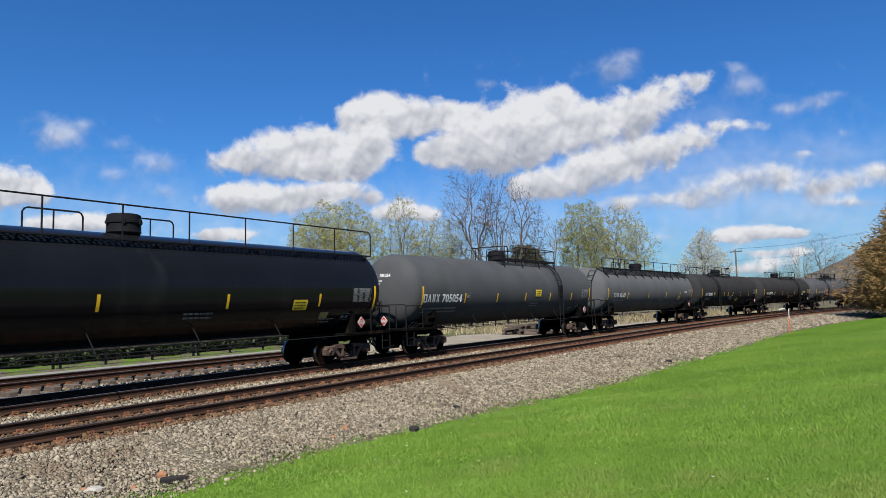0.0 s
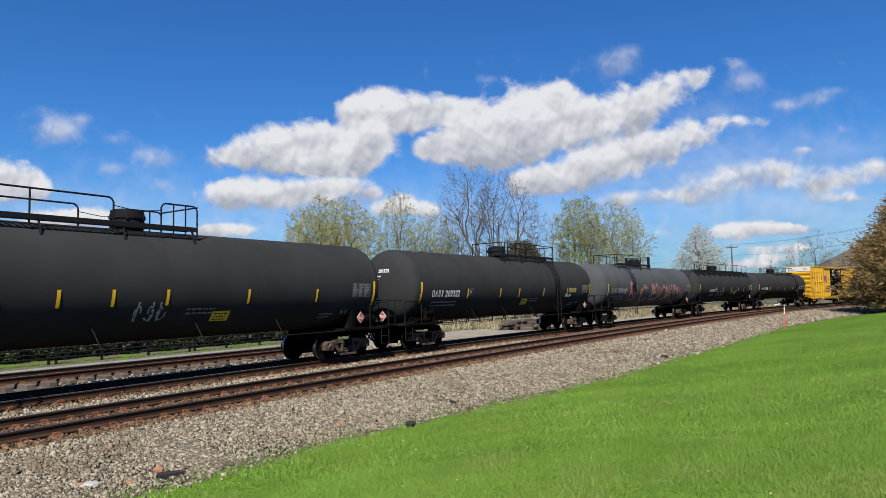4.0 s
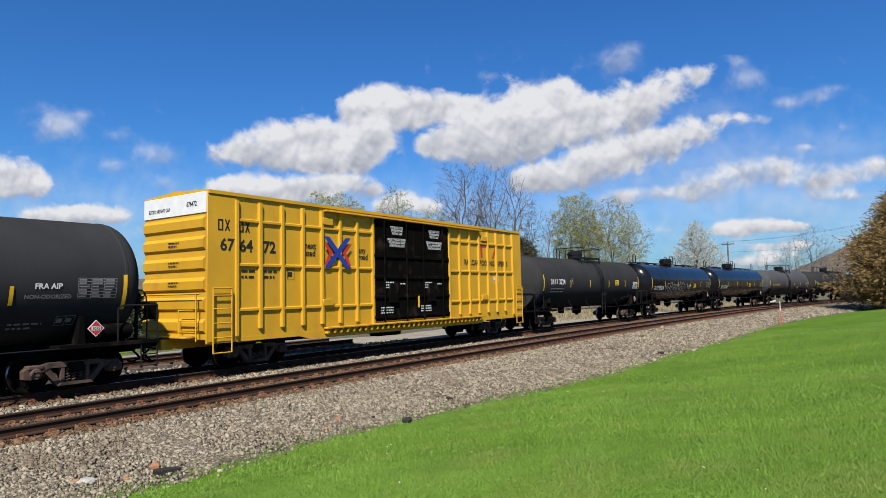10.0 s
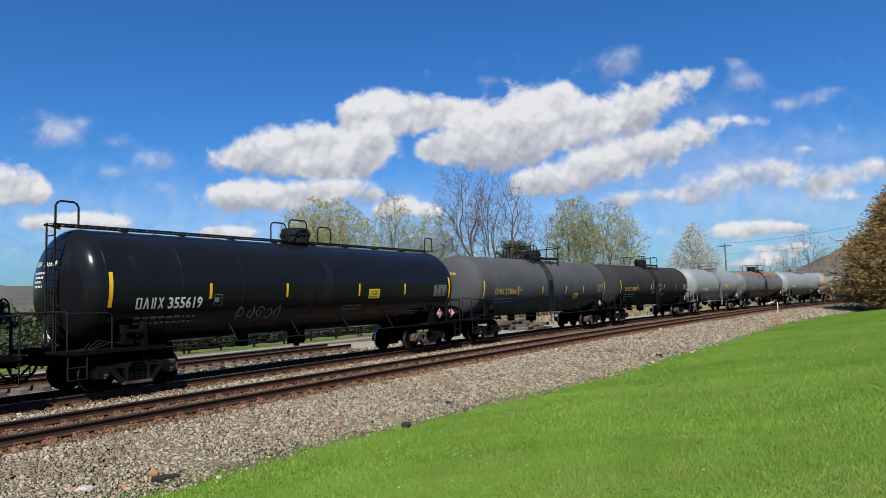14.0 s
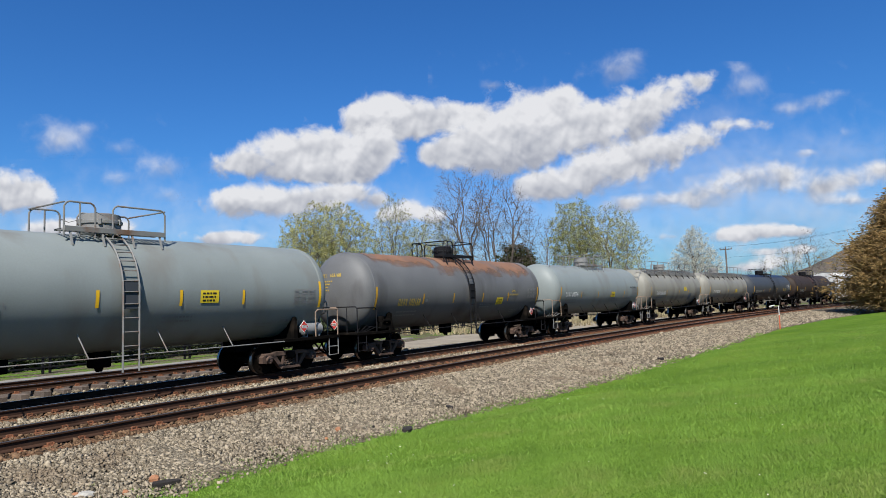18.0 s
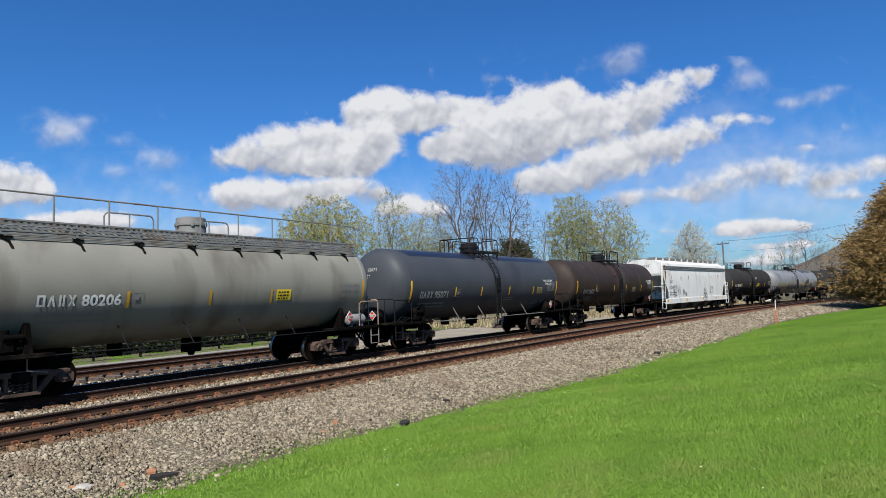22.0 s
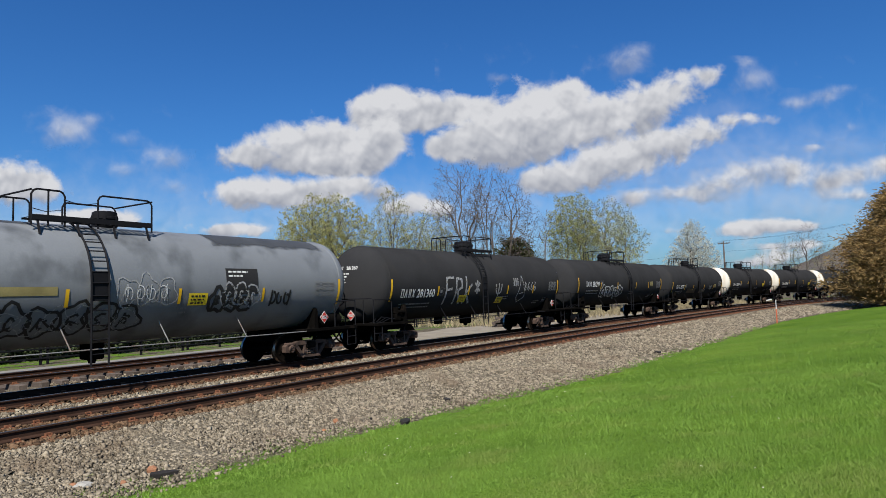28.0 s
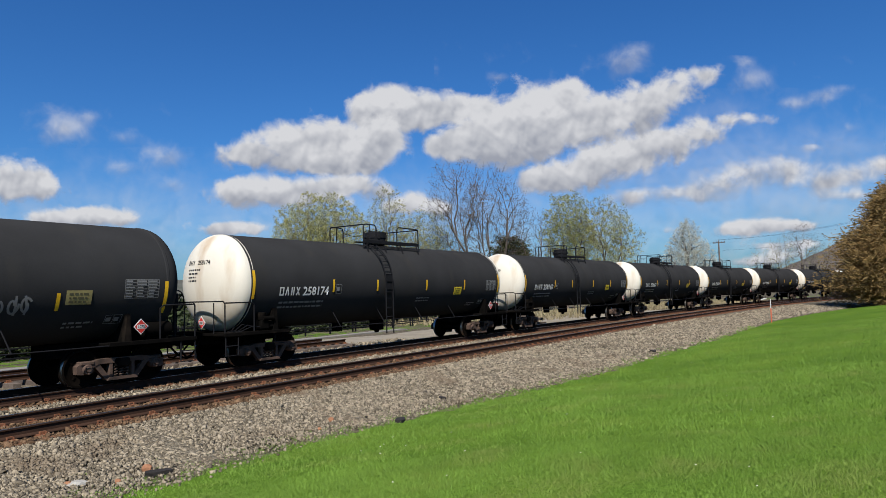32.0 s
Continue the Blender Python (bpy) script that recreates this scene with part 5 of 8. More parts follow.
    on_wall("print_stencil", bars_build((0.5, 0.45), 0.07, 0.1, 2), M["inkblack"], car, -hl + 1.15, 2.88, P)
    on_wall("print_stencil", bars_build((0.55, 0.4), 0.07, 0.1, 3), M["inkblack"], car, -hl + 1.98, 2.88, P)
    on_wall("inspection_box", panel_build(0.5, 0.36, 1, 2), M["white"], car, -hl + 15.6, 2.55, P)
    on_wall("plate_box", panel_build(0.3, 0.3, 1, 1), M["inkblack"], car, -hl + 2.9, 2.62, P)
    # corner ladders, end rail, steps, coupling gear
    for s in (-1, 1):
        b = Build()
        xa, xb = s * (hl - 0.12), s * (hl - 0.74)
        for x in (xa, xb):
            b.tube([(x, -hw - 0.12, 0.55), (x, -hw - 0.12, 2.35)], 0.024, 5)
        for z in (0.56, 0.98, 1.38, 1.78, 2.15, 2.35):
            b.tube([(xa, -hw - 0.12, z), (xb, -hw - 0.12, z)], 0.02, 5)
        part("corner_ladder", b, Y, car)
        b = Build()
        xe = s * (hl + 0.22)
        b.tube([(xe, -hw, 2.2), (xe, hw, 2.2)], 0.022, 5).tube([(xe, -0.55, 1.0), (xe, -0.55, 1.75), (xe, -1.2, 1.75)], 0.022, 5)
        for z in (1.15, 1.45):
            b.tube([(xe, -1.3, z), (xe, -0.55, z)], 0.02, 5)
        b.tube([(xe, -1.35, 0.9), (xe, -1.35, 2.2)], 0.022, 5).box(min(s * hl, s * (hl + 0.4)), max(s * hl, s * (hl + 0.4)), -1.1, 1.1, 0.98, 1.03, 0.01)
        part("end_rail", b, Y, car)
        lo, hi = sorted((s * (L / 2 - 0.45), s * (hl - 3)))
        part("center_sill", Build().box(lo, hi, -0.3, 0.3, 0.66, 0.95, 0.02), Y, car)
        part("coupler", kept("coupler", coupler_mesh), None, car, m=pose(s * (L / 2 - 0.1), 0, 0, 0, 0, 0 if s > 0 else 180))
        add_truck(car, s * 7.05)
    b = Build().box(-6, 6, -0.35, 0.35, 0.62, 0.95, 0.02).box(-1.2, 0.2, -0.9, -0.4, 0.5, 0.9, 0.05)
    part("underframe", b, M["frameblack"], car)
    bw = Build()
    cx = -hl - 0.35
    bw.tube([(cx - 0.06, 0.85 + 0.26 * math.cos(a), 1.75 + 0.26 * math.sin(a)) for a in [2 * math.pi * i / 18 for i in range(19)]], 0.02, 5)
    for k in range(5):
        a = 2 * math.pi * k / 5
        bw.tube([(cx, 0.85, 1.75), (cx - 0.06, 0.85 + 0.26 * math.cos(a), 1.75 + 0.26 * math.sin(a))], 0.014, 4)
    bw.box(cx, cx + 0.3, 0.7, 1.0, 1.5, 2.0, 0.04)
    part("brake_wheel", bw, M["frameblack"], car)
    return car


# ---- covered hopper ----
def hopper_car(L):
    car = tagged(new("hopper_car"), "dirty white covered hopper with rust streaks and graffiti", "hopper car", "railway cars of the train")
    W = M["whitecar"]
    hl, hw = 8.92, 1.56
    zt, zs = 4.30, 1.18
    sec = [(-hw, zs + 0.1), (-hw - 0.02, 2.6), (-hw + 0.02, 3.86), (-hw + 0.10, 4.12), (-0.85, 4.42), (0, 4.50), (0.85, 4.42), (hw - 0.10, 4.12), (hw - 0.02, 3.86), (hw + 0.02, 2.6), (hw, zs + 0.1)]
    part("body", Build().prism(sec, -hl + 1.55, hl - 1.55, "x"), W, car)
    # end panels: upright upper plate, slope sheet below
    for s in (-1, 1):
        up = [(-hw + 0.1, 3.2)] + [q for q in sec if q[1] > 3.0] + [(hw - 0.1, 3.2)]
        part("end_sheet", Build().prism(up, min(s * (hl - 1.6), s * hl), max(s * (hl - 1.6), s * hl), "x"), W, car)
        part("slope_sheet", Build().prism([(s * hl, 3.3), (s * hl, 3.16), (s * (hl - 2.3), 1.15), (s * (hl - 2.5), 1.15), (s * (hl - 1.3), 3.3)], -hw + 0.16, hw - 0.16), W, car)
        for y in (-hw + 0.02, hw - 0.08):
            part("side_web", Build().prism([(s * hl, 3.9), (s * hl, 3.25), (s * (hl - 0.2), 2.9), (s * (hl - 0.62), 2.4), (s * (hl - 1.05), 1.9), (s * (hl - 1.3), 1.5), (s * (hl - 1.38), 1.2), (s * (hl - 1.7), 1.2), (s * (hl - 1.7), 3.9)], y - 0.03, y + 0.07), W, car)
            part("corner_post", Build().box(s * hl - 0.07, s * hl + 0.07, y - 0.02, y + 0.10, 1.1, 4.25, 0.015), W, car)
        for y in (-0.6, 0.55):
            part("end_post", Build().prism([(s * (hl + 0.04), 4.1), (s * (hl - 0.1), 4.1), (s * (hl - 1.9), 1.2), (s * (hl - 1.75), 1.15)], y, y + 0.1), W, car)
        b = Build()
        xe = s * (hl + 0.3)
        for x in (s * (hl + 0.5), s * (hl - 0.28)):
            b.tube([(x, -hw - 0.06, 0.5), (x, -hw - 0.06, 2.55)], 0.022, 5)
        for z in (0.5, 1.0, 1.4, 1.8, 2.2, 2.5):
            b.tube([(s * (hl + 0.5), -hw - 0.06, z), (s * (hl - 0.28), -hw - 0.06, z)], 0.018, 5)
        part("corner_ladder", b, W, car)
        b = Build()
        for y in (0.75, 1.15):
            b.tube([(xe, y, 1.1), (xe, y, 4.3), (xe - s * 0.4, y, 4.55)], 0.022, 5)
        for z in np.arange(1.4, 4.3, 0.36):
            b.tube([(xe, 0.75, float(z)), (xe, 1.15, float(z))], 0.016, 5)
        b.tube([(xe, -hw, 2.25), (xe, hw, 2.25)], 0.022, 5).tube([(xe, -hw, 1.0), (xe, -hw, 2.25)], 0.022, 5).tube([(xe, -hw, 2.25), (s * hl, -hw, 2.25)], 0.02, 5)
        part("end_ladder", b, W, car)
        lo, hi = sorted((s * (hl - 2.6), s * (hl + 0.4)))
        part("end_platform", Build().box(lo, hi, -hw, hw, 1.0, 1.14, 0.02).box(lo, hi, -0.35, 0.35, 0.7, 1.0, 0.02), M["frameblack"], car)
        part("coupler", kept("coupler", coupler_mesh), None, car, m=pose(s * (L / 2 - 0.1), 0, 0, 0, 0, 0 if s > 0 else 180))
        add_truck(car, s * (L / 2 - 2.5))
    part("side_sill", Build().box(-hl + 0.35, hl + 0.1, -hw - 0.07, -hw + 0.05, 0.86, 1.28, 0.015), W, car)
    part("side_sill", Build().box(-hl - 0.1, hl + 0.1, hw - 0.05, hw + 0.07, 0.86, 1.28, 0.015), W, car)
    for k in range(3):
        z = 3.66 + 0.11 * k
        part("side_bead", Build().prism([(-hw + 0.02, z - 0.035), (-hw + 0.02, z + 0.035), (-hw - 0.05, z + 0.02), (-hw - 0.05, z - 0.02)], -hl + 0.1, hl - 0.1, "x"), M["railgrey"], car)
    for k in range(4):
        x = -5.1 + 3.4 * k
        b = Build()
        k0 = len(b.v)
        for z, a, y in ((1.2, 1.5, 1.25), (0.35, 0.4, 0.55)):
            b.v += [(x - a, -y, z), (x + a, -y, z), (x + a, y, z), (x - a, y, z)]
        b.f += [(k0, k0 + 1, k0 + 2, k0 + 3), (k0 + 7, k0 + 6, k0 + 5, k0 + 4)] + [(k0 + i, k0 + 4 + i, k0 + 4 + (i + 1) % 4, k0 + (i + 1) % 4) for i in range(4)]
        b.box(x - 0.45, x + 0.45, -0.7, 0.7, 0.26, 0.38, 0.02)
        # outlets coloured dark in place of the shade they hang in
        part("outlet_hopper", b, M["outlet_shade"], car)
    g = grating_mesh(-hl - 0.1, hl + 0.1, -0.95, -0.45, 4.62)
    part("roof_walk", g, M["railgrey"], car)
    part("roof_walk", grating_mesh(-hl - 0.1, hl + 0.1, 0.45, 0.95, 4.62), M["railgrey"], car)
    for i in range(12):
        x = -hl + 0.4 + i * (2 * hl - 0.8) / 11
        part("walk_bracket", kept("hopbr", lambda: Build().box(-0.05, 0.05, -1.0, -0.9, 4.3, 4.62, 0.01).mesh("walk_bracket", W)), None, car, m=pose(x, 0, 0))
    part("hatch_trough", Build().box(-hl + 0.6, hl - 0.6, -0.35, 0.35, 4.46, 4.6, 0.03), M["railgrey"], car)
    P = -hw - 0.028
    on_wall("owner_mark", mark_build(4, 0.2, 0.25), M["faint"], car, -hl + 1.6, 2.55, P)
    on_wall("car_number", text_mesh("62765", 0.19, None, 1.12), M["faint"], car, -hl + 1.35, 2.08, P, "62765")
    on_wall("weight_stencil", bars_build((1.3, 1.3), 0.07, 0.1, 4), M["faint"], car, -hl + 1.4, 1.8, P)
    for x, z, w, h in ((0.5, 3.5, 0.5, 0.75), (0.4, 4.0, 0.5, 0.3), (0.8, 3.9, 0.3, 0.25), (1.4, 3.4, 0.1, 0.2), (1.9, 3.2, 0.12, 0.3), (4.3, 3.1, 0.18, 0.3), (6.2, 3.2, 0.2, 0.3), (7.4, 3.3, 0.1, 0.2), (8.6, 3.3, 0.1, 0.45), (10.2, 3.2, 0.08, 0.3), (11.0, 3.1, 0.09, 0.4), (12.6, 3.2, 0.09, 0.25), (13.1, 3.2, 0.1, 0.28), (15.2, 3.3, 0.3, 0.5)):
        rnd = random.Random(int(x * 10))
        b = Build()
        for k in range(3):
            cx, ww, ll = rnd.uniform(-0.25, 0.25) * w, w * rnd.uniform(0.3, 0.6), h * rnd.uniform(0.5, 1.1)
            rim = [(0.3, 0.2), (0.5, 0.08), (0.46, -0.12), (0.3, -0.35), (0.2, -0.65), (0.06, -1.0)]
            side = [(cx + q * ww * rnd.uniform(0.8, 1.2), p * ll) for q, p in rim]
            back = [(cx - q * ww * rnd.uniform(0.8, 1.2), p * ll) for q, p in rim]
            for i in range(5):
                b.quad((*back[i + 1], 0.001 * k), (*side[i + 1], 0.001 * k), (*side[i], 0.001 * k), (*back[i], 0.001 * k))
        on_wall("rust_streak", b, M["rust"], car, -hl + x, z - 0.1, P - 0.004)
    for x, w in ((0.45, 0.62), (5.2, 0.55), (9.6, 0.5), (13.8, 0.5), (16.0, 0.4)):
        on_wall("reflector_strip", strip_build(w * 0.7, 0.16), M["strip"], car, -hl + x + 0.1, 1.1, -hw - 0.078)
    for x, z, w, h, sd in ((2.3, 1.4, 0.8, 0.9, 5), (3.3, 1.6, 0.7, 0.7, 8), (4.6, 1.5, 0.5, 0.5, 9), (12.3, 1.5, 1.1, 0.7, 14), (9.2, 1.0, 0.4, 0.4, 17), (11.4, 1.02, 0.9, 0.14, 18), (5.2, 1.45, 0.5, 0.35, 19)):
        on_wall("graffiti", scribble_build(w, h, sd, 0.024, "bubble" if sd in (5, 11) else "tag"), M["inkblack"], car, -hl + x, z, P - 0.004, "black spray-painted graffiti")
    b = Build()
    for cx, cz in ((10.72, 1.72), (10.42, 1.22), (11.02, 1.22)):
        for f, th in ((1.0, 0.05), (0.42, 0.035)):
            ribbon(b, [(cx + 0.33 * f * math.cos(2 * math.pi * q / 24), cz + 0.33 * (f if f == 1 else 0.55 * f) * math.sin(2 * math.pi * q / 24)) for q in range(25)], th)
    on_wall("graffiti", b, M["inkblack"], car, -hl, 0, -hw - 0.082, "three black sprayed rings")
    me = flat_mesh(text_mesh("62765", 0.16, None, 0.7), M["faint"])
    for v in me.vertices:
        v.co = Vector((-hl - 0.012, 0.2 - v.co.x, 3.85 + v.co.y))
    part("car_number", me, None, car, "62765")
    return car


# ---- the train ----
def run_out(t):
    """Metres that the train has gone, counted from the middle of the clip."""
    u = (t - 16) / 16
    return 235.07 * u + 0.909 * u * u + 0.283 * u ** 3 - 0.431 * u ** 4


CARS = []


def couple(front, rear, spec):
    """Adds a car between two couplings, given in metres along the track."""
    CARS.append((front, rear, spec))


couple(-235.0, -214.92, dict(paint="gloss", top="long", wx=4.7, warc=-0.5, bare=True, panels=((6.0, -0.9, 0.4, 0.25, "tanpatch"),), num="13450", strips=(-5.2, -1.48, 2.19, 5.79), label="glossy black tank car with full-length top walkway and yellow strips"))
couple(-214.92, -195.74, dict(paint="dusty", plat=(-0.95, 4.86), lx=4.04, posts=4, wx=1.35, warc=-0.15, nx=(-8.05, -5.34), marc=-0.34, num="705054", hm=0.33, strips=(-5.13, -2.44, 0.27, 2.96, 5.59), label="dusty grey-black tank car with top platform and ladder"))
couple(-195.74, -175.89, dict(paint="paledust", top="long", nx=(-7.6, -5.72), marc=-0.31, num="62169", hm=0.27, strips=(-5.31, -1.48, 2.2, 5.4), label="dusty grey tank car with full-length walkway", wx=5.0, warnmat="tanpatch", words=(("FRA AIP", 6.5, -0.2, 0.13, "white"),)))
couple(-175.89, -155.95, dict(paint="black", plat=(-4.78, 1.56), lx=-4.16, posts=3, wx=1.75, warc=-0.94, nx=(-7.64, -5.76), marc=-0.34, hm=0.27, num="202482", strips=(-5.33, -2.49, -1.22, 0.23, 2.84, 5.6), label="black tank car with offset ladder and top platform", graffiti=(("spray", -0.6, -1.0, 0.9, 0.5, 31, 0.05),)))
couple(-155.95, -136.34, dict(paint="black", plat=(-0.95, 4.8), lx=3.84, posts=4, wx=0.1, warc=-0.84, nx=(-7.6, -5.6), marc=-0.34, hm=0.27, panels=((5.4, -0.25, 1.0, 0.26, "tanpatch"),), num="203322", strips=(-5.0, -2.2, -0.37, 2.27, 5.16), label="black tank car with yellow strips and top platform", words=(("FRA AIP", 5.0, -0.62, 0.16, "white"),)))
couple(-136.34, -116.60, dict(paint="dusty", plat=(-5.31, 0.9), lx=-4.14, posts=4, warc=-0.83, nx=(-7.86, -5.6), marc=-0.32, ink="worn", num="705010", hm=0.3, strips=(-5.51, -2.79, -0.09, 5.29), wx=2.6, label="dusty grey-black tank car covered in pink graffiti", graffiti=tuple((ink, x, arc, w, h, c, th * k) for ink, k in (("pinkhaze", 2.4), ("pink", 1.0)) for c, x, arc, w, h, th in (("B", -4.75, -1.15, 0.85, 1.35, 0.16), ("O", -4.05, -0.95, 0.62, 1.15, 0.15), ("C", -2.75, -1.25, 1.25, 1.25, 0.17), ("E", -0.75, -1.15, 1.4, 1.25, 0.19), ("U", 0.75, -0.95, 0.55, 0.85, 0.14), ("C", 1.4, -1.1, 0.95, 1.1, 0.16), ("O", 2.4, -1.05, 0.6, 1.0, 0.14), ("N", 3.05, -1.05, 0.75, 1.1, 0.15), ("Y", 4.05, -1.25, 0.85, 1.35, 0.13), ("O", 4.85, -1.0, 0.5, 0.9, 0.12), ("U", 5.4, -0.9, 0.5, 0.8, 0.12), ("W", 6.0, -1.0, 0.7, 0.75, 0.11), ("N", 6.8, -1.0, 0.8, 0.65, 0.11))), words=(("NON ODORIZED", 5.3, -0.78, 0.15, "faint"),)))
couple(-116.60, -97.35, dict(paint="black", top="long", wx=2.0, warc=-0.67, num="63151", strips=(-3.7, -1.52, 1.1, 3.39, 5.25), label="black tank car with full-length walkway and small graffiti", graffiti=(("faint", -3.4, -1.0, 2.2, 0.55, 12, 0.028), ("faint", -3.3, -1.0, 2.0, 0.5, 13, 0.022), ("faint", 0.9, -0.75, 0.8, 0.5, 15, 0.022), ("faint", 0.9, -0.75, 0.8, 0.5, 16, 0.018), ("faint", 2.4, -0.7, 0.8, 0.5, 18, 0.022), ("faint", 2.4, -0.7, 0.8, 0.5, 19, 0.018))))
couple(-97.35, -77.24, dict(paint="black", plat=(-1.05, 5.6), lx=4.8, posts=4, nx=(-7.85, -5.85), marc=-0.32, num="201384", hm=0.28, strips=(-5.2, -2.38, 0.14, 3.07, 6.0), label="black tank car with white number and top platform", wx=4.9, warnmat="tanpatch", words=(("FRA AIP", 6.5, -0.2, 0.12, "white"), ("NON-ODORIZED", 6.3, -0.42, 0.09, "faint"))))
couple(-77.36, -56.94, "box")
couple(-56.82, -39.51, dict(paint="black", warc=-0.02, nx=(-6.4, -4.62), marc=0.04, sarc=-0.08, shield=True, num="3224", hm=0.29, plat=(-1.2, 1.88), lx=0.53, wx=2.85, strips=(-3.94, -1.2, 1.75, 4.57), placard="3295", panelink="white", label="matte black tank car with small platform and ladder"))
couple(-39.51, -21.77, dict(paint="gloss", top="center", wx=2.5, warc=-0.26, nx=(-6.89, -4.85), marc=-0.4, warns=((0.3, -1.05, "label", 0.22),), sarc=-0.12, num="355636", hm=0.3, seams=(-5.2, -3.6, 3.5), strips=(-4.63, -1.61, 1.66, 4.48), house=(0.48, 0.55), label="glossy black tank car with silver graffiti", graffiti=(("spray", -4.2, -0.98, 4.3, 0.95, 21, 0.05), ("white", 0.75, -0.5, 0.9, 0.4, 24, 0.025))))
couple(-21.77, -4.06, dict(paint="gloss", top="center", wx=2.15, warc=-0.27, sarc=-0.12, num="355619", hm=0.29, seams=(-5.4, -3.4, -0.6, 2.2), strips=(-4.6, -1.8, 1.58, 4.23), house=(0.48, 0.55), label="glossy black tank car with central top walkway", graffiti=(("faint", -3.6, -1.0, 1.8, 0.4, 27, 0.04),)))
couple(-4.06, 13.41, dict(paint="dusty", mx=0.5, nx=(-6.27, -4.2), marc=-0.28, hm=0.27, sarc=-0.25, num="213066", ink="ochre", plat=(-1.9, 1.5), lx=-1.05, strips=(-4.05, -1.39, 1.52, 3.94), label="grey-black tank car with ochre number"))
couple(13.41, 30.95, dict(paint="black", mx=0.5, nx=(-6.56, -4.44), marc=-0.27, hm=0.28, sarc=-0.17, num="212906", warn=False, ink="ochre", plat=(-1.9, 1.4), lx=-1.02, strips=(-4.25, -1.46, 1.38, 4.24), graffiti=(("mark", -1.2, -0.75, 2.3, 0.8, "ASOR", 0.016), ("faint", -1.2, -0.7, 2.2, 0.8, 33, 0.014)), label="black tank car with scratched graffiti and ochre number"))
couple(30.95, 46.97, dict(paint="lightgrey", warc=-0.14, sarc=-0.17, num="402045", lowmat="railgrey", rail="railgrey", lx=-0.1, plat=(-1.35, 1.3), house=(0.5, 0.56), wx=1.95, strips=(-3.3, -0.92, 1.32, 3.37), label="light grey tank car with rust on its ladder and rails"))
couple(46.97, 62.87, dict(paint="rusty", wx=2.3, warc=-0.54, nx=(-5.15, -3.75), marc=-0.47, num="103168", hm=0.29, ink="ochre", lx=-0.1, plat=(-1.2, 1.2), strips=(-3.6, -1.42, 0.98, 3.33), stripmat="oldstrip", placard="1086", bands=((-6.2, -2.2, 38, 150, "rusttop"), (-2.2, 6.3, 24, 150, "rusttop")), label="grey tank car with brown rust-covered top", words=(("VINYL", 3.7, -0.12, 0.10, "ochre"), ("CHLORIDE STABILIZED", 3.2, -0.28, 0.08, "ochre"))))
couple(62.87, 78.05, dict(paint="lightgrey", hm=0.24, wide=1.3, warc=-0.36, nx=(-5.5, -3.85), marc=-0.3, num="80274", rail="railgrey", longrail=True, ladder=False, lx=0.0, plat=(-1.3, 1.5), wx=1.3, strips=(-3.4, -0.9, 1.13, 3.5), stripmat="oldstrip", placard="1086", label="light grey tank car with thin handrail and rust", graffiti=(("faint", 1.4, -1.1, 1.2, 0.5, 41, 0.03),), words=(("VINYL CHLORIDE", 4.6, 0.05, 0.10, "inkblack"),)))
couple(78.05, 93.18, dict(paint="greygreen", hm=0.26, wide=1.3, wx=1.5, warc=-0.05, nx=(-4.96, -3.0), marc=-0.36, num="80003", rail="railgrey", top="long", strips=(-2.76, 0.23, 2.6), stripmat="oldstrip", placard="1086", panels=((2.9, -0.75, 0.72, 0.62, "bluepatch"),), label="grey-green tank car with grated top walkway"))
couple(93.18, 108.15, dict(paint="greygreen", hm=0.26, wide=1.3, wx=1.95, warc=-0.32, nx=(-4.94, -3.0), marc=-0.35, num="80206", rail="railgrey", top="long", strips=(-2.87, -0.47, 1.72), stripmat="oldstrip", placard="1086", label="grey-green tank car with walkway and worn decals"))
couple(108.15, 124.38, dict(paint="slate", wx=4.3, warc=-0.37, nx=(-6.01, -4.04), warnmat="tanpatch", num="95071", hm=0.28, ink="worn", lowmat="railgrey", lx=0.0, plat=(-1.25, 1.3), marc=-0.45, strips=(-3.51, -1.35, 1.27, 3.84), bands=((-6.1, -0.9, 52, 110, "bluetop"), (1.5, 6.2, 52, 110, "bluetop")), label="slate grey tank car with dark blue top paint", words=(("VINYL CHLORIDE", 5.0, 0.1, 0.10, "white"), ("STABILIZED", 5.2, -0.06, 0.10, "white"))))
couple(124.38, 140.68, dict(paint="brown", wx=2.45, warc=-0.46, nx=(-5.71, -4.1), warnmat="tanpatch", num="26622", hm=0.27, ink="worn", marc=-0.53, lx=0.1, plat=(-1.2, 1.5), seams=(-5, -3.4, 2, 3.6), strips=(-3.89, -0.93, 1.2, 4.17), bands=((-0.8, 0.0, 12, 80, "redbrown"), (0.5, 0.9, 30, 80, "redbrown")), label="dark brown tank car with weld seams and ladder", words=(("VINYL CHLORIDE", 5.2, 0.1, 0.10, "white"), ("STABILIZED", 5.4, -0.06, 0.10, "white"))))
couple(140.50, 160.42, "hopper")
couple(160.42, 177.08, dict(paint="black", wx=1.7, warc=-0.33, nx=(-5.9, -4.15), marc=-0.37, hm=0.27, num="100390", plat=(-1.56, 1.76), lx=-0.2, strips=(-3.95, -1.06, 1.41, 4.37), label="black tank car with small top platform", words=(("DOT", 1.0, 0.3, 0.16, "white"),)))
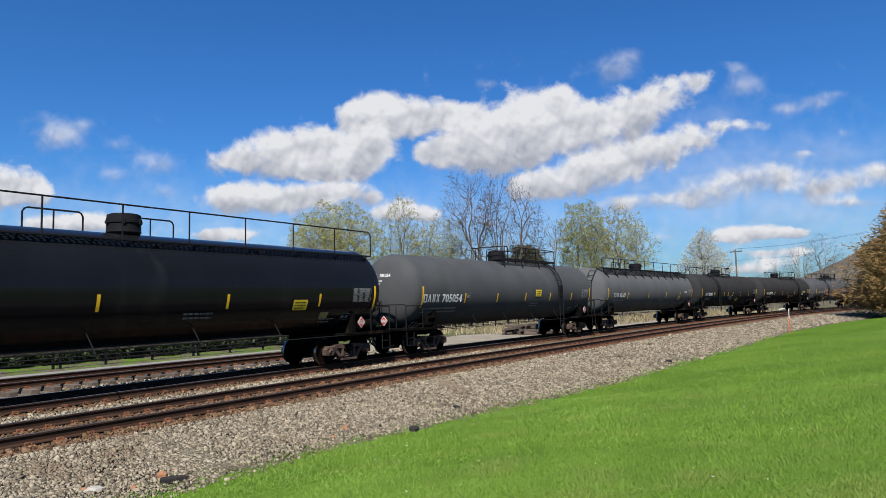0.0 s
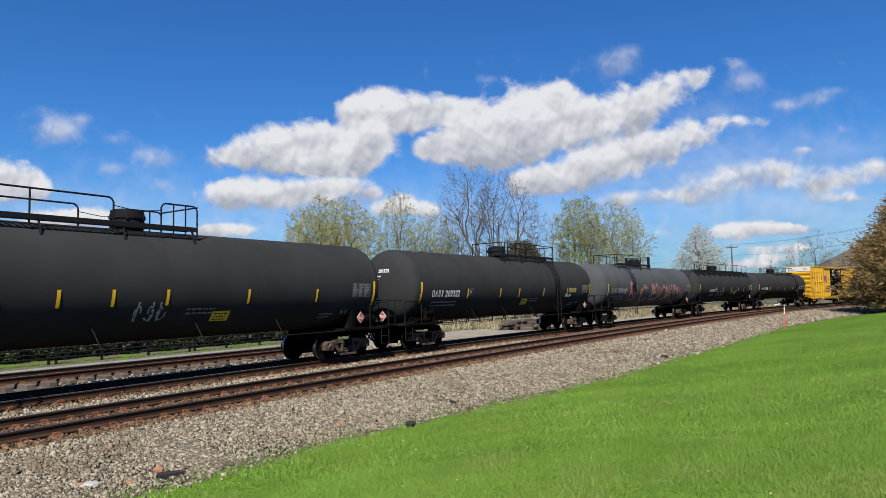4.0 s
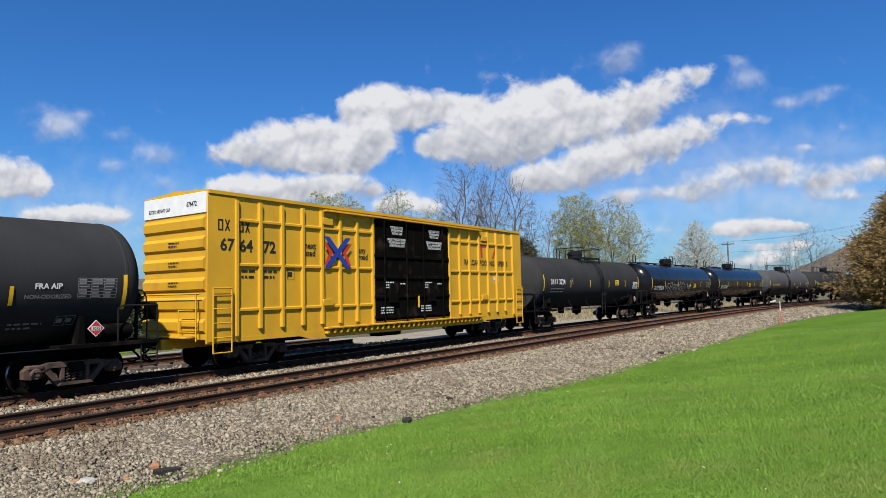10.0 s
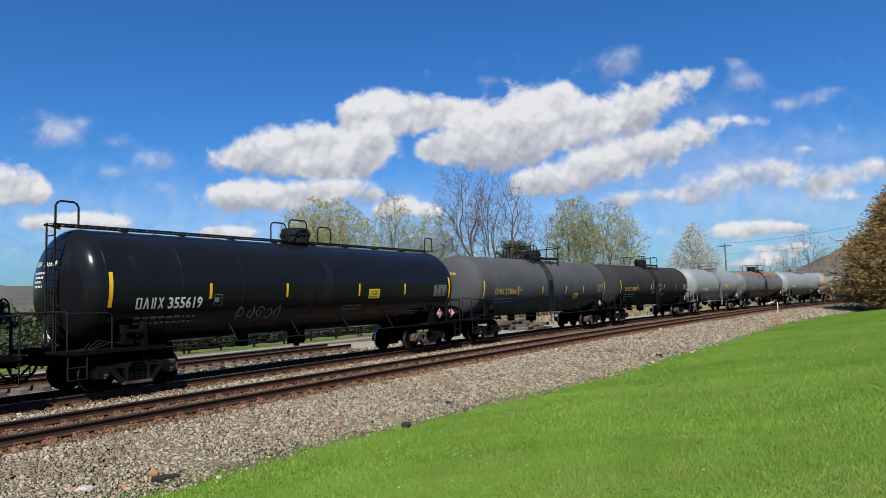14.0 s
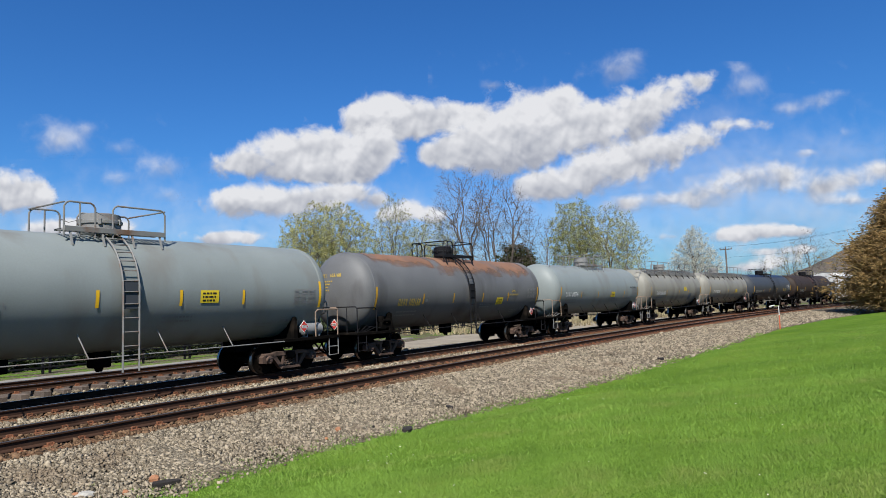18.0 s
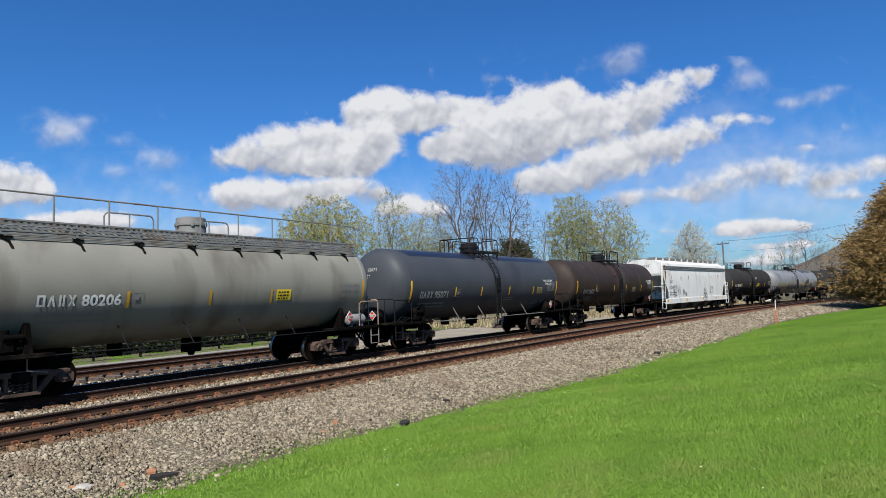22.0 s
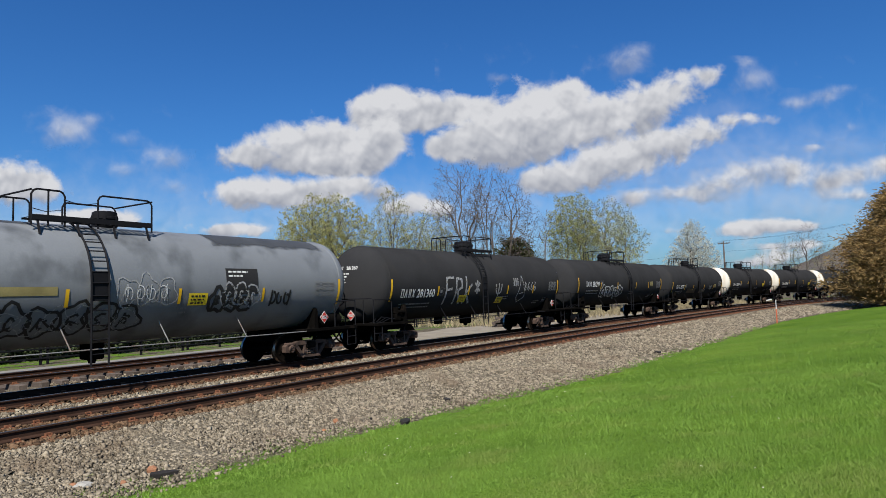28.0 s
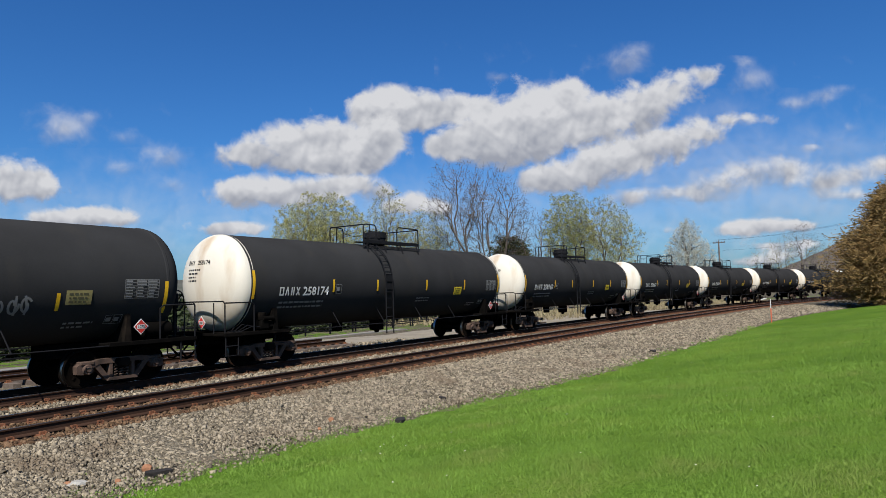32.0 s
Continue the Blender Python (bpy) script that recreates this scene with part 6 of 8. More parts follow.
couple(177.08, 195.39, dict(paint="midgrey", warc=-0.44, nx=(-6.74, -4.7), marc=-0.47, hm=0.29, num="869675", lowmat="railgrey", ink="ochre", rail="railing", mx=0.3, house=(0.31, 0.42), lx=-0.99, plat=(-2.2, 0.8), strips=(-4.33, -1.43, 1.48, 4.32), wx=1.8, warn=True, bands=((2.9, 7.4, 46, 92, "slatetop"), (-6.0, -1.6, 66, 100, "slatetop")), panels=((3.0, 0.05, 1.15, 0.75, "black"), (-3.0, -0.18, 1.4, 0.2, "tanpatch")), label="grey tank car with painted graffiti and ochre number", graffiti=(("inkblack", -4.1, -1.35, 4.6, 0.86, 51, 0.07), ("spray", -4.0, -1.28, 4.4, 0.7, 52, 0.022), ("spray", -0.2, -0.6, 1.6, 0.75, 54, 0.03), ("white", -0.1, -0.45, 1.3, 0.4, 58, 0.02), ("inkblack", 2.5, -0.85, 1.4, 0.7, 57, 0.10), ("spray", 2.9, -0.75, 1.3, 0.75, 61, 0.05), ("inkblack", 4.6, -0.7, 0.9, 0.45, 63, 0.07))))
couple(195.39, 213.00, dict(paint="black", wx=0.75, warc=-0.87, warns=((-2.6, -0.73, "label", 0.0),), num="281360", hm=0.34, lx=-0.71, plat=(-1.41, 1.2), strips=(-4.28, -1.92, 1.63, 4.33), label="matte black tank car with large white graffiti", graffiti=(("spray", -3.75, -0.95, 3.0, 1.15, "FRK*", 0.11), ("spray", 0.4, -0.85, 0.8, 0.8, "Y", 0.085), ("white", 2.2, -0.4, 0.6, 0.6, "|||", 0.05), ("spray", 2.6, -0.75, 1.1, 0.85, "A", 0.05), ("spray", 3.35, -0.4, 1.4, 0.42, "8666", 0.06))))
couple(213.00, 230.96, dict(paint="black", wx=5.0, warc=-0.13, warnmat="tanpatch", nx=(-6.41, -4.45), marc=-0.11, sarc=-0.22, num="281299", hm=0.31, lx=0.83, plat=(-1.43, 1.59), strips=(-4.24, -1.41, 2.04, 4.64), label="matte black tank car with rounded white graffiti", graffiti=(("white", -4.1, -1.02, 3.6, 0.8, 71, 0.045), ("spray", -3.9, -0.95, 3.2, 0.6, 73, 0.025))))
couple(230.96, 248.01, dict(paint="black", wx=4.5, warc=-0.38, warnmat="tanpatch", mx=0.8, house=(0.34, 0.5), nx=(-6.09, -4.2), marc=-0.41, panels=((-3.15, -0.8, 2.3, 0.42, "brownpatch"), (0.35, -0.85, 1.64, 0.4, "brownpatch")), sarc=-0.48, num="28277", hm=0.29, lx=-1.15, plat=(-1.85, 0.95), strips=(-3.99, -1.71, 1.39, 4.29), label="matte black tank car with dark patches", graffiti=(("faint", 3.0, -0.75, 0.8, 0.4, 76, 0.05),)))
couple(248.01, 265.84, dict(paint="black", wx=3.55, warc=-0.41, nx=(-6.42, -4.25), marc=-0.31, hm=0.27, sarc=-0.15, num="258174", head="whitehead", headink="inkblack", placard="1987", lx=-1.14, plat=(-1.7, 1.8), strips=(-4.06, -1.72, 1.42, 4.33), label="black tank car with cream white ends"))
for k in range(6):
    couple(265.84 + 17.9 * k, 265.84 + 17.9 * (k + 1), dict(CARS[27][2], num="2581%02d" % (60 + 7 * k)))


def build_train():
    made = []
    for a, b, spec in CARS:
        L = b - a
        if spec == "box":
            car = box_car(L)
        elif spec == "hopper":
            car = hopper_car(L)
        else:
            car = tank_car(dict(spec, L=L))
        made.append((car, (a + b) / 2))
    return made


TRAIN = build_train()


def motions():
    """The train rolls past; its wheels turn while they can be seen; the clouds drift."""
    half = 7.0
    for car, mid in TRAIN:
        rows = []
        for i in range(33):
            s = mid - run_out(i)
            p, q = on_track(along(s - half), TRAIN_Y), on_track(along(s + half), TRAIN_Y)
            rows.append((i, pose(*((p + q) / 2), 0, 0, math.degrees(math.atan2(q.y - p.y, q.x - p.x)))))
        walk(car, rows)
    mids = {car: mid for car, mid in TRAIN}
    for w, dx, car in WHEELSETS:
        times = [i / FPS for i in range(0, 32 * FPS + 1) if 0 < mids[car] - run_out(i / FPS) < 62]
        if not times:
            times = [0.0]
        rows = []
        if times[0] > 0:
            rows.append((0.0, pose(dx, 0, WHEEL_R)))
        for t in times:
            turn = -math.degrees((run_out(t) - run_out(times[0])) / WHEEL_R)
            rows.append((t, pose(dx, 0, WHEEL_R, 0, turn % 360, 0)))
        if times[-1] < 32:
            rows.append((32.0, rows[-1][1]))
        walk(w, rows)
    for ob, base, drift in CLOUDS:
        walk(ob, [(0, Matrix.Translation(drift * -16) @ base), (32, Matrix.Translation(drift * 16) @ base)])


# ---- loose stones and grass ----
def scatter_stones(name, label, patches, m, seed):
    """Crushed stone of the ballast, thinning out with distance."""
    rng = np.random.default_rng(seed)
    ico = np.array([(-1, -1, -1), (1, -1, -1), (1, 1, -1), (-1, 1, -1), (-1, -1, 1), (1, -1, 1), (1, 1, 1), (-1, 1, 1)]) * 0.72
    fac = np.array([(0, 2, 1), (0, 3, 2), (4, 5, 6), (4, 6, 7), (0, 1, 5), (0, 5, 4), (1, 2, 6), (1, 6, 5), (2, 3, 7), (2, 7, 6), (3, 0, 4), (3, 4, 7)])
    pts = []
    # patches: x from, x to, nearest and farthest offset from the near track's middle, stones a square metre, size
    for x0, x1, d0, d1, dens, size in patches:
        n = int((x1 - x0) * (d1 - d0) * dens)
        x = rng.uniform(x0, x1, n)
        d = rng.uniform(d0, d1, n)
        for a, b in zip(x, d):
            if b > edge_off(a) - 0.25 + rng.normal(0, 0.22):
                continue
            y = near_mid(a) - b
            pts.append((a, y, ground_z(a, y) + 0.012, size * rng.lognormal(0, 0.32)))
    pts = np.array(pts)
    n = len(pts)
    sc = rng.uniform(0.5, 1.3, (n, 1, 3)) * pts[:, 3][:, None, None]
    v = ico[None] * sc * rng.uniform(0.55, 1.3, (n, 8, 1)) + rng.normal(0, 0.18, (n, 8, 3)) * pts[:, 3][:, None, None]
    a = rng.uniform(0, 2 * np.pi, n)
    c, s = np.cos(a)[:, None], np.sin(a)[:, None]
    tl = rng.uniform(-0.7, 0.7, n)[:, None]
    vx, vy, vz = v[..., 0], v[..., 1], v[..., 2]
    vy, vz = vy * np.cos(tl) - vz * np.sin(tl), vy * np.sin(tl) + vz * np.cos(tl)
    v = np.stack([vx * c - vy * s, vx * s + vy * c, vz], -1) + pts[:, None, :3]
    f = (fac[None] + np.arange(n)[:, None, None] * 8).reshape(-1, 3)
    return tagged(new(name, bulk(name, v.reshape(-1, 3), f, m)), label, "gravel", kind="stuff")


def scatter_grass():
    rng = np.random.default_rng(6)
    out_v, out_n = [], 0
    eye = np.array((0.0, 0.0))
    for r0, r1, n, h, w in ((4.2, 9, 260000, 0.022, 0.0032), (9, 17, 170000, 0.028, 0.0055), (17, 40, 120000, 0.032, 0.010)):
        r = np.sqrt(rng.uniform(r0 * r0, r1 * r1, n))
        az = np.radians(rng.uniform(-6, 62, n))
        x, y = r * np.cos(az), r * np.sin(az)
        mid = np.interp(x, np.arange(0, 60), [near_mid(float(q)) for q in range(60)])
        e = np.interp(x, [q[0] for q in EDGE], [q[1] for q in EDGE])
        d = mid - y
        wob = 0.28 * np.sin(x * 1.7) * np.sin(x * 0.61 + 1) + 0.16 * np.sin(x * 5.3 + np.sin(y * 4)) - 0.30 * rng.exponential(1.0, n) * (rng.random(n) < 0.35) + 0.12
        keep = d > e + wob
        x, y, d, e = x[keep], y[keep], d[keep], e[keep]
        z = np.minimum(-0.52 + 0.115 * np.maximum(0, d - e), 0.62)
        k = len(x)
        clump = 0.65 + 0.7 * np.clip(np.sin(x * 2.1 + np.sin(y * 1.3) * 2) * np.sin(y * 2.7 + x) * 0.5 + 0.5, 0, 1)
        hh = h * rng.lognormal(0, 0.35, k) * clump
        a = rng.uniform(0, 2 * np.pi, k)
        ww = w * rng.uniform(0.6, 1.3, k)
        lean = rng.normal(0, 0.85, (k, 2)) * hh[:, None]
        p0 = np.stack([x - np.cos(a) * ww, y - np.sin(a) * ww, z - 0.01], 1)
        p1 = np.stack([x + np.cos(a) * ww, y + np.sin(a) * ww, z - 0.01], 1)
        p2 = np.stack([x + lean[:, 0], y + lean[:, 1], z + hh], 1)
        out_v.append(np.stack([p0, p1, p2], 1).reshape(-1, 3))
    # weed tufts straying into the stones
    for k in range(900):
        cx = 4.0 + 41.0 * rng.random() ** 1.6
        cy = near_mid(cx) - edge_off(cx) + abs(rng.normal(0, 0.32)) - 0.06
        cz, q = ground_z(cx, cy), int(rng.integers(8, 26))
        x, y = cx + rng.normal(0, 0.05, q), cy + rng.normal(0, 0.05, q)
        a, hh = rng.uniform(0, 2 * np.pi, q), rng.uniform(0.02, 0.06, q)
        ww = 0.003 + 0.00025 * cx
        lean = rng.normal(0, 0.7, (q, 2)) * hh[:, None]
        zz = np.full(q, cz)
        p0 = np.stack([x - np.cos(a) * ww, y - np.sin(a) * ww, zz - 0.01], 1)
        p1 = np.stack([x + np.cos(a) * ww, y + np.sin(a) * ww, zz - 0.01], 1)
        out_v.append(np.stack([p0, p1, np.stack([x + lean[:, 0], y + lean[:, 1], zz + hh], 1)], 1).reshape(-1, 3))
    v = np.concatenate(out_v)
    f = np.arange(len(v)).reshape(-1, 3)
    m = mat("spring_grass_blades", (0.1145, 0.1972, 0.0307), 0.6, vary=0.30, scale=0.55, grain=4, bump=0, islands=0.20, spec=0.12, tint=(0.1590, 0.1961, 0.0488), tint_scale=0.9, tint_amount=0.36)
    return tagged(new("lawn_grass", bulk("lawn_grass", v, f, m)), "short fresh green spring lawn grass", "grass", kind="stuff")


GREYSTONE = mat("crushed_grey_stone", (0.1847, 0.1555, 0.1140), 0.9, vary=0.3, scale=9, grain=60, bump=0.4, islands=0.62, tint=(0.1335, 0.1005, 0.0692), tint_scale=0.8, tint_amount=0.3, spec=0.06)
BROWNSTONE = mat("rust_stained_stone", (0.1071, 0.0664, 0.0393), 0.9, vary=0.3, scale=9, grain=60, bump=0.4, islands=0.58, spec=0.06)
scatter_stones("ballast_stones", "loose crushed grey and tan ballast stones", ((3, 13, 1.45, 4.9, 900, 0.021), (13, 24, 1.45, 6.0, 480, 0.025), (24, 50, 1.45, 6.2, 130, 0.036), (50, 80, 2.0, 7.5, 40, 0.055), (2, 30, -2.7, -1.2, 190, 0.031), (10, 28, -8.6, -5.2, 45, 0.045)), GREYSTONE, 5)
scatter_stones("stained_stones", "rust-stained brown stones between the rails", ((3, 24, 0.9, 1.5, 260, 0.028), (2, 30, -0.65, 0.65, 190, 0.027), (2, 30, -1.25, -0.9, 190, 0.027), (4, 30, -3.3, -2.7, 160, 0.028)), BROWNSTONE, 8)
scatter_grass()


def scatter_petals():
    """Small pale petals and dry bits lying in the lawn."""
    rng = np.random.default_rng(12)
    b = Build()
    for k in range(60):
        r, az = rng.uniform(5, 26), radians(rng.uniform(0, 40))
        x, y = r * math.cos(az), r * math.sin(az)
        if near_mid(x) - y < edge_off(x) + 0.5:
            continue
        z, q, a = ground_z(x, y) + 0.028, rng.uniform(0.008, 0.018), rng.uniform(0, 6.28)
        c, s = math.cos(a) * q, math.sin(a) * q
        b.quad((x - c, y - s, z), (x + s, y - c, z + 0.006), (x + c, y + s, z + 0.004), (x - s, y + c, z))
    me = b.mesh("fallen_petal", mat("pale_petal", (0.5, 0.4929, 0.4429), 0.8, vary=0.2, scale=5, grain=40, bump=0))
    return tagged(new("fallen_petal", me), "scattered pale petals in the lawn grass", "petals", kind="stuff")


scatter_petals()


# ---- far background ----
def hill(name, label, dist, az0, az1, heights, color, tint):
    """A wooded ridge: heights at even steps of direction."""
    v, f = [], []
    n, m = 120, 10
    for i in range(n + 1):
        u = i / n
        a = radians(az0 + (az1 - az0) * u)
        h = float(np.interp(math.degrees(a), [q[0] for q in heights], [q[1] for q in heights]))
        for j in range(m + 1):
            w = j / m
            r = dist * (0.72 + 0.28 * w)
            z = h * math.sin(w * math.pi / 2) ** 1.5
            z += (noise.noise((i * 0.9, j * 0.9, dist)) * 3.0 + noise.noise((i * 2.9, j * 2.1, 3)) * 2.0) * (w > 0.2)
            v.append((r * math.cos(a), r * math.sin(a), z - 1.0))
        v.append((dist * 1.2 * math.cos(a), dist * 1.2 * math.sin(a), -5))
    k = m + 2
    for i in range(n):
        for j in range(m + 1):
            q = i * k + j
            f += [(q, q + 1, q + k + 1), (q, q + k + 1, q + k)]
    mt = mat(name + "_woods", color, 1.0, vary=0.35, scale=0.012, grain=0.12, bump=0.8, tint=tint, tint_scale=0.02, tint_amount=0.5, spec=0.1, dist=3.0)
    me = bulk(name, v, f, mt)
    return tagged(new(name, me), label, "hill", kind="structure")


hill("backdrop_ridge", "long wooded brown ridge in early spring", 1700, -60, 20, ((-60, 150), (-20, 165), (-4, 150), (-1.4, 126), (1, 91), (2.9, 62), (5.2, 33), (9, 18), (20, 12)), (0.10, 0.082, 0.071), (0.071, 0.071, 0.061))
hill("backdrop_hills", "low brown wooded hills beyond the fields", 1300, 8, 120, ((8, 14), (20, 22), (40, 34), (55, 40), (67, 44), (90, 40), (120, 30)), (0.075, 0.075, 0.064), (0.054, 0.061, 0.046))


# ---- clouds ----
def cloud_material(lo, hi):
    m = bpy.data.materials.new("cloud_glow")
    m.use_nodes = True
    n, ln = m.node_tree.nodes, m.node_tree.links
    n.remove(n["Principled BSDF"])
    out = n["Material Output"]
    tc = n.new("ShaderNodeTexCoord")
    d = n.new("ShaderNodeAttribute")
    d.attribute_name = "body"
    s = n.new("ShaderNodeAttribute")
    s.attribute_name = "shade"
    n1 = n.new("ShaderNodeTexNoise")
    n3 = n.new("ShaderNodeTexNoise")
    n4 = n.new("ShaderNodeTexNoise")
    for t, off, detail in ((n1, (0, 0, 0), 9), (n3, (10, -34, 0), 2.5), (n4, (0, 0, 0), 2.5)):
        t.inputs["Scale"].default_value, t.inputs["Detail"].default_value, t.inputs["Roughness"].default_value = 0.0066, detail, 0.56
        t.inputs["Distortion"].default_value = 0.25
        mp = n.new("ShaderNodeMapping")
        mp.inputs["Location"].default_value = off
        ln.new(tc.outputs["Object"], mp.inputs["Vector"])
        ln.new(mp.outputs[0], t.inputs["Vector"])
    k = n.new("ShaderNodeMath")
    k.operation = "MULTIPLY_ADD"
    ln.new(n1.outputs[0], k.inputs[0])
    k.inputs[1].default_value = 1.45
    ln.new(d.outputs["Fac"], k.inputs[2])
    a = n.new("ShaderNodeMapRange")
    a.interpolation_type = "SMOOTHSTEP"
    a.inputs[1].default_value, a.inputs[2].default_value = lo, hi
    ln.new(k.outputs[0], a.inputs[0])
    n2 = n.new("ShaderNodeTexNoise")
    n2.inputs["Scale"].default_value, n2.inputs["Detail"].default_value = 0.0050, 3
    ln.new(tc.outputs["Object"], n2.inputs["Vector"])
    sh = n.new("ShaderNodeMath")
    sh.operation = "MULTIPLY_ADD"
    ln.new(n2.outputs[0], sh.inputs[0])
    sh.inputs[1].default_value = 1.1
    ln.new(s.outputs["Fac"], sh.inputs[2])
    # billows: offset noise paints a sunlit and a shaded side on each lump
    rel = n.new("ShaderNodeMath")
    rel.operation = "SUBTRACT"
    ln.new(n4.outputs[0], rel.inputs[0])
    ln.new(n3.outputs[0], rel.inputs[1])
    lit = n.new("ShaderNodeMath")
    lit.operation = "MULTIPLY_ADD"
    ln.new(rel.outputs[0], lit.inputs[0])
    lit.inputs[1].default_value = 1.0
    ln.new(sh.outputs[0], lit.inputs[2])
    r = n.new("ShaderNodeValToRGB")
    e = r.color_ramp.elements
    e[0].position, e[0].color = 0.40, (0.46, 0.49, 0.575, 1)
    e[1].position, e[1].color = 1.06, (0.92, 0.93, 0.97, 1)
    ln.new(lit.outputs[0], r.inputs[0])
    # emission stands in for sunlight on the vapour
    em = n.new("ShaderNodeEmission")
    em.inputs[1].default_value = 0.487
    ln.new(r.outputs[0], em.inputs[0])
    tr = n.new("ShaderNodeBsdfTransparent")
    mx = n.new("ShaderNodeMixShader")
    ln.new(a.outputs[0], mx.inputs[0])
    ln.new(tr.outputs[0], mx.inputs[1])
    ln.new(em.outputs[0], mx.inputs[2])
    ln.new(mx.outputs[0], out.inputs[0])
    return m


VAPOUR = cloud_material(0.98, 1.48)
THIN = cloud_material(0.80, 2.5)
BANK = cloud_material(0.86, 1.78)
VEIL = cloud_material(0.55, 4.4)
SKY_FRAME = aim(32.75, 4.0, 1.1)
CLOUDS = []


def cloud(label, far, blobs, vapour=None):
    """A flat glowing cloud sheet kilometres off, light and shade painted in. blobs: sideways, up, half width, half
    height, weight, in thousandths of the distance.
    """
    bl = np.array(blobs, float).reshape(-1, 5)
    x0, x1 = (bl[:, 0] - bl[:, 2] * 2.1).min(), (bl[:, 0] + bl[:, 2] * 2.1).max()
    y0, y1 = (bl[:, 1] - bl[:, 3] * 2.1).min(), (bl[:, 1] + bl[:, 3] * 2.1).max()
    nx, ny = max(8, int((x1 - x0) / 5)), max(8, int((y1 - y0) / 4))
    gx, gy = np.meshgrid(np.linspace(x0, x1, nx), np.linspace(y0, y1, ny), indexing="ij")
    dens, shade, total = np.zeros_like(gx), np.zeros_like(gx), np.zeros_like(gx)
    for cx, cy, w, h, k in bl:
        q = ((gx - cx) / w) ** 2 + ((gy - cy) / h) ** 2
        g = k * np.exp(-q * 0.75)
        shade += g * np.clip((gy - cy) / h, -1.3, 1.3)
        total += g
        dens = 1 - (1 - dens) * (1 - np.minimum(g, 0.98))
    # painted light: whiter above each blob's middle, greyer below
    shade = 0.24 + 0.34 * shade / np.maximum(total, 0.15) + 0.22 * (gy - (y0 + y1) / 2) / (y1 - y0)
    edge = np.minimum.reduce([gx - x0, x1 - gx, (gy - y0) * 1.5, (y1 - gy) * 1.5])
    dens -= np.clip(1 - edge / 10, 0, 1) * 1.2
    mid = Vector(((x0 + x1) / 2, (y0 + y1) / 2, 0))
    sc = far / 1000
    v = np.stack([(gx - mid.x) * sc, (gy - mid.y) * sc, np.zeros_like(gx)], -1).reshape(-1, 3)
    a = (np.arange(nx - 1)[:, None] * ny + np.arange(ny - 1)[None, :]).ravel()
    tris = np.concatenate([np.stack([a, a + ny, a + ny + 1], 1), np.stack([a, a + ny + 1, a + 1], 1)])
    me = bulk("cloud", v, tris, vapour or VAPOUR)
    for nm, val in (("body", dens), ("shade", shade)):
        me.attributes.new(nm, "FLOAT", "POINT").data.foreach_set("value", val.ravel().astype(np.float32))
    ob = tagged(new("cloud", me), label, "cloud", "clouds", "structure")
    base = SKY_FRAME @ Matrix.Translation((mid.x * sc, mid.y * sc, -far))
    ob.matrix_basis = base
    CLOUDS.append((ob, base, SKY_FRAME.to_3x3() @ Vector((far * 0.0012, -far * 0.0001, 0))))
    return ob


WHITE_LABEL = "bright white cumulus cloud with painted grey underside shade"
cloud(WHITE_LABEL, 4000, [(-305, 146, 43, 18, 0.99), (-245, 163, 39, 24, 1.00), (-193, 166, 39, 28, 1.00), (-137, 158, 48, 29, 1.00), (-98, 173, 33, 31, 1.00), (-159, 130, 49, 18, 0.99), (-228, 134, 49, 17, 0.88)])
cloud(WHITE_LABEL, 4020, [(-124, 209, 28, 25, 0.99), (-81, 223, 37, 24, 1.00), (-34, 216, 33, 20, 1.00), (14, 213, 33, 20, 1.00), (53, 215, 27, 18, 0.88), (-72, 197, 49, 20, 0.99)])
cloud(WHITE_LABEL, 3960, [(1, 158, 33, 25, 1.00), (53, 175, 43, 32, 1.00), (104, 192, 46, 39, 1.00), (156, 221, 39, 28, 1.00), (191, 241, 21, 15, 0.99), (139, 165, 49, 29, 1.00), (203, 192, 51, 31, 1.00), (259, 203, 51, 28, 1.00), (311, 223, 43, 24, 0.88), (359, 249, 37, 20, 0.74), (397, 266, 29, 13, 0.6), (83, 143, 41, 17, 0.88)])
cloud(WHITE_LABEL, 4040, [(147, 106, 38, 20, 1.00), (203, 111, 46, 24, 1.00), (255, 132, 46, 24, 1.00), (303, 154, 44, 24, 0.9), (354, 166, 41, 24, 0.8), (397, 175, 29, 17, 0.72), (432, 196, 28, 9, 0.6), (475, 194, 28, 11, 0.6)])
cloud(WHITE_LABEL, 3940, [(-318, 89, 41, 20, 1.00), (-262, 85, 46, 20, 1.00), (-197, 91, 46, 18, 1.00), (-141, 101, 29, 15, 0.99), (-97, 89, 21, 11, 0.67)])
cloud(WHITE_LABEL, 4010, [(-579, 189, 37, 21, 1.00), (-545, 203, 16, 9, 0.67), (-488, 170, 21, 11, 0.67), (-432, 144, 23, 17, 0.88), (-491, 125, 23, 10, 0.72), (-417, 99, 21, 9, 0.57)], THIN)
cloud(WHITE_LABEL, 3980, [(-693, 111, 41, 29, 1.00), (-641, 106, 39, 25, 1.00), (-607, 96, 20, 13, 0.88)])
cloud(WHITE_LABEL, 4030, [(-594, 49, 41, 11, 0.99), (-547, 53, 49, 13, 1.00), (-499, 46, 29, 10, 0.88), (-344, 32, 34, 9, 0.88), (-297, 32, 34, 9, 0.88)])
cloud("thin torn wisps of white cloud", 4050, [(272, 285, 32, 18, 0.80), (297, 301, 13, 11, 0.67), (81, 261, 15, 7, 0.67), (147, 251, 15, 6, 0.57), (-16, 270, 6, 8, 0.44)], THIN)
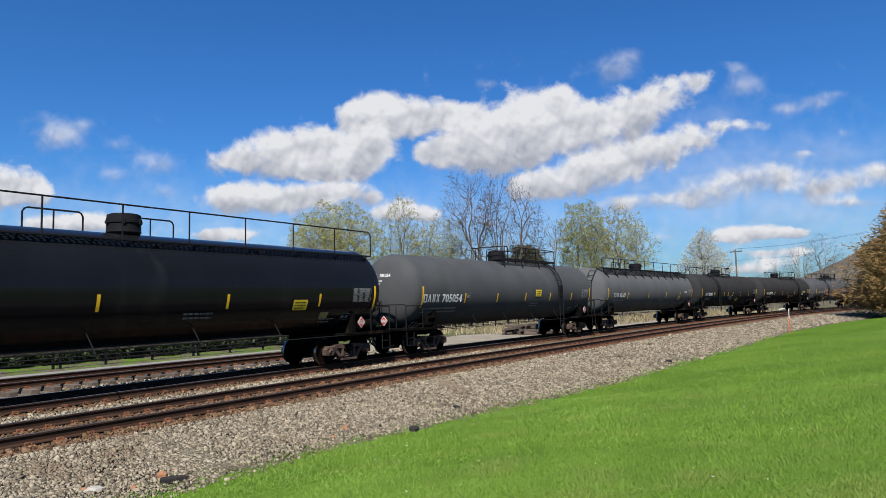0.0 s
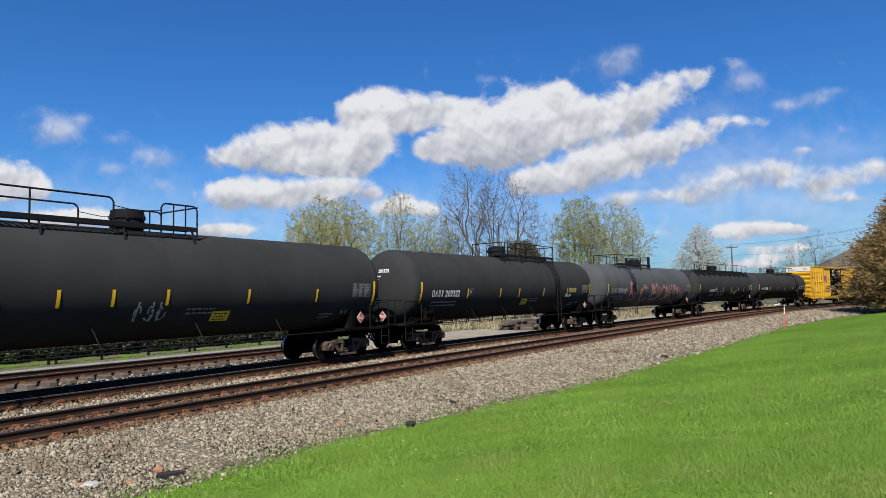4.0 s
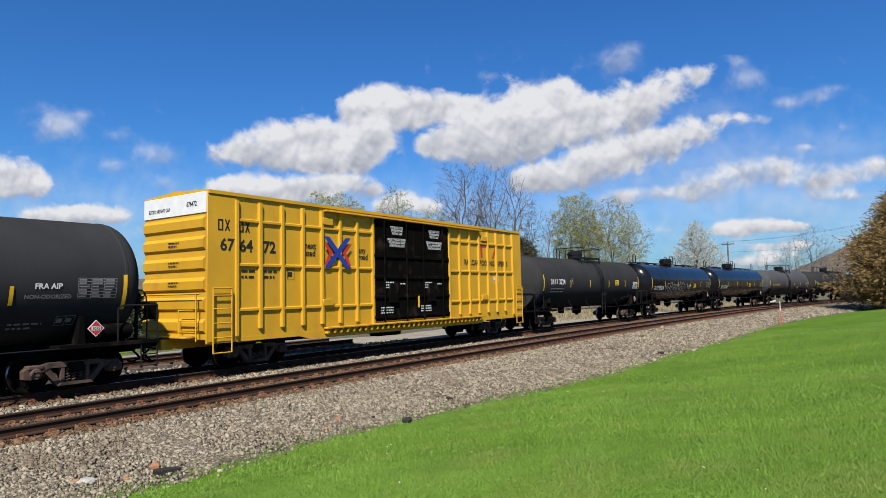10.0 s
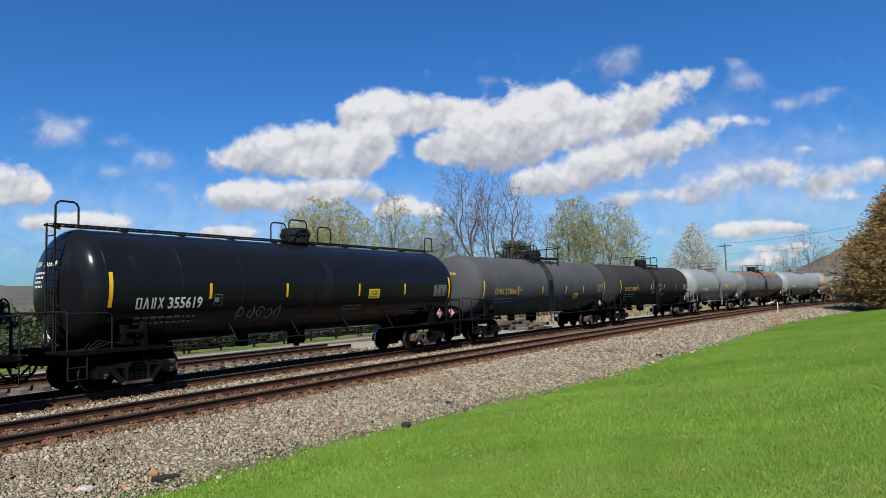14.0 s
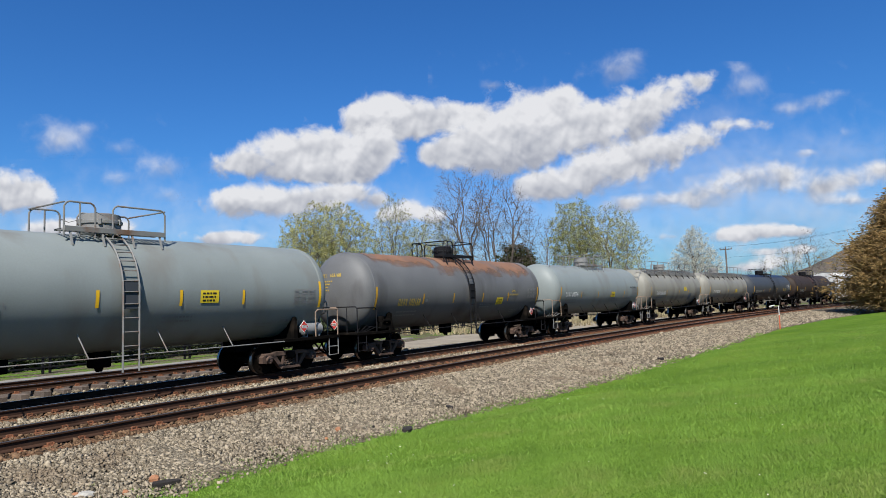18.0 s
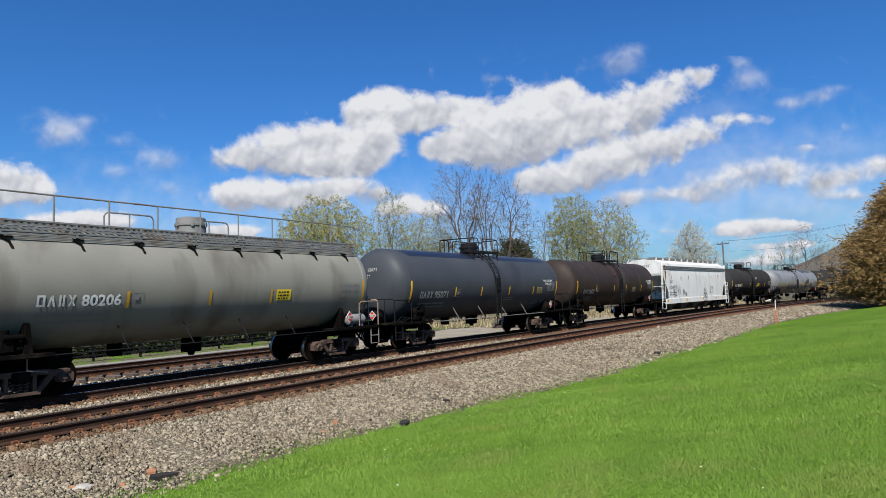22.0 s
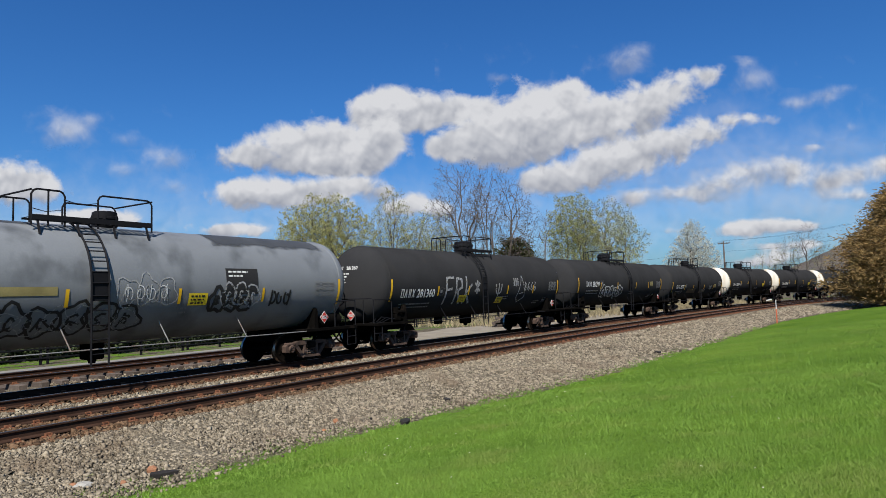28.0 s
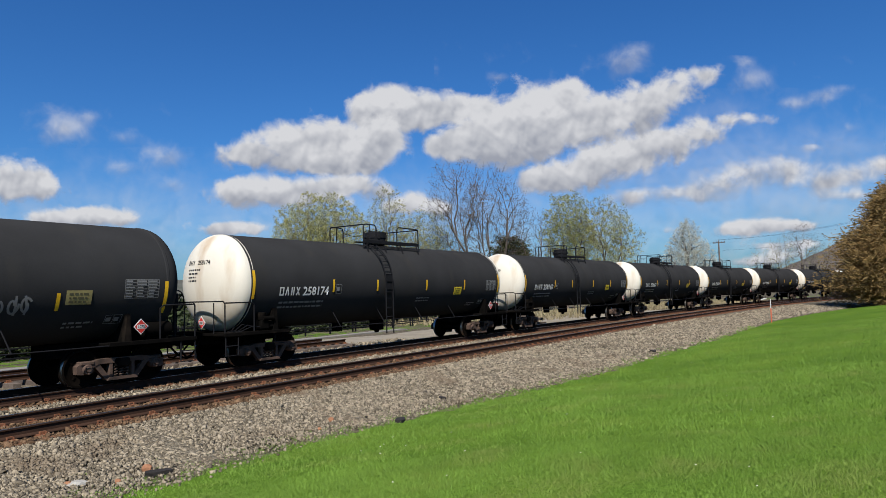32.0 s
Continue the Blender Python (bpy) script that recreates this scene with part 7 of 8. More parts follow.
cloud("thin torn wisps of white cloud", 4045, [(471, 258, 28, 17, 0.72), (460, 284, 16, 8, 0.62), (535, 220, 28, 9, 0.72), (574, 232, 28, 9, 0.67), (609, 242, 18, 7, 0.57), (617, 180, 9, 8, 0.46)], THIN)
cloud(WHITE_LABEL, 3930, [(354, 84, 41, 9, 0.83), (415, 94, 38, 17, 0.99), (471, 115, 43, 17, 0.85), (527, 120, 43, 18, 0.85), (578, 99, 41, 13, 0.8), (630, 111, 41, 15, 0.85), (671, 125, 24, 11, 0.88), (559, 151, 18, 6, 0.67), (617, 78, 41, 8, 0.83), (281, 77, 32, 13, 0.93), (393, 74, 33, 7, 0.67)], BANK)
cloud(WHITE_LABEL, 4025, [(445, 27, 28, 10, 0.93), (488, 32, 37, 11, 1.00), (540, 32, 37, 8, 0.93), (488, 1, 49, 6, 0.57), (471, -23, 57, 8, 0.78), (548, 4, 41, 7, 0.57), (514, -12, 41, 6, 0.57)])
# added glowing sheet along the whole horizon, pales the low sky like haze
cloud("pale glowing sheet painting haze low over the horizon", 4200, [(k * 150 - 700, 20 + 14 * math.sin(k * 1.9), 190, 62, 0.9) for k in range(11)], VEIL)
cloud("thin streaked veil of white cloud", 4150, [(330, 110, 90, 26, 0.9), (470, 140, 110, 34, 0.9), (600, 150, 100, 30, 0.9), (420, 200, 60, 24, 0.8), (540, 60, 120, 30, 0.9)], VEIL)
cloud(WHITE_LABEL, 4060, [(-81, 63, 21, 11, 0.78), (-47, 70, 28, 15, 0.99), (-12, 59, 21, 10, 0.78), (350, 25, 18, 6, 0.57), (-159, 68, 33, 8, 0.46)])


# ---- trees ----
M["bark"] = mat("grey_brown_bark", (0.105, 0.086, 0.072), 0.95, vary=0.35, scale=3, grain=30, bump=0.5)
M["bud"] = mat("yellow_green_buds", (0.335, 0.325, 0.125), 0.7, vary=0.3, scale=0.6, grain=5, bump=0, islands=0.4, spec=0.2)
M["leafgreen"] = mat("fresh_young_leaves", (0.2857, 0.2857, 0.1), 0.7, vary=0.3, scale=0.6, grain=5, bump=0, islands=0.4, spec=0.2)
M["blossom"] = mat("white_spring_blossom", (0.5286, 0.5214, 0.4286), 0.8, vary=0.2, scale=0.6, grain=5, bump=0, islands=0.3, spec=0.2)
M["conifer"] = mat("dark_olive_needles", (0.0643, 0.0679, 0.0286), 0.8, vary=0.35, scale=0.8, grain=6, bump=0, islands=0.45, spec=0.2)
M["cedar"] = mat("bronze_brown_evergreen_sprays", (0.2571, 0.1679, 0.0679), 0.8, vary=0.25, scale=0.7, grain=6, bump=0, islands=0.22, spec=0.2, tint=(0.1429, 0.1107, 0.0429), tint_scale=0.9, tint_amount=0.45)
M["shrub"] = mat("dull_green_shrub_leaves", (0.0536, 0.0714, 0.0286), 0.6, vary=0.35, scale=1.5, grain=9, bump=0, islands=0.5, spec=0.3, tint=(0.1143, 0.1143, 0.0857), tint_scale=2, tint_amount=0.3)
M["drygrass"] = mat("dry_tan_grass", (0.2143, 0.1786, 0.1071), 0.9, vary=0.3, scale=1, grain=9, bump=0, islands=0.3, spec=0.1)


def leafy(m):
    """Lets light through thin leaves."""
    n, ln = m.node_tree.nodes, m.node_tree.links
    b, out = n["Principled BSDF"], n["Material Output"]
    tr, mx = n.new("ShaderNodeBsdfTranslucent"), n.new("ShaderNodeMixShader")
    ln.new(b.inputs["Base Color"].links[0].from_socket, tr.inputs["Color"])
    mx.inputs[0].default_value = 0.4
    ln.new(b.outputs[0], mx.inputs[1])
    ln.new(tr.outputs[0], mx.inputs[2])
    ln.new(mx.outputs[0], out.inputs["Surface"])


for leaf_kind in ("bud", "leafgreen", "blossom", "conifer", "cedar", "shrub"):
    leafy(M[leaf_kind])


def crown_limbs(seed, height, width, n, low, stems, lift, lump, stout, taper=0.0):
    """Grows a tree towards n twig ends that fill a lumpy rounded crown."""
    rng = np.random.default_rng(seed)
    d = rng.normal(0, 1, (n, 3))
    d /= np.linalg.norm(d, axis=1)[:, None]
    r = rng.random(n) ** 0.42
    bump = np.array([1 + lump * noise.noise((q[0] * 1.7 + seed, q[1] * 1.7, q[2] * 1.7)) + lump * 0.5 * noise.noise((q[0] * 4 + seed, q[1] * 4, q[2] * 4)) for q in d])
    p = d * (r * bump)[:, None]
    p[:, :2] *= (1 - taper * np.clip(p[:, 2], -1, 1) * 0.5 - taper * 0.3 * np.clip(p[:, 2], 0, 1))[:, None]
    half = height * (1 - low) / 2
    ends = p * np.array([width / 2, width / 2, half]) + np.array([0, 0, height - half])
    limbs, tips = [], []

    def grow(pts, start, way, lvl):
        m = len(pts)
        c = pts.mean(0)
        if m <= 2:
            for q in pts:
                mid = start + (q - start) * 0.5 + way * 0.12 * np.linalg.norm(q - start) + rng.normal(0, 0.05, 3)
                limbs.append(([Vector(start), Vector(mid), Vector(q)], [0.011, 0.009, 0.006], 9))
                tips.append(Vector(q))
                tips.append(Vector(mid))
                tips.append(Vector(mid * 0.5 + q * 0.5))
            return
        to = c - start
        k = 0.30 if lvl == 0 else 0.46
        b = start + to * k + rng.normal(0, 0.05, 3) * np.linalg.norm(to)
        b[2] += lift * np.linalg.norm(to) * (0.04 if lvl else 0)
        ln = np.linalg.norm(b - start) + 1e-6
        mid = start + (b - start) * 0.5 + way * ln * 0.14 + rng.normal(0, 0.03, 3) * ln
        rad = stout * m ** 0.47
        limbs.append(([Vector(start), Vector(mid), Vector(b)], [rad, rad * 0.92, rad * 0.84], min(lvl, 8)))
        nw = (b - mid) / (np.linalg.norm(b - mid) + 1e-6)
        k = 3 if (m > 30 and rng.random() < 0.55) else 2
        seeds = pts[rng.choice(m, k, replace=False)]
        for _ in range(3):
            own = np.argmin(((pts[:, None] - seeds[None]) ** 2).sum(2), 1)
            seeds = np.array([pts[own == q].mean(0) if (own == q).any() else seeds[q] for q in range(k)])
        for q in range(k):
            if (own == q).any():
                grow(pts[own == q], b, nw, lvl + 1)

    own = np.argmin(np.abs((np.degrees(np.arctan2(ends[:, 1], ends[:, 0])) % 360)[:, None] - (np.arange(stems) + 0.5)[None] * 360 / stems), 1)
    for q in range(stems):
        if (own == q).any():
            a = (q + 0.5) * 2 * math.pi / stems
            foot = np.array([0.22 * math.cos(a), 0.22 * math.sin(a), -0.25]) * (1 if stems > 1 else 0) + np.array([0, 0, -0.25])
            grow(ends[own == q], foot, np.array([0, 0, 1.0]), 0)
    return limbs, tips


def limbs_mesh(limbs, pick):
    v, f = [], []
    for pts, rads, lvl in limbs:
        if not pick(lvl):
            continue
        seg = 7 if lvl == 0 else 5 if lvl < 3 else 3
        k0 = len(v)
        for i, p in enumerate(pts):
            a = (pts[min(i + 1, len(pts) - 1)] - pts[max(0, i - 1)]).normalized()
            s = a.orthogonal().normalized()
            u = a.cross(s)
            for j in range(seg):
                w = 2 * math.pi * j / seg
                v.append(p + (s * math.cos(w) + u * math.sin(w)) * max(rads[i], 0.006))
        for i in range(len(pts) - 1):
            for j in range(seg):
                a, b = k0 + i * seg + j, k0 + i * seg + (j + 1) % seg
                f += [(a, b, b + seg), (a, b + seg, a + seg)]
    return v, f


def leaves_mesh(ends, rng, per, size, jitter, mt):
    """Small leaf blades round the twig ends."""
    e = np.array([tuple(p) for p in ends])
    c = np.repeat(e, per, 0) + rng.normal(0, jitter, (len(e) * per, 3))
    n = len(c)
    a = rng.normal(0, 1, (n, 3))
    a /= np.linalg.norm(a, axis=1)[:, None]
    b = np.cross(a, rng.normal(0, 1, (n, 3)))
    b /= np.linalg.norm(b, axis=1)[:, None]
    s = (size * rng.lognormal(0, 0.3, n))[:, None]
    v = np.stack([c - a * s, c + b * s * 0.6, c + a * s, c - b * s * 0.6], 1).reshape(-1, 3)
    k = np.arange(n)[:, None] * 4
    f = np.concatenate([k + np.array([[0, 1, 2]]), k + np.array([[0, 2, 3]])])
    return bulk("crown", v, f, mt)


def sprays_mesh(ends, ways, rng, per, size, jitter, mt):
    """Narrow drooping sprays that point outwards along their boughs."""
    c = np.repeat(np.array([tuple(p) for p in ends]), per, 0)
    c = c + rng.normal(0, jitter, c.shape)
    w = np.repeat(np.array([tuple(p) for p in ways]), per, 0)
    w = w + rng.normal(0, 0.42, w.shape) + np.array([0, 0, -0.12])
    w /= np.linalg.norm(w, axis=1)[:, None]
    b = np.cross(w, rng.normal(0, 1, w.shape))
    b /= np.linalg.norm(b, axis=1)[:, None]
    n = len(c)
    s = (size * rng.lognormal(0, 0.35, n))[:, None]
    v = np.stack([c - w * s, c + b * s * 0.28, c + w * s * 1.5, c - b * s * 0.28], 1).reshape(-1, 3)
    k = np.arange(n)[:, None] * 4
    f = np.concatenate([k + np.array([[0, 1, 2]]), k + np.array([[0, 2, 3]])])
    return bulk("crown", v, f, mt)


def tree(x, y, height, label, seed, crown=8.0, n=700, leaf=None, size=0.055, per=1, low=0.3, stems=1, lift=1.0, lump=0.45, z=-0.35, taper=0.0):
    limbs, tips = crown_limbs(seed, height, crown, n, low, stems, lift, lump, 0.0060 if leaf else 0.0062, taper)
    ob = tagged(new("tree"), label, "tree", "trees beyond the tracks")
    ob.matrix_basis = pose(x, y, z)
    part("trunk", bulk("trunk", *limbs_mesh(limbs, lambda l: l == 0), M["bark"]), None, ob)
    part("branchwork", bulk("branchwork", *limbs_mesh(limbs, lambda l: 0 < l < 9), M["bark"]), None, ob)["kind"] = "stuff"
    part("twig_growth", bulk("twig_growth", *limbs_mesh(limbs, lambda l: l == 9), M["bark"]), None, ob)["kind"] = "stuff"
    if leaf:
        part("crown", leaves_mesh(tips, np.random.default_rng(seed), per, size, 0.10, M[leaf]), None, ob)["kind"] = "stuff"
    return ob


def evergreen(x, y, height, width, label, seed, mt, n_br, per, size, z=-0.3, base=0.06, blunt=0.55, dense=1.0):
    """Conical evergreen: trunk, whorled boughs and many small sprays."""
    rnd, rng = random.Random(seed), np.random.default_rng(seed)
    limbs, ends, ways = [], [], []
    limbs.append(([Vector((0, 0, -0.2)), Vector((0.05, 0, height * 0.5)), Vector((0, 0.05, height))], [height * 0.018, height * 0.012, 0.02], 0))
    for i in range(n_br):
        u = base + (0.98 - base) * (i / n_br) ** 0.9
        zz = u * height
        r = width / 2 * (1 - u) ** blunt * rnd.uniform(0.75, 1.12) * min(1, 0.6 + u * 3)
        a = rnd.uniform(0, 2 * math.pi)
        tip = Vector((r * math.cos(a), r * math.sin(a), zz + r * rnd.uniform(-0.1, 0.28)))
        mid = tip * 0.55 + Vector((0, 0, zz * 0.45 - r * 0.05))
        st = Vector((0, 0, zz * 0.97))
        limbs.append(([st, mid, tip], [0.05, 0.03, 0.012], 1))
        m = max(4, int(per * r / width * 2 * dense))
        for k in range(m):
            f = 0.25 + 0.8 * rnd.random() ** 0.7
            q = st.lerp(mid, f * 2) if f < 0.5 else mid.lerp(tip, f * 2 - 1)
            ends.append(q + Vector((rnd.gauss(0, 0.16 * r), rnd.gauss(0, 0.16 * r), rnd.gauss(0, 0.08 * r + 0.05))))
            ways.append((tip - mid).normalized())
    ob = tagged(new("tree"), label, "tree", "trees beyond the tracks")
    ob.matrix_basis = pose(x, y, z)
    part("trunk", bulk("trunk", *limbs_mesh(limbs, lambda l: l == 0), M["bark"]), None, ob)
    part("branchwork", bulk("branchwork", *limbs_mesh(limbs, lambda l: l == 1), M["bark"]), None, ob)["kind"] = "stuff"
    part("crown", sprays_mesh(ends, ways, rng, 5, size, 0.14, M[mt]), None, ob)["kind"] = "stuff"
    return ob


tree(59.0, 54.3, 15.0, "rounded tree in yellow-green spring buds", 11, 13.2, 4200, "bud", 0.052, 7, 0.18, 5, lump=0.22)
tree(65.4, 49.2, 15.9, "slender tree with pale opening buds", 12, 6.4, 1500, "bud", 0.042, 4, 0.25, 2)
tree(68.0, 45.4, 13.4, "small tree with sparse pale blossom", 13, 8.6, 2400, "bud", 0.044, 4, 0.15, 3, lump=0.3)
tree(69.0, 41.0, 19.0, "tall bare grey tree with fine twigs", 14, 8.8, 3200, None, low=0.30, lump=0.35)
tree(71.2, 36.9, 18.2, "tall bare spreading grey tree", 15, 9.6, 3400, None, low=0.25, stems=2, lump=0.35)
tree(69.6, 43.4, 11.0, "bare bushy young grey tree", 16, 6.4, 900, "bud", 0.03, 1, 0.15, 3)
tree(73.2, 32.8, 13.4, "bare branching grey roadside tree", 17, 6.8, 1100, None, low=0.2, stems=2)
tree(75.2, 29.1, 14.6, "tree with fresh green-yellow young leaves", 18, 6.6, 2300, "leafgreen", 0.046, 6, 0.25, 2, lump=0.3)
tree(76.8, 24.9, 13.6, "rounded tree in light green buds", 19, 8.2, 2300, "bud", 0.044, 5, 0.15, 3, lump=0.3)
tree(112.0, 22.9, 13.6, "oval tree in white spring blossom", 20, 9.2, 3400, "blossom", 0.036, 7, 0.06, 1, lump=0.25, taper=0.75)
tree(128.0, 7.3, 13.2, "tall bare tree by the wires", 21, 7.6, 600, None, low=0.35)
tree(124.0, 10.0, 10.6, "bare scrub tree with first buds", 22, 6.0, 600, "bud", 0.04, 1, 0.15, 2)
tree(126.0, 13.2, 8.2, "low bare roadside scrub tree", 23, 7.0, 600, "bud", 0.04, 1, 0.1, 3)
tree(130.0, 16.6, 6.8, "thin bare grey scrub tree", 24, 7.0, 500, None, low=0.1, stems=3)
tree(120.0, 4.4, 9.5, "bare scrub tree before the ridge", 25, 6.5, 600, "bud", 0.04, 1, 0.15, 2)
evergreen(73.5, 36.2, 9.2, 7.6, "small dark olive evergreen", 31, "conifer", 140, 40, 0.15, base=0.10, blunt=0.4)
evergreen(79.5, -4.9, 13.6, 14.6, "broad bronze-brown evergreen at the lawn's edge", 32, "cedar", 760, 105, 0.125, base=0.03, blunt=0.70)
evergreen(88.0, -9.2, 13.5, 10.0, "dense bronze-green evergreen behind another", 33, "cedar", 260, 50, 0.17, base=0.05, blunt=0.5)


# ---- hedge, fence and path beyond the tracks ----
def bush_mesh(seed, w, h, n):
    rng = np.random.default_rng(seed)
    c = rng.normal(0, 1, (n, 3))
    c /= np.linalg.norm(c, axis=1)[:, None]
    rr = 0.65 + 0.35 * rng.random(n)
    lump = 1 + 0.25 * np.sin(c[:, 0] * 5 + seed) * np.sin(c[:, 1] * 4) + 0.12 * rng.normal(0, 1, n)
    p = c * (rr * lump)[:, None] * np.array([w / 2, w / 2, h / 2]) + np.array([0, 0, h * 0.5])
    p[:, 2] = np.maximum(p[:, 2], 0.02)
    return leaves_mesh([tuple(q) for q in p], rng, 1, 0.085, 0.02, M["shrub"])


def build_bushes():
    kinds = [(bush_mesh(k, 1.7, 1.35, 1500), k) for k in range(3)]
    rnd = random.Random(44)
    stem = Build()
    for k in range(5):
        a = k * 1.3
        stem.tube([(0, 0, -0.1), (0.2 * math.cos(a), 0.2 * math.sin(a), 0.5), (0.45 * math.cos(a), 0.45 * math.sin(a), 0.95)], 0.025, 4)
    sm = stem.mesh("stems", M["bark"])
    for row, y in ((0, 30.6), (1, 32.6), (2, 37.0)):
        x = 2.0
        while x < (40, 50, 66)[row]:
            ob = tagged(new("bush"), "dull green evergreen shrub behind the fence", "bush", "shrubs behind the fence")
            k = rnd.uniform(0.8, 1.2) * (1.0, 1.25, 2.0)[row]
            ob.matrix_basis = pose(x, y + rnd.uniform(-0.5, 0.5), -0.34, 0, 0, rnd.uniform(0, 360)) @ Matrix.Diagonal((k, k, k * rnd.uniform(0.8, 1.1), 1))
            part("foliage", rnd.choice(kinds)[0], None, ob)
            part("stems", sm, None, ob)
            x += rnd.uniform(1.3, 2.0) * (1.3 if x > 26 else 1) * (1.6 if row == 2 else 1)


def build_fence():
    fence = tagged(new("fence"), "black two-rail fence with paired posts", "fence")
    pm = Build().box(-0.045, 0.045, -0.045, 0.045, -0.1, 1.12, 0.01).mesh("post", M["railing"])
    x, k = -6.0, 0
    while x < 64:
        part("post", pm, None, fence, m=pose(x, 28.2, -0.34))
        if k % 3 == 0:
            part("post", pm, None, fence, m=pose(x + 0.28, 28.2, -0.34))
        for z in (0.28, 0.66, 1.0):
            part("rail", kept("frail", lambda: Build().box(0, 2.2, -0.02, 0.02, -0.03, 0.03, 0.006).mesh("rail", M["railing"])), None, fence, m=pose(x, 28.15, -0.34 + z))
        x += 2.2
        k += 1


def build_path():
    m = mat("pale_worn_concrete", (0.1714, 0.1607, 0.1429), 0.9, vary=0.2, scale=1.2, grain=40, bump=0.2, tint=(0.2143, 0.1929, 0.1643), tint_scale=0.8, tint_amount=0.4)
    path = tagged(new("pavement"), "pale concrete kerb strip along the fence", "path", kind="structure")
    slab = Build().box(0, 2.96, 25.5, 26.15, -0.5, -0.24, 0.015).mesh("slab", m)
    for i in range(16):
        part("slab", slab, None, path, m=pose(-12 + 3 * i, 0, 0.004 * (i % 3)))
    g = mat("pale_gravel_yard", (0.1929, 0.1679, 0.1286), 0.95, vary=0.3, scale=1.5, grain=30, bump=0.5, tint=(0.2357, 0.2071, 0.1714), tint_scale=0.7, tint_amount=0.4)
    v, f = [], []
    for i in range(31):
        for j in range(9):
            x = 21 + i * 1.6
            y = 18.9 + bend(x)[0] + j * 0.72 * (1 + 0.1 * math.sin(i * 0.7)) + (0.25 * math.sin(i * 1.9) if j in (0, 8) else 0)
            v.append((x, y, -0.27 + 0.02 * noise.noise((x, y, 0))))
    for i in range(30):
        for j in range(8):
            q = i * 9 + j
            f += [(q, q + 10, q + 1), (q, q + 9, q + 10)]
    tagged(new("yard", bulk("yard", v, f, g)), "pale gravel yard beyond the train", "gravel", kind="structure")
    # dry grass in the yard's far part
    rng = np.random.default_rng(9)
    n = 9000
    x, y = rng.uniform(40, 110, n), rng.uniform(22, 34, n)
    y = y - 0.0009 * x * x
    a, h = rng.uniform(0, 6.28, n), rng.lognormal(-1.1, 0.35, n)
    w = 0.05
    p0 = np.stack([x - np.cos(a) * w, y - np.sin(a) * w, np.full(n, -0.34)], 1)
    p1 = np.stack([x + np.cos(a) * w, y + np.sin(a) * w, np.full(n, -0.34)], 1)
    p2 = np.stack([x + rng.normal(0, 0.15, n), y + rng.normal(0, 0.15, n), -0.34 + h], 1)
    tagged(new("dry_grass", bulk("dry_grass", np.stack([p0, p1, p2], 1).reshape(-1, 3), np.arange(3 * n).reshape(-1, 3), M["drygrass"])), "dry tan grass beyond the tracks", "grass", kind="stuff")


build_bushes()
build_fence()
build_path()


# ---- small things ----
def build_marker():
    ob = tagged(new("marker_post"), "slim marker post, orange below and white above", "marker post")
    ob.matrix_basis = pose(49.15, 4.9, -0.48)
    part("stake", Build().box(-0.035, 0.035, -0.035, 0.035, -0.1, 0.95, 0.008), mat("orange_stake_paint", (0.3929, 0.0929, 0.0429), 0.6), ob, "orange stake")
    part("pipe", Build().tube([(0, 0, 0.95), (0, 0, 1.58)], 0.026, 10), M["white"], ob, "white pipe")
    part("cap", Build().box(-0.06, 0.06, -0.16, 0.20, 1.57, 1.66, 0.02, Matrix.Rotation(radians(-14), 4, "X")), M["whitecar"], ob, "grey-white slanted cap")


def build_pole(x, y, h, name="utility_pole"):
    ob = tagged(new(name), "grey wooden utility pole with crossarm", "utility pole", "utility poles")
    ob.matrix_basis = pose(x, y, -0.4, 0, 0, 62)
    part("pole", Build().spin([(-0.5, 0.17), (0, 0.17), (h, 0.11), (h + 0.02, 0.02)], 10, "z"), M["greytie"], ob)
    part("crossarm", Build().box(-1.2, 1.2, -0.16, -0.05, h - 0.45, h - 0.3, 0.01), M["greytie"], ob)
    for dx in (-1.1, -0.5, 0.5, 1.1):
        part("insulator", kept("insul", lambda: Build().spin([(0, 0.03), (0.08, 0.06), (0.16, 0.05), (0.18, 0.01)], 8, "z").mesh("insulator", M["railgrey"])), None, ob, m=pose(dx, -0.1, h - 0.3))
    return ob


build_marker()
build_pole(123.0, 19.9, 10.4)
build_pole(96.0, -6.0, 11.0)
build_pole(185.0, 52.0, 10.4)
for k, (za, zb) in enumerate(((10.15, 10.75), (10.15, 10.7), (8.3, 9.2))):
    for a, b in (((123.0 + 0.5 * k, 19.9 - 0.5 * k, za), (96.0 + 0.5 * k, -6.0 - 0.5 * k, zb)), ((123.0 + 0.5 * k, 19.9 - 0.5 * k, za), (185.0, 52.0 - 0.5 * k, za))):
        a, b = Vector(a), Vector(b)
        pts = [a.lerp(b, i / 12) - Vector((0, 0, 0.7 * (1 - (2 * i / 12 - 1) ** 2))) for i in range(13)]
        tagged(new("wire", Build().tube(pts, 0.012, 4).mesh("wire", M["railing"])), "thin black overhead wire between utility poles", "wire", "overhead wires")


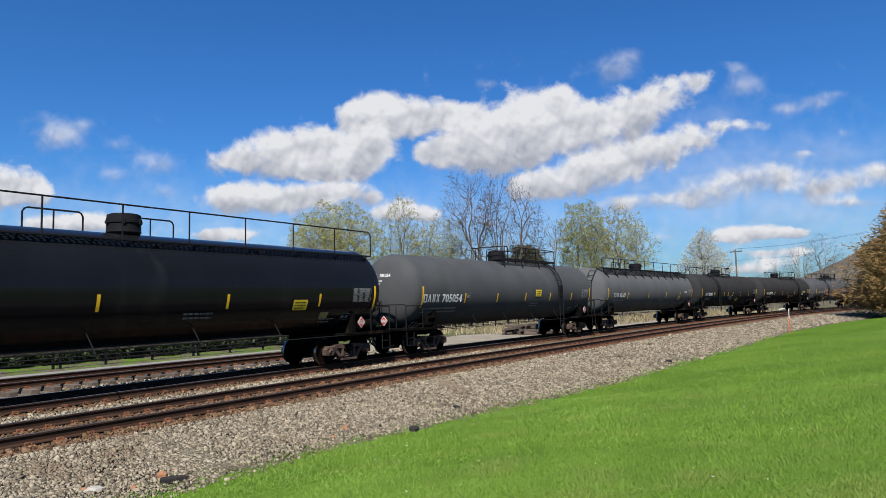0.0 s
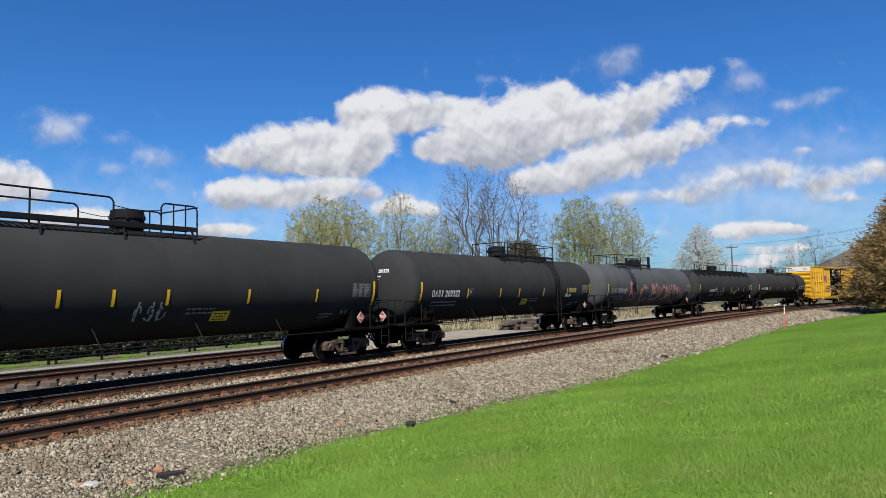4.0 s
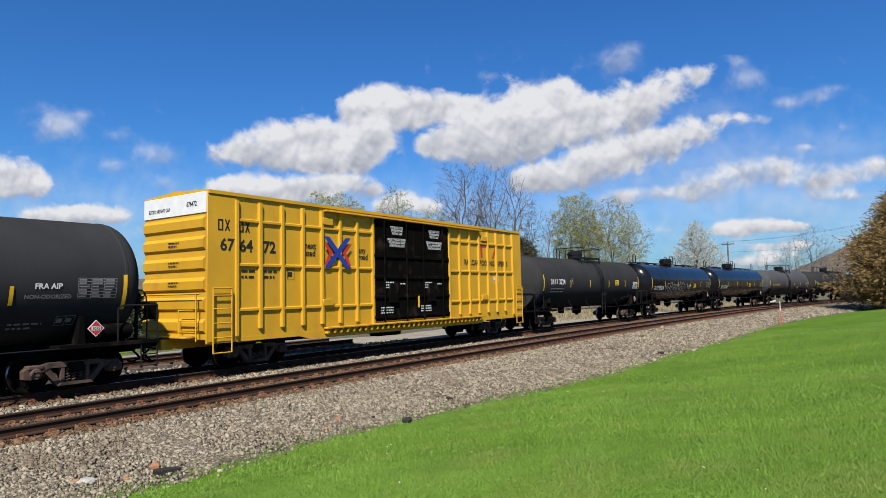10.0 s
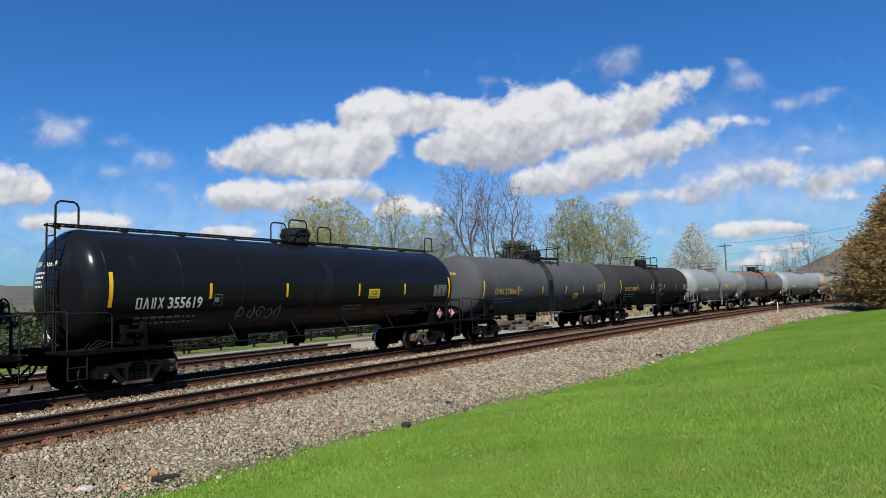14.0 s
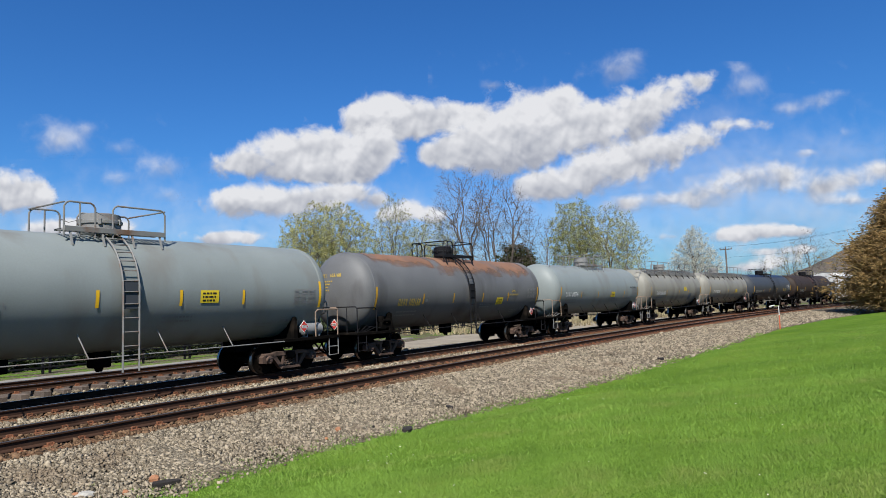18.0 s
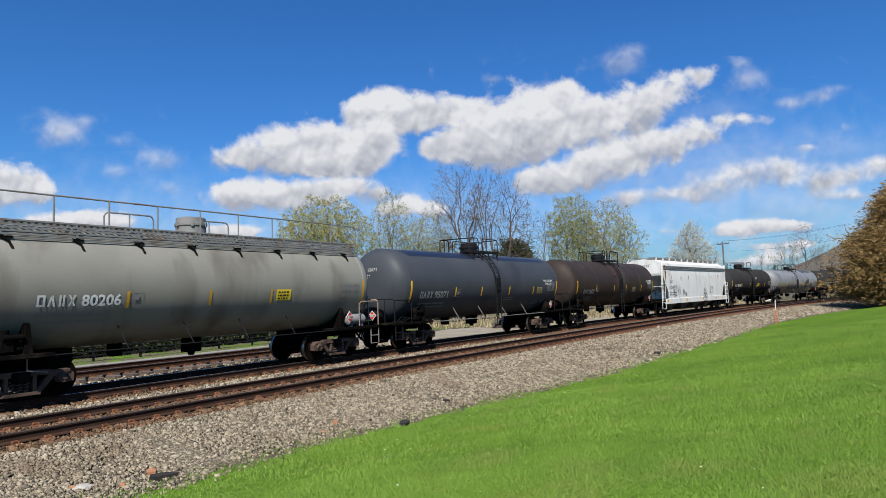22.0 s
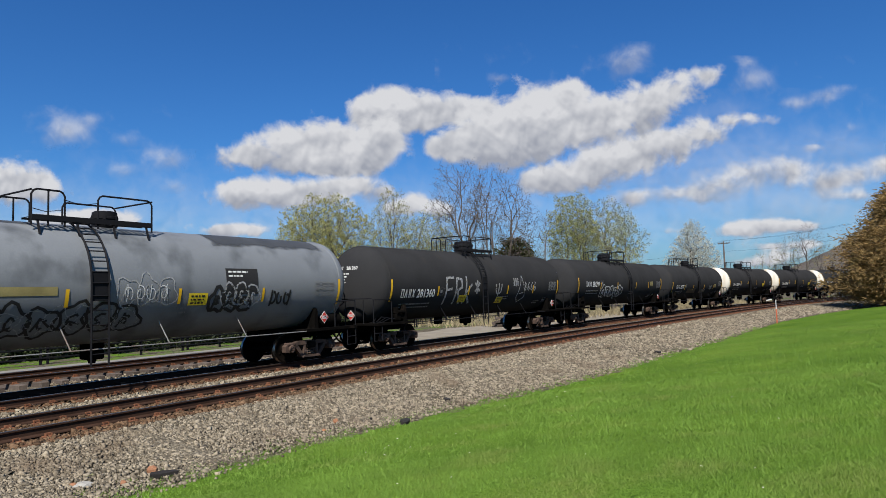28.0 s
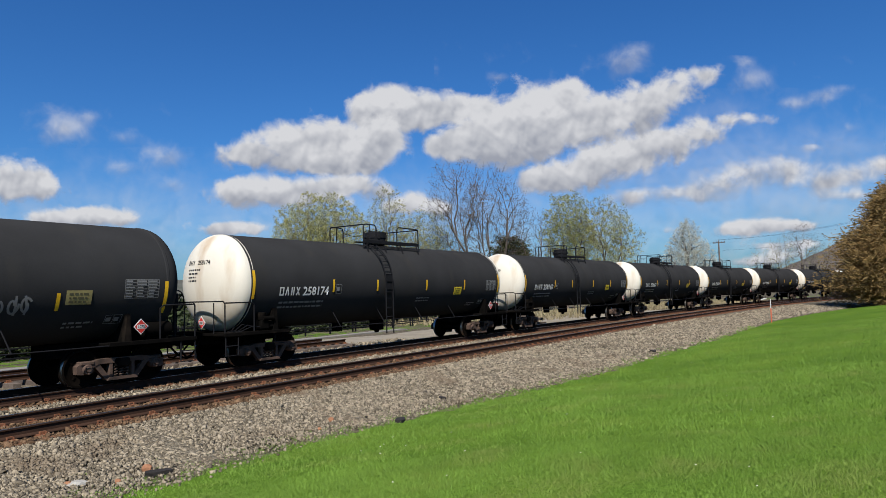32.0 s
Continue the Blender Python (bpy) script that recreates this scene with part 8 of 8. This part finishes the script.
def build_tie_stack():
    ob = tagged(new("tie_stack"), "untidy heap of old dark wooden ties beside the track", "tie stack")
    ob.matrix_basis = pose(41.5, 20.3, -0.27, 0, 0, -8)
    tm = Build().box(-1.3, 1.3, -0.115, 0.115, 0, 0.17, 0.015).mesh("tie", M["greytie"])
    tw = Build().box(-0.115, 0.115, -1.3, 1.3, 0, 0.17, 0.015).mesh("tie", M["greytie"])
    rnd = random.Random(2)
    for lay in range(4):
        for k in range(9 - 2 * lay):
            side = rnd.random() < 0.3
            at = pose(rnd.uniform(-0.7, 0.7), (k - 4 + lay) * 0.36 + rnd.uniform(-0.08, 0.08), lay * 0.175, rnd.uniform(-5, 5), rnd.uniform(-3, 3), rnd.uniform(-16, 16))
            part("tie", tw if side and lay > 1 else tm, None, ob, m=at)


build_tie_stack()


def rock(name, label, x, y, size, mt, flat=0.6, seed=0):
    bm = bmesh.new()
    bmesh.ops.create_icosphere(bm, subdivisions=2, radius=1)
    for v in bm.verts:
        v.co *= 1 + 0.35 * noise.noise(v.co * 1.6 + Vector((seed * 3.1, 0, 0)))
        v.co = Vector((v.co.x * size, v.co.y * size * 0.75, v.co.z * size * flat))
    me = bpy.data.meshes.new(name)
    bm.to_mesh(me)
    bm.free()
    me.materials.append(mt)
    ob = tagged(new(name, me), label, "stone")
    ob.matrix_basis = pose(x, y, ground_z(x, y) + size * flat * 0.45, 0, 0, seed * 40)
    return ob


RUSTROCK = mat("orange_brown_stone", (0.2571, 0.1214, 0.0643), 0.9, vary=0.3, scale=6, grain=40, bump=0.4)
PALEROCK = mat("pale_grey_stone", (0.3, 0.2857, 0.2571), 0.9, vary=0.2, scale=6, grain=40, bump=0.4)
DARKWOOD = mat("charred_dark_wood", (0.0214, 0.0186, 0.0171), 0.9, vary=0.4, scale=6, grain=40, bump=0.6)
rock("rock", "orange-brown stone at the ballast's foot", 5.98, 8.98, 0.11, RUSTROCK, 0.6, 1)
rock("rock", "small orange stone on the gravel", 5.45, 8.85, 0.06, RUSTROCK, 0.6, 2)
rock("rock", "small reddish stone on the gravel", 4.96, 9.22, 0.06, RUSTROCK, 0.6, 3)
rock("rock", "flat pale stone on the gravel", 5.05, 9.15, 0.13, PALEROCK, 0.3, 4)
rock("rock", "orange brick-coloured stone on the gravel", 9.98, 8.98, 0.08, RUSTROCK, 0.7, 5)
rock("rock", "small orange stone at the lawn's edge", 9.4, 8.75, 0.06, RUSTROCK, 0.5, 6)
for x, y, w, a in ((10.9, 7.95, 0.26, 24), (26.4, 6.9, 0.34, 5), (10.65, 8.6, 0.07, 10), (6.0, 8.75, 0.2, -20), (13.2, 8.4, 0.2, 40), (33.5, 6.2, 0.2, 12)):
    b = Build().prism([(-w, -0.3 * w), (-0.4 * w, -0.42 * w), (w, -0.2 * w), (0.9 * w, 0.22 * w), (0.1 * w, 0.36 * w), (-0.8 * w, 0.25 * w)], 0, 0.035 + 0.1 * w, "z")
    ob = tagged(new("wood_scrap", b.mesh("wood_scrap", DARKWOOD, 30)), "charred dark scrap of wood on the gravel", "wood scrap")
    ob.matrix_basis = pose(x, y, ground_z(x, y) + 0.01, 4, 3, a)


motions()
